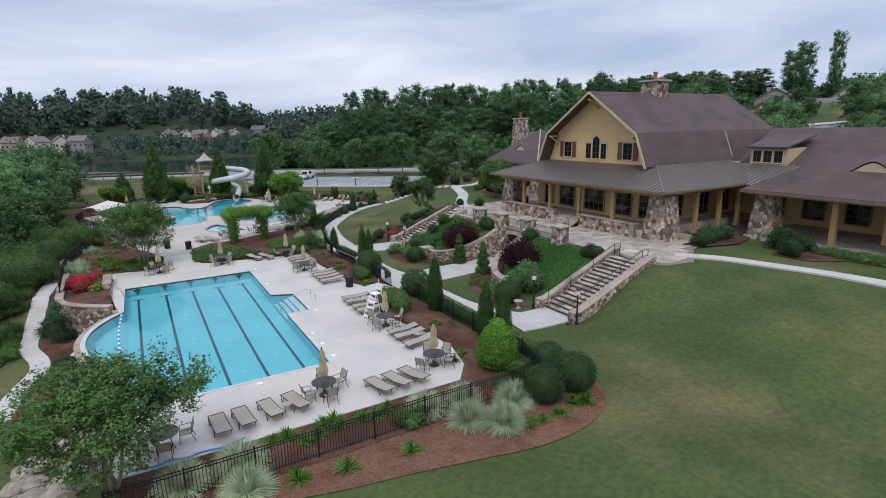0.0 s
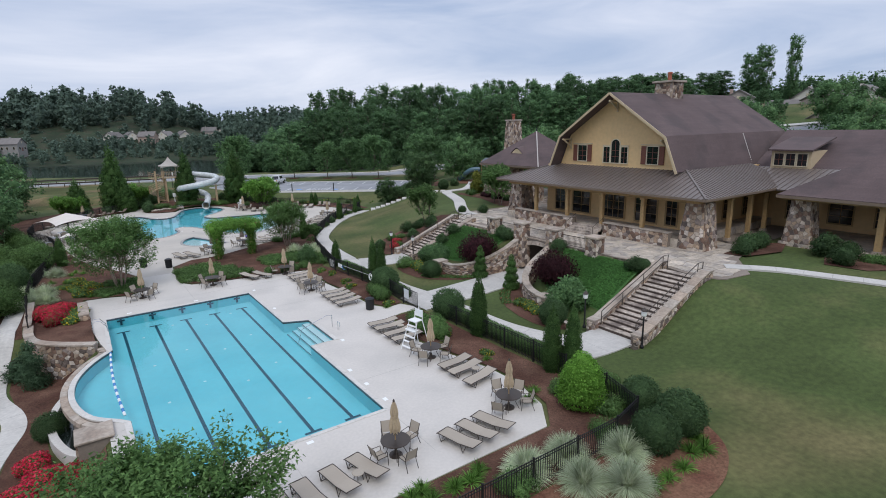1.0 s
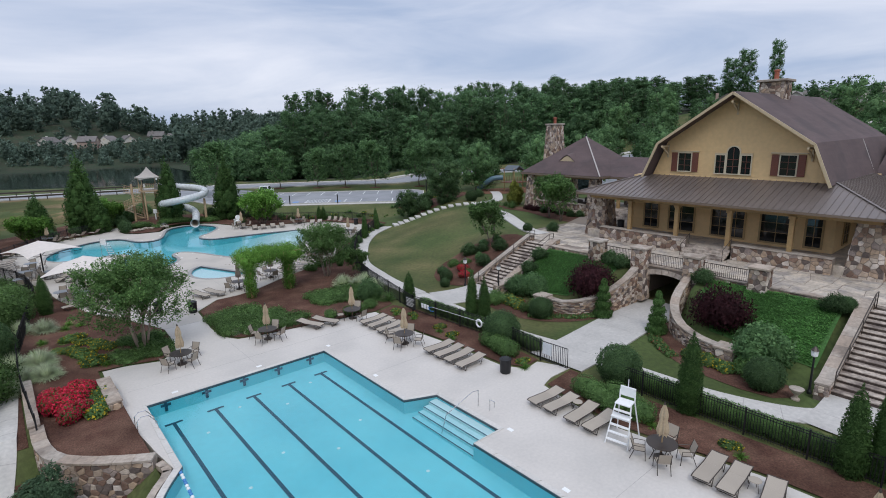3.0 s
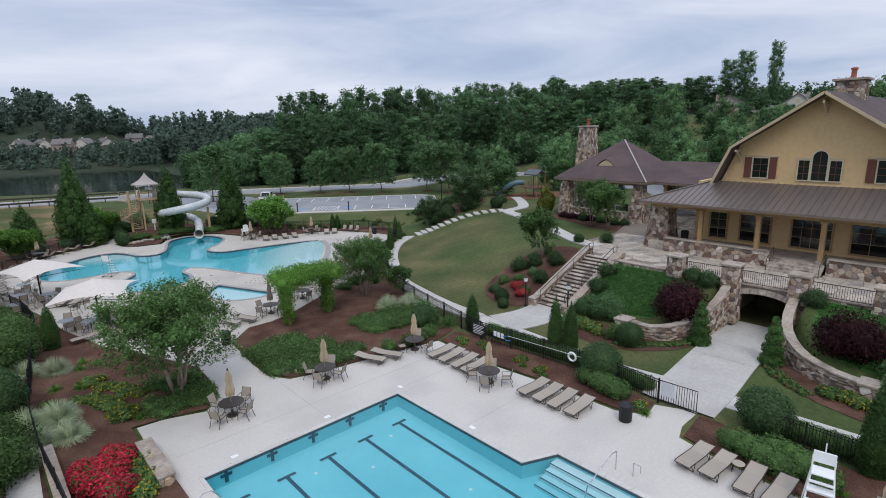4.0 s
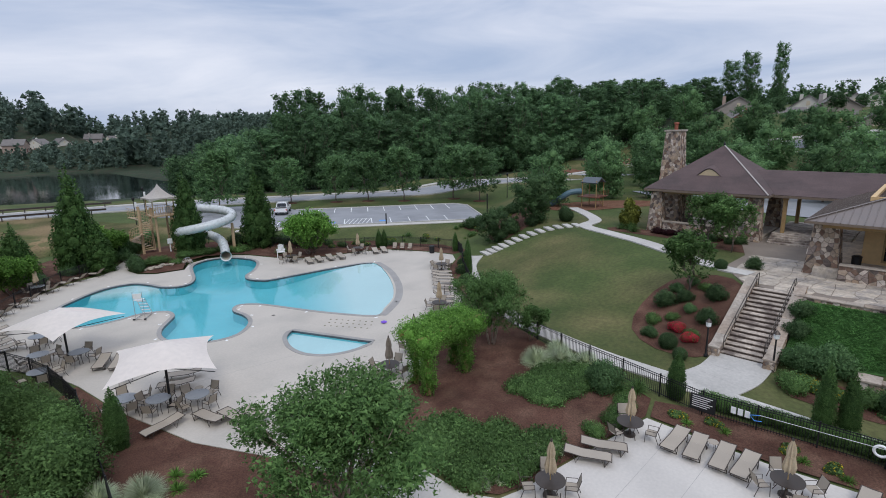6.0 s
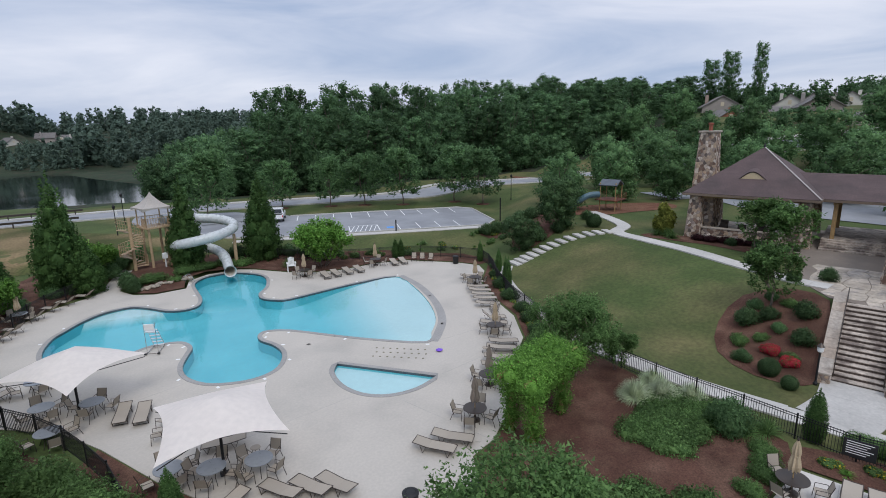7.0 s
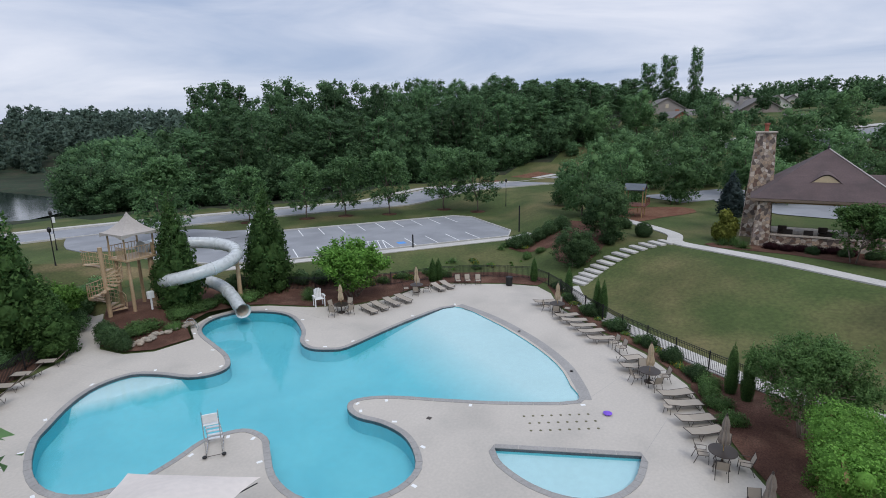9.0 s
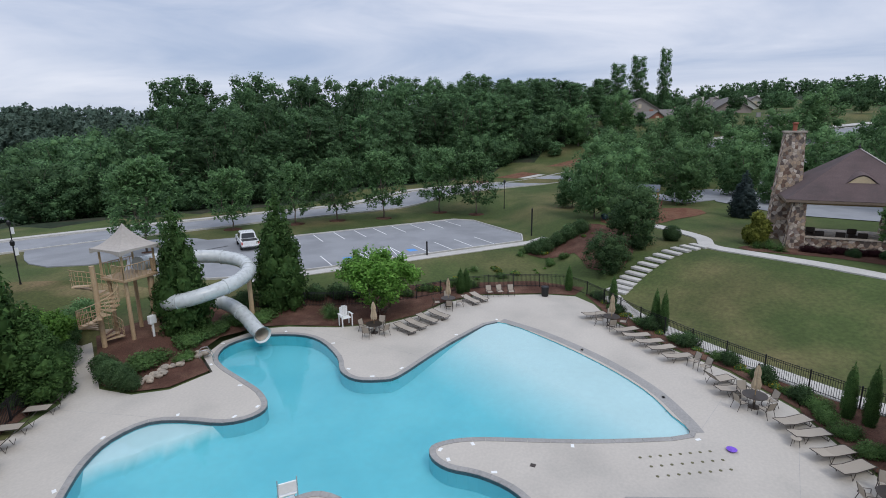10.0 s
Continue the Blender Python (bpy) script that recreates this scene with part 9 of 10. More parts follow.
fence_line([(-5.5, 51.2), (-5.8, 57), (-5.7, 63), (-4.8, 70), (-3.9, 78), (-4.4, 83.5), (-6.3, 88.6), (-7.2, 92), (-6.5, 97), (-3.0, 102.3), (0.0, 106.4), (2.2, 108.7), (4.8, 110.2), (6.8, 112.2), (9.8, 117.0)], "metal_fence", "black metal picket fence outside the lagoon deck")
gate = thing("gate", "black metal picket gate with a small white notice", "gate")
part("gate_frame", piped([(17.8, 39.15, 0.1), (17.8, 39.15, 1.25), (17.7, 40.95, 1.25), (17.7, 40.95, 0.1), (17.8, 39.15, 0.1)], 0.025, 6), BLACKMETAL, gate)
for k in range(1, 15):
    x, y = 17.8 - 0.1 * k / 15, 39.15 + 1.8 * k / 15
    part("picket", boxed(x - 0.011, x + 0.011, y - 0.011, y + 0.011, 0.1, 1.25), BLACKMETAL, gate)
part("notice", boxed(17.68, 17.71, 40.2, 40.85, 0.5, 1.2, 0.004), M("pale_notice_board", (0.6, 0.62, 0.64), 0.6, vary=0.1, grain=30), gate, "small white notice board")
board = thing("rules_sign", "black notice board with rows of pale writing on the fence", "sign", pose(17.15, 52.9, 0, 0, 0, -90))
part("board", boxed(-0.6, 0.6, -0.02, 0.02, 0.35, 1.2, 0.005), SIGNBLACK, board)
for k in range(6):
    part("text_bar", boxed(-0.48, 0.48 - 0.12 * (k % 3), -0.03, -0.021, 1.08 - 0.11 * k, 1.11 - 0.11 * k), PAINT, board)
notice = thing("notice_boards", "row of small white notices on the fence", "sign", pose(17.2, 51.2, 0, 0, 0, -90))
for k in range(3):
    part("notice", boxed(-0.42 + 0.3 * k, -0.2 + 0.3 * k, -0.03, 0.0, 0.75, 1.08), PAINT, notice)
buoy = thing("life_ring", "white life ring hanging on the fence", "life ring")
bm = bmesh.new()
tube(bm, [(17.55, 46.0 + 0.24 * math.cos(2 * math.pi * k / 18), 0.95 + 0.24 * math.sin(2 * math.pi * k / 18)) for k in range(18)], 0.06, 8, closed=True)
part("ring", bm, WHITEPAINT, buoy, smooth=True)
pole = thing("rescue_pole", "long white rescue pole hung along the fence", "rescue pole")
part("shaft", piped([(17.2, 50.4, 1.05), (17.55, 45.4, 1.1)], 0.011, 6), WHITEPAINT, pole)
part("hook", piped([(17.2, 50.4, 1.05), (17.15, 50.8, 0.95), (17.2, 50.6, 0.7), (17.25, 50.3, 0.75)], 0.02, 6), BLUEPAINT, pole)


def lamp_post(x, y, z, h=2.2, label="short black lamp post with pale lantern"):
    ob = thing("lamp_post", label, "lamp post", pose(x, y, z), group="lamp posts")
    part("pole", turned([(0.12, 0), (0.12, 0.12), (0.06, 0.25), (0.045, h)], 10), BLACKMETAL, ob)
    part("lantern", turned([(0.07, h), (0.15, h + 0.06), (0.17, h + 0.3), (0.1, h + 0.34)], 8), WHITEPAINT, ob, "pale glass lantern")
    part("lamp_roof", turned([(0.2, h + 0.34), (0.12, h + 0.44), (0.03, h + 0.55)], 8), BRONZE, ob)


for x, y in ((24.5, 29.25), (24.6, 25.0), (24.8, 55.1), (25.2, 51.5)):
    lamp_post(x, y, ground_z(x, y), 2.0)
for s, t, h in ((8.5, -0.5, 1.6), (16.6, -0.5, 1.6), (31.9, 1.5, 3.6)):
    p = at_lot(s, t)
    ob = thing("bollard_light", "slim dark bollard light by the car park", "bollard", pose(p[0], p[1], LOT_Z - 0.1), group="bollards")
    part("post", turned([(0.09, 0), (0.09, h), (0.05, h + 0.05)], 10), BLACKMETAL, ob)
for x, y, h in ((16.0, 132.6, 3.6), (20.0, 141.0, 4.2), (70.5, 104.5, 4.0)):
    ob = thing("street_lamp", "black street lamp with small white banner", "street lamp", pose(x, y, ground_z(x, y)), group="street lamps")
    part("pole", turned([(0.1, 0), (0.06, 0.5), (0.05, h)], 8), BLACKMETAL, ob)
    part("lantern", turned([(0.08, h), (0.18, h + 0.1), (0.2, h + 0.4), (0.04, h + 0.6)], 8), BLACKMETAL, ob)
    part("banner", boxed(0.06, 0.36, -0.01, 0.01, h - 0.9, h - 0.2), WHITEPAINT, ob)

# ---- water slide and stair tower ----
tower = thing("slide_tower", "tan steel slide tower with canopy roof and spiral stair", "slide tower")
TX, TY, TZ0 = 12.9, 112.4, 0.9
PLAT = 5.0
for i, (dx, dy) in enumerate(((0.9, -0.8), (-0.9, -0.8), (-0.9, 0.9), (0.9, 0.9))):
    part("leg", turned([(0.42, -0.4), (0.42, 0.28), (0.26, 0.34), (0.2, PLAT - TZ0), (0.2, PLAT - TZ0 + 0.1)] if i == 0 else [(0.14, -0.4), (0.12, PLAT - TZ0)], 12, (TX + dx, TY + dy, TZ0)), TANSTEEL, tower)
part("platform", boxed(TX - 1.25, TX + 1.25, TY - 1.2, TY + 1.2, PLAT, PLAT + 0.18, 0.02), TANSTEEL, tower)
for a, b in (((-1.2, -1.15), (1.2, -1.15)), ((-1.2, 1.15), (1.2, 1.15)), ((-1.2, -1.15), (-1.2, 0.0)), ((1.2, -1.15), (1.2, -0.6))):
    rail = part("guard_rail", piped([(TX + a[0], TY + a[1], PLAT + 1.1), (TX + b[0], TY + b[1], PLAT + 1.1)], 0.03, 6), TANSTEEL, tower)
    n = 9
    for k in range(n + 1):
        t = k / n
        x, y = TX + a[0] + (b[0] - a[0]) * t, TY + a[1] + (b[1] - a[1]) * t
        part("baluster", boxed(x - 0.015, x + 0.015, y - 0.015, y + 0.015, PLAT + 0.15, PLAT + 1.1), TANSTEEL, rail)
for dx, dy in ((1.15, -1.1), (-1.15, -1.1), (-1.15, 1.1), (1.15, 1.1)):
    part("canopy_post", boxed(TX + dx - 0.05, TX + dx + 0.05, TY + dy - 0.05, TY + dy + 0.05, PLAT, PLAT + 2.1), TANSTEEL, tower)
bm = bmesh.new()
rings = []
for t, z in [(k / 8, PLAT + 2.2 + 1.45 * (1 - k / 8) ** 1.7) for k in range(1, 9)] + [(1.0, PLAT + 1.85)]:
    row = []
    for k in range(24):
        side, f = divmod(k, 6)
        u, v = ((-1 + f / 3, -1), (1, -1 + f / 3), (1 - f / 3, 1), (-1, 1 - f / 3))[side]
        sag = 0.22 * (1 - abs(-1 + f / 3) ** 2) if z == PLAT + 1.85 else 0.0
        row.append(bm.verts.new((TX + 1.5 * t * u, TY + 1.5 * t * v, z + sag)))
    rings.append(row)
tip = bm.verts.new((TX, TY, PLAT + 3.75))
for k in range(24):
    bm.faces.new((tip, rings[0][k], rings[0][(k + 1) % 24]))
    for low, high in zip(rings[1:], rings):
        bm.faces.new((high[k], low[k], low[(k + 1) % 24], high[(k + 1) % 24]))
bmesh.ops.recalc_face_normals(bm, faces=bm.faces)
part("canopy", bm, M("grey_canopy_cloth", (0.40, 0.36, 0.32), 0.85, vary=0.08, grain=6), tower, "grey-beige pointed tent canopy")
SX, SY = TX - 2.3, TY + 0.2
part("stair_column", turned([(0.16, -0.4), (0.16, 5.4)], 12, (SX, SY, TZ0)), TANSTEEL, tower)
prev = None
for k in range(22):
    a0, a1 = radians(-20 + 24 * k), radians(-20 + 24 * (k + 1))
    z = TZ0 + 0.2 + (PLAT - TZ0) * k / 22
    bm = bmesh.new()
    prism(bm, [(SX + 0.14 * math.cos(a0), SY + 0.14 * math.sin(a0)), (SX + 1.25 * math.cos(a0), SY + 1.25 * math.sin(a0)), (SX + 1.25 * math.cos(a1), SY + 1.25 * math.sin(a1)), (SX + 0.14 * math.cos(a1), SY + 0.14 * math.sin(a1))], z, z + 0.06)
    bmesh.ops.recalc_face_normals(bm, faces=bm.faces)
    part("stair_tread", bm, TANSTEEL, tower)
    for a in (a0, (a0 + a1) / 2):
        part("stair_baluster", piped([(SX + 1.25 * math.cos(a), SY + 1.25 * math.sin(a), z), (SX + 1.25 * math.cos(a), SY + 1.25 * math.sin(a), z + 1.05)], 0.02, 5), TANSTEEL, tower)
helix = [(SX + 1.25 * math.cos(radians(-20 + 8 * k)), SY + 1.25 * math.sin(radians(-20 + 8 * k)), TZ0 + 1.25 + (PLAT - TZ0) * k / 66) for k in range(67)]
for dz in (0.0, -0.35, -0.7):
    part("stair_rail", piped([(x, y, z + dz) for x, y, z in helix], 0.03 if dz == 0 else 0.02, 6), TANSTEEL, tower)
part("brace", piped([(TX + 0.9, TY - 0.8, PLAT - 1.4), (TX + 2.6, TY - 2.2, PLAT - 2.6)], 0.06, 6), TANSTEEL, tower)
part("control_box", boxed(TX - 0.2, TX + 0.3, TY - 1.7, TY - 1.4, TZ0 + 0.9, TZ0 + 1.5, 0.03), WHITEPAINT, tower)
part("control_post", turned([(0.08, -0.2), (0.08, 0.95)], 8, (TX + 0.05, TY - 1.55, TZ0)), WHITEPAINT, tower)

slide = thing("water_slide", "grey tube water slide curling down into the lagoon pool", "water slide")
SLIDE = [(14.0, 112.9, 5.55), (15.6, 113.2, 5.45), (17.8, 112.9, 5.2), (19.6, 111.4, 4.95), (20.0, 109.3, 4.65), (18.9, 107.7, 4.3), (17.0, 107.3, 3.95), (15.0, 108.0, 3.6), (13.8, 109.4, 3.25), (14.2, 110.8, 2.9), (15.9, 111.2, 2.55), (17.4, 110.2, 2.2), (17.9, 108.6, 1.75), (17.6, 107.0, 1.2), (17.1, 105.7, 0.75), (16.7, 104.7, 0.55)]
slide_line = curve_through(SLIDE, 7, closed=False)
n_seg = 9
per = len(slide_line) // n_seg
for k in range(n_seg):
    a, b = k * per, (k + 1) * per + 1 if k < n_seg - 1 else len(slide_line)
    bm = bmesh.new()
    tube(bm, slide_line[a:b], 0.52, 16, caps=False)
    seg = part("tube_section", bm, TUBE, slide, smooth=True)
    p, q = Vector(slide_line[a]), Vector(slide_line[min(a + 1, len(slide_line) - 1)])
    d = (q - p).normalized() * 0.05
    bm = bmesh.new()
    tube(bm, [p - d, p + d], 0.57, 16)
    part("flange", bm, TUBE, seg)
bm = bmesh.new()
tube(bm, slide_line[-14:], 0.47, 16, caps=False)
part("flume_inside", bm, TUBEIN, slide, "cream inside of the tube", smooth=True)
p, q = Vector(slide_line[-1]), Vector(slide_line[-2])
bm = bmesh.new()
tube(bm, [p, p + (q - p) * 0.15], 0.56, 18, caps=False)
part("mouth_rim", bm, TUBEIN, slide)
for x, y, z1 in ((19.4, 108.2, 4.0), (14.3, 110.2, 3.1), (16.4, 111.0, 4.7)):
    g0 = ground_z(x, y)
    part("support", turned([(0.34, -0.3), (0.34, 0.2), (0.2, 0.26), (0.16, z1 - g0 - 0.35)], 12, (x, y, g0)), TANSTEEL, slide, "tan round support post")

# boulders by the slide bed and the overflow wall
def boulder(x, y, z, s, seed):
    r = random.Random(seed)
    bm = bmesh.new()
    bmesh.ops.create_icosphere(bm, subdivisions=2, radius=1.0)
    for v in bm.verts:
        n = noise.noise(v.co * 1.3 + Vector((seed, 0, 0)))
        v.co = Vector((v.co.x * s * r.uniform(0.95, 1.05), v.co.y * s * 0.8, v.co.z * s * 0.55)) * (1 + 0.3 * n)
    single("boulder", bm, BOULDER, "rough tan boulder in the planting bed", "boulder", pose(x, y, z, 0, 0, r.uniform(0, 360)), group="boulders")


br = random.Random(14)
for k in range(26):
    t = br.random()
    boulder(8.6 + 4.6 * t + br.uniform(-0.4, 0.4), 106.1 + 0.7 * br.random() + 0.8 * t * (1 - t), ground_z(8.6 + 4.6 * t, 106.5) + 0.14, br.uniform(0.16, 0.36), k)
for k in range(42):
    x, y = -5.4 + 3.4 * br.random(), 23.0 + 6.4 * br.random()
    boulder(x, y, ground_z(x, y) + 0.15 + 0.5 * smooth_step((x + 4) / 3), br.uniform(0.35, 0.75), 60 + k)

# overflow edge: curved weir wall and catch basin, with stone retaining wall
weir = thing("overflow_wall", "curved overflow wall with a catch basin below the lap pool", "pool wall", kind="structure")
ARC = curve_through([(-1.75, 46.0), (-1.5, 44.7), (-2.5, 43.2), (-3.25, 41.3), (-3.5, 39.4), (-3.3, 37.5), (-2.75, 35.8), (-1.95, 34.9)], 6, closed=False)
bm = bmesh.new()
lo = [bm.verts.new((x, y, -2.3)) for x, y in ARC]
hi = [bm.verts.new((x, y, -0.02)) for x, y in ARC]
for k in range(len(ARC) - 1):
    bm.faces.new((lo[k], lo[k + 1], hi[k + 1], hi[k]))
part("weir_face", bm, MORTAR, weir)
for k in range(2, len(ARC) - 3, 2):
    bm = bmesh.new()
    p, q = Vector(ARC[k]), Vector(ARC[k + 2])
    n = Vector(((q - p).y, -(q - p).x)).normalized()
    n = n if n.x < 0 else -n
    p, q = p.lerp(q, 0.01), p.lerp(q, 0.99)
    prism(bm, [tuple(v) for v in (p, q, q + n * 0.34, p + n * 0.34)], -0.32, -0.07)
    bmesh.ops.recalc_face_normals(bm, faces=bm.faces)
    part("weir_stone", bm, CAPSTONE, weir)
BASIN = [(x - 0.9 - 0.0 * y, y) for x, y in ARC]
part("basin_wall", ribbon(BASIN, 0.35, 0.0, lambda x, y: -1.35, 0.9), COPING, weir, "concrete rim of the catch basin")
bm = bmesh.new()
for k in range(len(ARC) - 1):
    quad(bm, (ARC[k][0], ARC[k][1], -1.6), (ARC[k + 1][0], ARC[k + 1][1], -1.6), (BASIN[k + 1][0], BASIN[k + 1][1], -1.6), (BASIN[k][0], BASIN[k][1], -1.6))
part("basin_water", bm, LAKEWATER, weir)
rock = thing("retaining_wall", "rough fieldstone retaining wall beside the lap pool", "stone wall", kind="structure")
PLANTER = curve_through([(-5.5, 51.6), (-5.45, 49.7), (-5.1, 48.2), (-4.2, 47.1), (-2.9, 46.1), (-1.95, 45.5)], 5, closed=False)
curved_wall("planter_face", PLANTER, (0.34, 0.32, 0.3, 0.26), -2.4, rock, 77)
bm = bmesh.new()
prism(bm, [*PLANTER, (-2.0, 50.8), (-2.0, 52.2), (-5.5, 52.2)], -1.0, 0.16)
bmesh.ops.recalc_face_normals(bm, faces=bm.faces)
single("planter_bed", bm, MULCH, "raised mulch bed behind the curved stone wall", "planting bed", kind="structure")
core3 = part("wall_core", boxed(-5.75, -5.4, 51.5, 57.5, -1.0, 0.45), MORTAR, rock)
for k in range(7):
    part("cap_stone", boxed(-5.82, -5.33, 51.5 + 0.86 * k, 52.34 + 0.86 * k, 0.45, 0.55, 0.012), CAPSTONE, core3)
core4 = stone_box("planter_wall", -2.6, -2.1, 51.4, 54.9, -0.3, 0.5, rock, 0, 79)
for k in range(4):
    part("cap_stone", boxed(-2.68, -2.02, 51.4 + 0.88 * k, 52.26 + 0.88 * k, 0.5, 0.6, 0.012), CAPSTONE, core4)
core5 = part("wall_core", boxed(-3.2, -1.9, 33.4, 34.7, -2.3, 0.08), MORTAR, rock)
bm = bmesh.new()
stones(bm, lambda u, v, d: (-3.2 - d, 34.7 - u, -2.3 + v), 1.3, 2.38, 0.25, 0.55, 0.1, 81)
stones(bm, lambda u, v, d: (-1.9 - u, 34.7 + d, -2.3 + v), 1.3, 2.38, 0.25, 0.55, 0.1, 82)
part("stone_facing", bm, STONE, core5)
part("cap_stone", boxed(-3.3, -1.8, 33.3, 34.8, 0.08, 0.18, 0.02), CAPSTONE, core5)
single("deck_side_wall", boxed(-2.0, -1.85, 22.7, 33.4, -2.3, -0.04), COPING, "concrete side wall of the pool deck", "wall", kind="structure")
low_path = [(-6.5, 57), (-6.8, 51.6), (-7.3, 48.8), (-7.2, 45.8), (-6.3, 43.0), (-6.1, 41.0), (-6.6, 38.8), (-7.0, 36.5), (-7.2, 31), (-7.2, 26)]
walkway("lower_walk", low_path, 1.1, "winding concrete walk below the pool", lift=0.06)

# vine-covered arbor
arbor = thing("arbor", "timber arbor smothered in bright green vines", "arbor")
AX, AY = 11.7, 65.4
legs = [(AX - 2.0, AY - 0.6), (AX - 1.5, AY + 0.9), (AX + 1.5, AY - 0.3), (AX + 1.9, AY + 1.0)]
for k, (x, y) in enumerate(legs):
    part("post", boxed(x - 0.1, x + 0.1, y - 0.1, y + 0.1, -0.1, 3.4), TIMBER, arbor)
    cs = [(x + 0.12 * math.sin(j * 2.1), y + 0.12 * math.cos(j * 1.7), 0.3 + 0.42 * j) for j in range(8)]
    part("vine_leg", leaf_cloud("vine_leg", cs, [(0.42 + 0.03 * j, 0.42 + 0.03 * j, 0.4) for j in range(8)], 4200, 0.08, LEAF_BRIGHT, 70 + k, shell=0.6, loose=0.15), LEAF_BRIGHT, arbor)
for y in (AY - 0.5, AY + 0.95):
    part("beam", boxed(AX - 2.6, AX + 2.6, y - 0.07, y + 0.07, 3.25, 3.45), TIMBER, arbor)
ar = random.Random(3)
cs, rads = [], []
for i in range(9):
    for j in range(4):
        cs.append((AX - 2.3 + 4.6 * i / 8 + ar.uniform(-0.15, 0.15), AY - 0.75 + 1.9 * j / 3 + ar.uniform(-0.15, 0.15), 3.45 + ar.uniform(-0.15, 0.2) - (0.25 if j in (0, 3) or i in (0, 8) else 0)))
        rads.append((0.62, 0.62, ar.uniform(0.5, 0.75)))
part("vine_canopy", leaf_cloud("vine_canopy", cs, rads, 22000, 0.085, LEAF_BRIGHT, 77, shell=0.65, loose=0.12), LEAF_BRIGHT, arbor, "bright green vine canopy")

mouth_a, mouth_b = Vector(slide_line[-4]), Vector(slide_line[-1])
mouth_d = (mouth_b - mouth_a).normalized()
bm = bmesh.new()
tube(bm, [mouth_b - mouth_d * 0.12, mouth_b + mouth_d * 0.1], 0.6, 18, caps=False, radii=[0.53, 0.64])
tube(bm, [mouth_b + mouth_d * 0.1, mouth_b - mouth_d * 0.1], 0.56, 18, caps=False, radii=[0.6, 0.5])
part("slide_mouth", bm, WHITEPAINT, slide, "flared white slide mouth", smooth=True)

# ---- pickup truck ----
truck = thing("pickup_truck", "white pickup truck parked in a marked bay", "pickup truck", pose(*at_lot(0.3, 14.4)[:2], LOT_Z + 0.005, 0, 0, -37.8))


def car_section(prof, half, inset_top=0.0):
    """A body pressed along y from a side outline of (y, z)."""
    bm = bmesh.new()
    zs = [z for _, z in prof]
    lo, hi = min(zs), max(zs)
    a = [bm.verts.new((-half + inset_top * (z - lo) / (hi - lo), y, z)) for y, z in prof]
    b = [bm.verts.new((half - inset_top * (z - lo) / (hi - lo), y, z)) for y, z in prof]
    bm.faces.new(a)
    bm.faces.new(b[::-1])
    k = len(prof)
    for i in range(k):
        bm.faces.new((a[i], b[i], b[(i + 1) % k], a[(i + 1) % k]))
    bmesh.ops.recalc_face_normals(bm, faces=bm.faces)
    bmesh.ops.bevel(bm, geom=[e for e in bm.edges if abs(e.calc_face_angle(0)) > 0.5], offset=0.05, segments=2, affect="EDGES")
    return bm


part("body", car_section([(-2.75, 0.5), (2.8, 0.5), (2.82, 0.85), (2.7, 1.08), (1.4, 1.16), (-2.75, 1.12)], 0.98), CARWHITE, truck)
part("cab", car_section([(1.45, 1.1), (0.75, 1.82), (-0.95, 1.86), (-1.15, 1.1)], 0.93, 0.16), CARWHITE, truck)
part("windscreen", car_section([(1.47, 1.16), (0.85, 1.76), (0.78, 1.74), (1.38, 1.14)], 0.82, 0.1), CARGLASS, truck)
part("rear_window", car_section([(-1.02, 1.76), (-1.17, 1.2), (-1.12, 1.18), (-0.95, 1.74)], 0.74, 0.08), CARGLASS, truck)
for s in (-1, 1):
    bm = bmesh.new()
    quad(bm, (s * 0.945, 1.05, 1.18), (s * 0.945, -0.9, 1.18), (s * 0.845, -0.8, 1.74), (s * 0.845, 0.62, 1.74))
    part("side_window", bm, CARGLASS, truck)
    for y in (1.75, -1.65):
        wheel = part("wheel", turned([(0.4, -0.12), (0.4, 0.12)], 20), TYRE, truck)
        wheel.matrix_parent_inverse = Matrix.Identity(4)
        wheel.matrix_basis = pose(s * 0.9, y, 0.4, 0, 90, 0)
        rim = part("rim", turned([(0.24, -0.13), (0.24, 0.13)], 16), CHROME, wheel)
    part("headlight", boxed(s * 0.72 - 0.16, s * 0.72 + 0.16, 2.74, 2.84, 0.8, 0.98), WHITEPAINT, truck)
    part("tail_light", boxed(s * 0.9 - 0.07, s * 0.9 + 0.07, -2.79, -2.72, 0.75, 1.05), REDPLASTIC, truck)
part("bed_liner", boxed(-0.85, 0.85, -2.62, -1.25, 1.0, 1.135), TYRE, truck)
part("bumper", boxed(-0.98, 0.98, -2.88, -2.72, 0.45, 0.62, 0.03), CHROME, truck)
part("bumper", boxed(-0.98, 0.98, 2.78, 2.92, 0.45, 0.64, 0.03), CHROME, truck)

# ---- playground ----
play = thing("play_structure", "playground climbing frame with teal tube slide and canopy", "playground")
gz = ground_z(61.5, 82.5)
for dx in (-1.1, 1.1):
    for dy in (-1.1, 1.1):
        part("post", turned([(0.07, -0.2), (0.07, 3.9)], 8, (61.5 + dx, 82.5 + dy, gz)), TIMBER, play)
part("deck", boxed(59.9, 63.1, 80.9, 84.1, gz + 1.5, gz + 1.6), SHUTTER, play)
bm = bmesh.new()
roof_sheet(bm, (60.2, 81.2, gz + 3.6), (60.2, 83.8, gz + 3.6), (61.5, 83.8, gz + 4.3), (61.5, 81.2, gz + 4.3))
roof_sheet(bm, (62.8, 83.8, gz + 3.6), (62.8, 81.2, gz + 3.6), (61.5, 81.2, gz + 4.3), (61.5, 83.8, gz + 4.3))
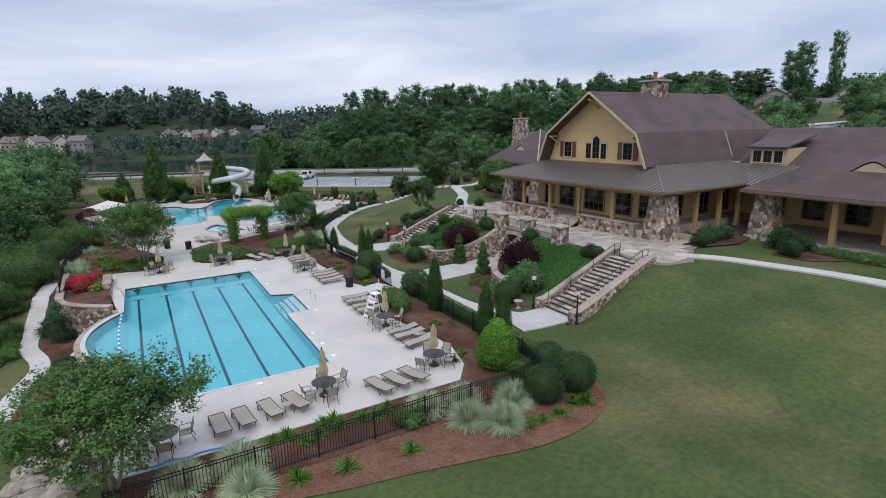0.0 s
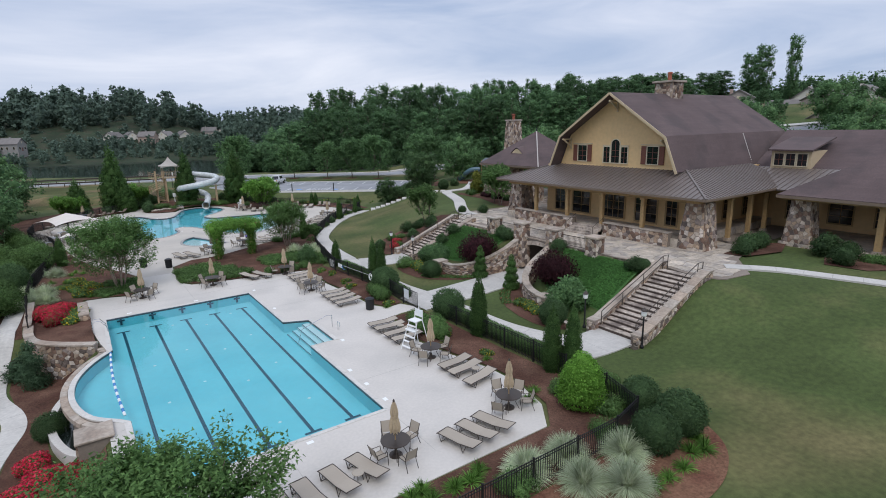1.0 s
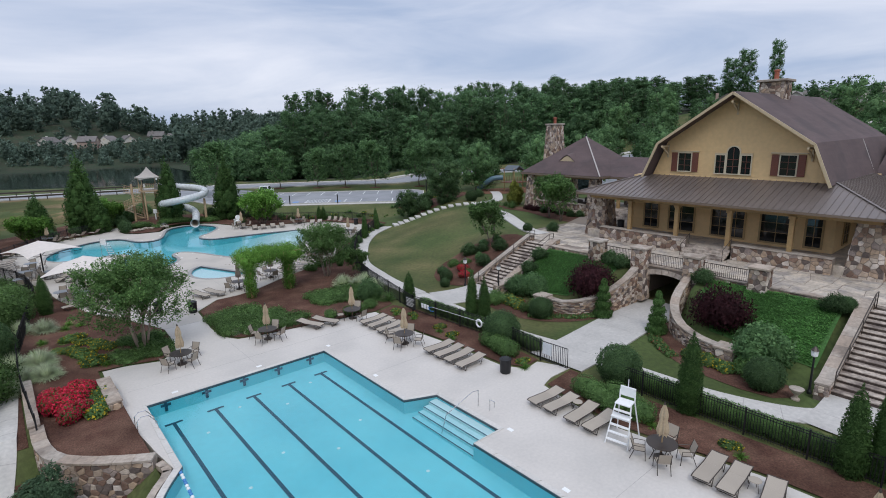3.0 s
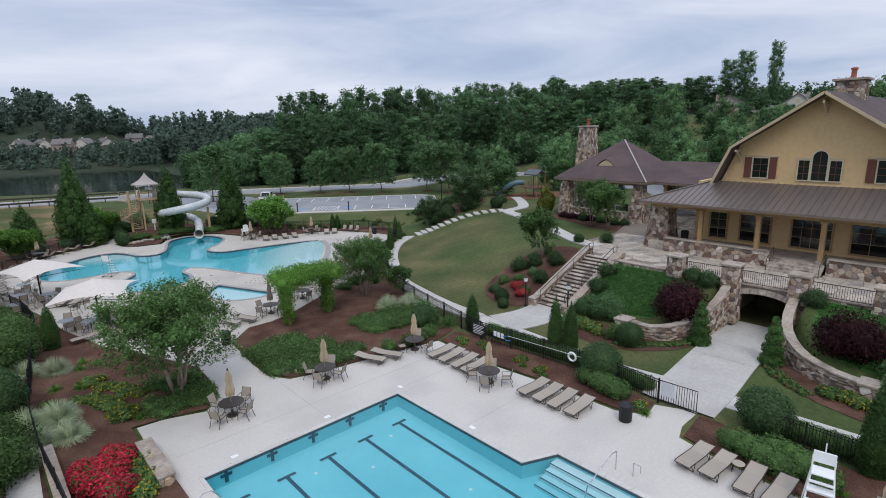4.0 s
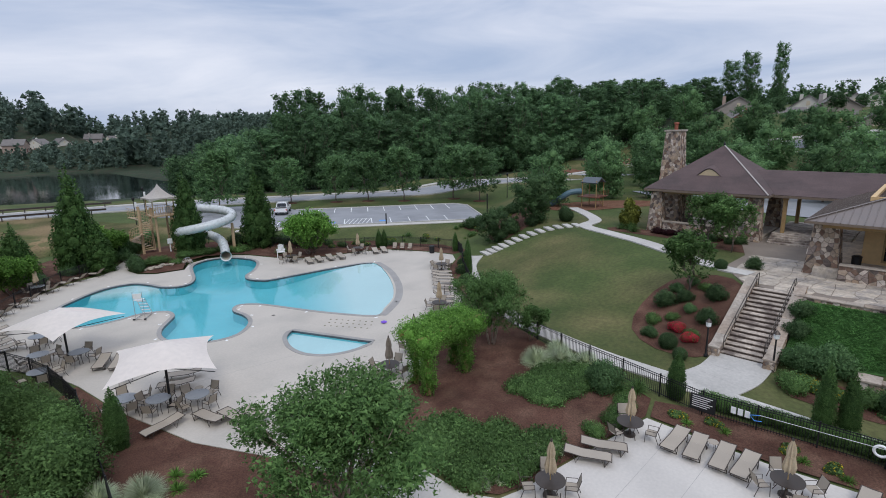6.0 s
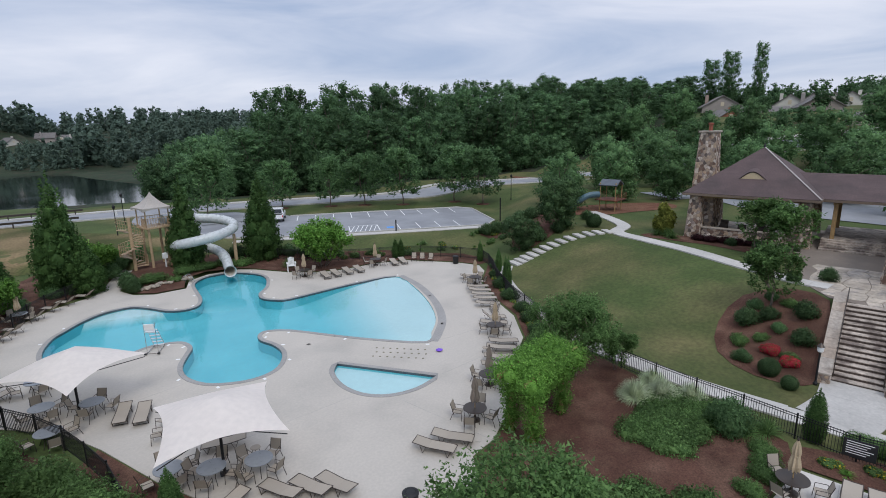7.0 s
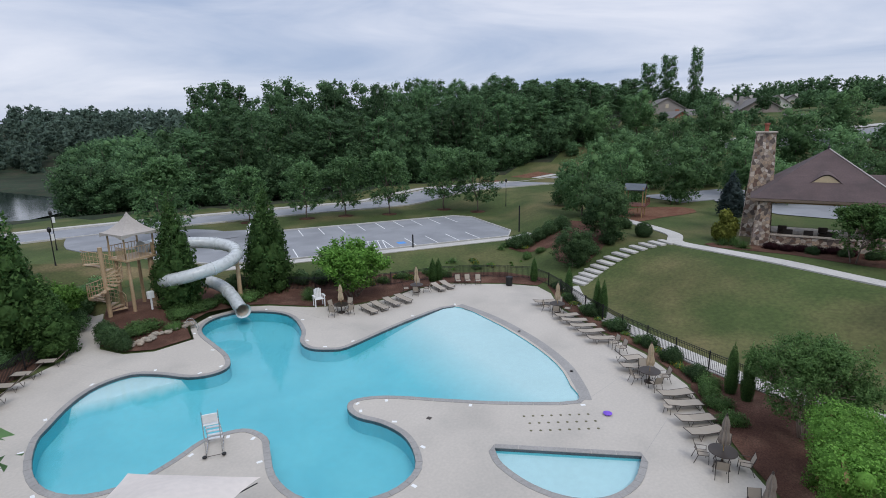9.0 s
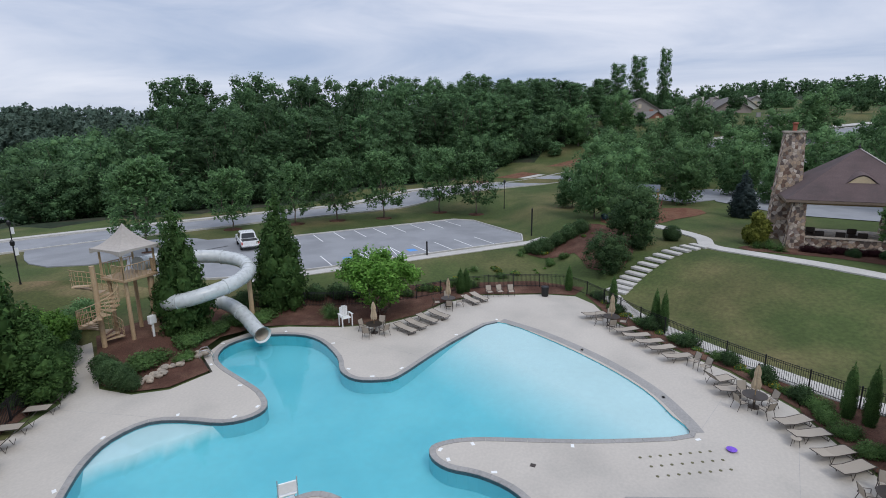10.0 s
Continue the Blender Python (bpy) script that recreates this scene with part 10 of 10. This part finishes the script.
bmesh.ops.recalc_face_normals(bm, faces=bm.faces)
part("canopy", bm, M("pale_blue_canopy", (0.09, 0.105, 0.12), 0.6), play)
for dy in (-1.6, 1.6):
    for k in range(9):
        part("rail", boxed(59.9 + 0.4 * k - 0.02, 59.9 + 0.4 * k + 0.02, 82.5 + dy - 0.02, 82.5 + dy + 0.02, gz + 1.6, gz + 2.5), SHUTTER, play)
part("tube_slide", piped(curve_through([(60.0, 83.6, gz + 2.3), (58.8, 84.6, gz + 2.2), (58.2, 85.6, gz + 1.5), (58.6, 86.6, gz + 0.9), (58.0, 87.4, gz + 0.35)], 5, closed=False), 0.42, 12, caps=False), TEAL, play, "teal tube slide", smooth=True)
part("ladder", piped([(63.1, 82.5, gz + 1.6), (64.4, 82.5, gz)], 0.05, 6), TIMBER, play)
bench = thing("outdoor_seating", "dark cushioned chairs under the pavilion", "outdoor seats", pose(53.0, 64.5, 3.27))
for k, (x, y) in enumerate(((-1.5, 1.5), (-1.6, -0.2), (-1.4, -2.0), (0.6, 1.9), (0.8, -1.6))):
    part("seat", boxed(x - 0.4, x + 0.4, y - 0.4, y + 0.4, 0, 0.42, 0.05), BRONZE, bench)
    part("backrest", boxed(x + 0.3, x + 0.42, y - 0.4, y + 0.4, 0.42, 0.95, 0.04), BRONZE, bench)

# ---- far woods and houses ----
far_r = random.Random(44)
far_trees = [(tree_lobes(16, 4.8, 0.5, 300 + i, 9, "round"), 150, 2.0, 300 + i) for i in range(3)]
near_far = [(tree_lobes(15, 5.0, 0.5, 310 + i, 14, "round"), 330, 1.1, 310 + i) for i in range(3)]


def far_woods(name, count, place, label, kinds=far_trees, mat=LEAF_HAZED):
    """Distant woodland in one sheet of crowns."""
    src = []
    for lobes, leaves, size, seed in kinds:
        me = leaf_cloud("crown_source", *lobes, leaves, size, mat, seed, shell=0.55, loose=0.12)
        co, no = np.empty(len(me.vertices) * 3), np.empty(len(me.vertices) * 3)
        me.vertices.foreach_get("co", co)
        for p in me.loops:
            no[3 * p.vertex_index:3 * p.vertex_index + 3] = p.normal
        src.append((co.reshape(-1, 3), no.reshape(-1, 3), [tuple(p.vertices) for p in me.polygons]))
        bpy.data.meshes.remove(me)
    base, vs, ns, faces = 0, [], [], []
    for _ in range(count):
        x, y, s = place(far_r)
        co, no, fs = src[far_r.randrange(3)]
        a = far_r.uniform(0, 6.28)
        rot = np.array([[math.cos(a), -math.sin(a), 0], [math.sin(a), math.cos(a), 0], [0, 0, 1]])
        vs.append((co * s) @ rot.T + [x, y, max(ground_z(x, y), -5.3) - 0.6])
        ns.append(no @ rot.T)
        faces += [tuple(base + i for i in f) for f in fs]
        base += len(co)
    return single(name, soft_mesh(name, np.concatenate(vs), faces, np.concatenate(ns), mat), None, label, "woods", kind="stuff")


def hill_place(r):
    while True:
        a = radians(r.uniform(-28, 50))
        d = r.uniform(372, 585) if r.random() < 0.84 else r.uniform(585, 900)
        x, y = d * math.sin(a), 20 + d * math.cos(a)
        if all(math.hypot(x - hx, y - hy) > 12 for hx, hy in LAKE_HOMES) and ground_z(x, y) > -5.6:
            break
    near_home = min(math.hypot(x - hx, y - hy) for hx, hy in LAKE_HOMES) < 60 and d < 466
    return x, y, r.uniform(0.75, 1.5) * (1.0 if d < 700 else 1.1) * (0.8 if x > 120 else 1.0) * (0.5 if near_home else 1)


def bank_place(r):
    a, d = radians(r.uniform(-24, 34)), r.uniform(352, 425)
    return d * math.sin(a), 36 + d * math.cos(a), r.uniform(0.38, 0.62)


def ridge_place(r):
    return r.uniform(222, 340), r.uniform(-70, 150), r.uniform(0.42, 0.66)


def home(x, y, z, turn, w, d, h, rise, walls, roof, label, seed):
    """A gabled house: walls, two roof slopes, windows, door and chimney."""
    r = random.Random(seed)
    ob = thing("house", label, "house", pose(x, y, z, 0, 0, turn), group="houses in the distance")
    bm = bmesh.new()
    prof = [(-w / 2, -6), (w / 2, -6), (w / 2, h), (0, h + rise), (-w / 2, h)]
    front = [bm.verts.new((px, -d / 2, pz)) for px, pz in prof]
    back = [bm.verts.new((px, d / 2, pz)) for px, pz in prof]
    bm.faces.new(front)
    bm.faces.new(back[::-1])
    for k in range(5):
        bm.faces.new((front[k], back[k], back[(k + 1) % 5], front[(k + 1) % 5]))
    bmesh.ops.recalc_face_normals(bm, faces=bm.faces)
    part("wall", bm, walls, ob)
    for s in (-1, 1):
        bm = bmesh.new()
        e, drop = 0.5, 0.5 * rise / (w / 2)
        a, b = (0, h + rise + 0.06), (s * (w / 2 + e), h - drop + 0.06)
        prof = [a, b, (b[0], b[1] + 0.22), (a[0], a[1] + 0.22)]
        lo = [bm.verts.new((px, -d / 2 - 0.45, pz)) for px, pz in prof]
        hi = [bm.verts.new((px, d / 2 + 0.45, pz)) for px, pz in prof]
        bm.faces.new(lo)
        bm.faces.new(hi[::-1])
        for k in range(4):
            bm.faces.new((lo[k], hi[k], hi[(k + 1) % 4], lo[(k + 1) % 4]))
        bmesh.ops.recalc_face_normals(bm, faces=bm.faces)
        part("roof", bm, roof, ob)
    for fx in (-0.28, 0.28):
        for fz in (1.0, 3.9):
            if fz + 1.5 < h + 0.2:
                win = part("window", boxed(fx * w - 0.62, fx * w + 0.62, -d / 2 - 0.06, -d / 2 + 0.02, fz - 0.1, fz + 1.6), WHITEFRAME, ob)
                part("pane", boxed(fx * w - 0.5, fx * w + 0.5, -d / 2 - 0.09, -d / 2 - 0.05, fz, fz + 1.5), DARKGLASS, win)
    for fy in (-0.3, 0.05, 0.32):
        win = part("window", boxed(-w / 2 - 0.06, -w / 2 + 0.02, fy * d - 0.6, fy * d + 0.6, 1.0, 2.6), WHITEFRAME, ob)
        part("pane", boxed(-w / 2 - 0.09, -w / 2 - 0.05, fy * d - 0.48, fy * d + 0.48, 1.1, 2.5), DARKGLASS, win)
    part("attic_window", boxed(-0.45, 0.45, -d / 2 - 0.06, -d / 2 + 0.02, h + 0.3, h + 1.5), WHITEFRAME, ob)
    part("door", boxed(-0.5, 0.5, -d / 2 - 0.05, -d / 2 + 0.02, 0, 2.1), SHUTTER, ob)
    cx = r.choice((-1, 1)) * w * 0.3
    part("chimney", boxed(cx - 0.45, cx + 0.45, d * 0.2 - 0.4, d * 0.2 + 0.4, h, h + rise + 0.9), walls, ob)
    return ob


PALEWALL = M("pale_house_siding", (0.58, 0.55, 0.48), 0.8, vary=0.06, by_object=0.15)
BRICKWALL = M("red_brick_house_wall", (0.34, 0.14, 0.09), 0.85, vary=0.15, grain=8)
for k, (x, y, z, turn, w, d, h, rise, wall, roof, label) in enumerate((
        (159.6, 90.4, 11.6, -62, 7.5, 13, 3.4, 2.6, BRICKWALL, HOUSEROOF, "red brick house with grey-brown gabled roof"),
        (168, 82, 12.6, 25, 9, 12, 3.2, 2.4, HOUSEWALL, HOUSEROOF, "grey house with gabled roof among trees"),
        (178, 96, 14.2, -70, 11, 14, 4.6, 3.2, HOUSEWALL, HOUSEROOF, "dark grey two-storey house on the hill"),
        (150, 59.5, 9.6, -80, 10, 14, 3.2, 3.2, HOUSEWALL, HOUSEROOF, "brown house with timbered gable by the road"),
        (172, 70, 13.6, -75, 10, 14, 4.4, 3.0, HOUSEWALL, HOUSEROOF, "grey-brown gabled house above the drive"))):
    home(x, y, z, turn, w, d, h, rise, wall, roof, label, k)
for k, (x, y) in enumerate(HILL_HOMES[2:7]):
    home(x, y, 15.2 + 0.25 * k, -84, 8.5, 15, 3.6, 3.0, PALEWALL, HOUSEROOF, "pale gabled house in a row on the hill", 20 + k)
LAKE_HOMES = []
for k in range(13):
    a = radians((-11.5, -9.6, -8.2, -6.6, -5.0, -3.6, 3.6, 4.9, 6.3, 7.8, 9.2, 11.6, 12.8)[k])
    d = (430, 424, 438, 428, 436, 430, 462, 470, 458, 468, 474, 500, 505)[k]
    x, y = d * math.sin(a), 1 + d * math.cos(a)
    LAKE_HOMES.append((x, y))
    home(x, y, max(ground_z(x, y), 2.6 if k < 6 else 5.0), 20 + 50 * (k % 3) - 60, 8.5, 11, 4.4, 3.2, (PALEWALL, HOUSEWALL)[k % 3 == 2], HOUSEROOF, "pale house with grey gabled roof across the lake", 40 + k)
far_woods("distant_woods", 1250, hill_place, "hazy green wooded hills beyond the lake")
far_woods("hilltop_woods", 240, ridge_place, "dark green woods on the hill behind the houses", near_far, LEAF_FOREST)
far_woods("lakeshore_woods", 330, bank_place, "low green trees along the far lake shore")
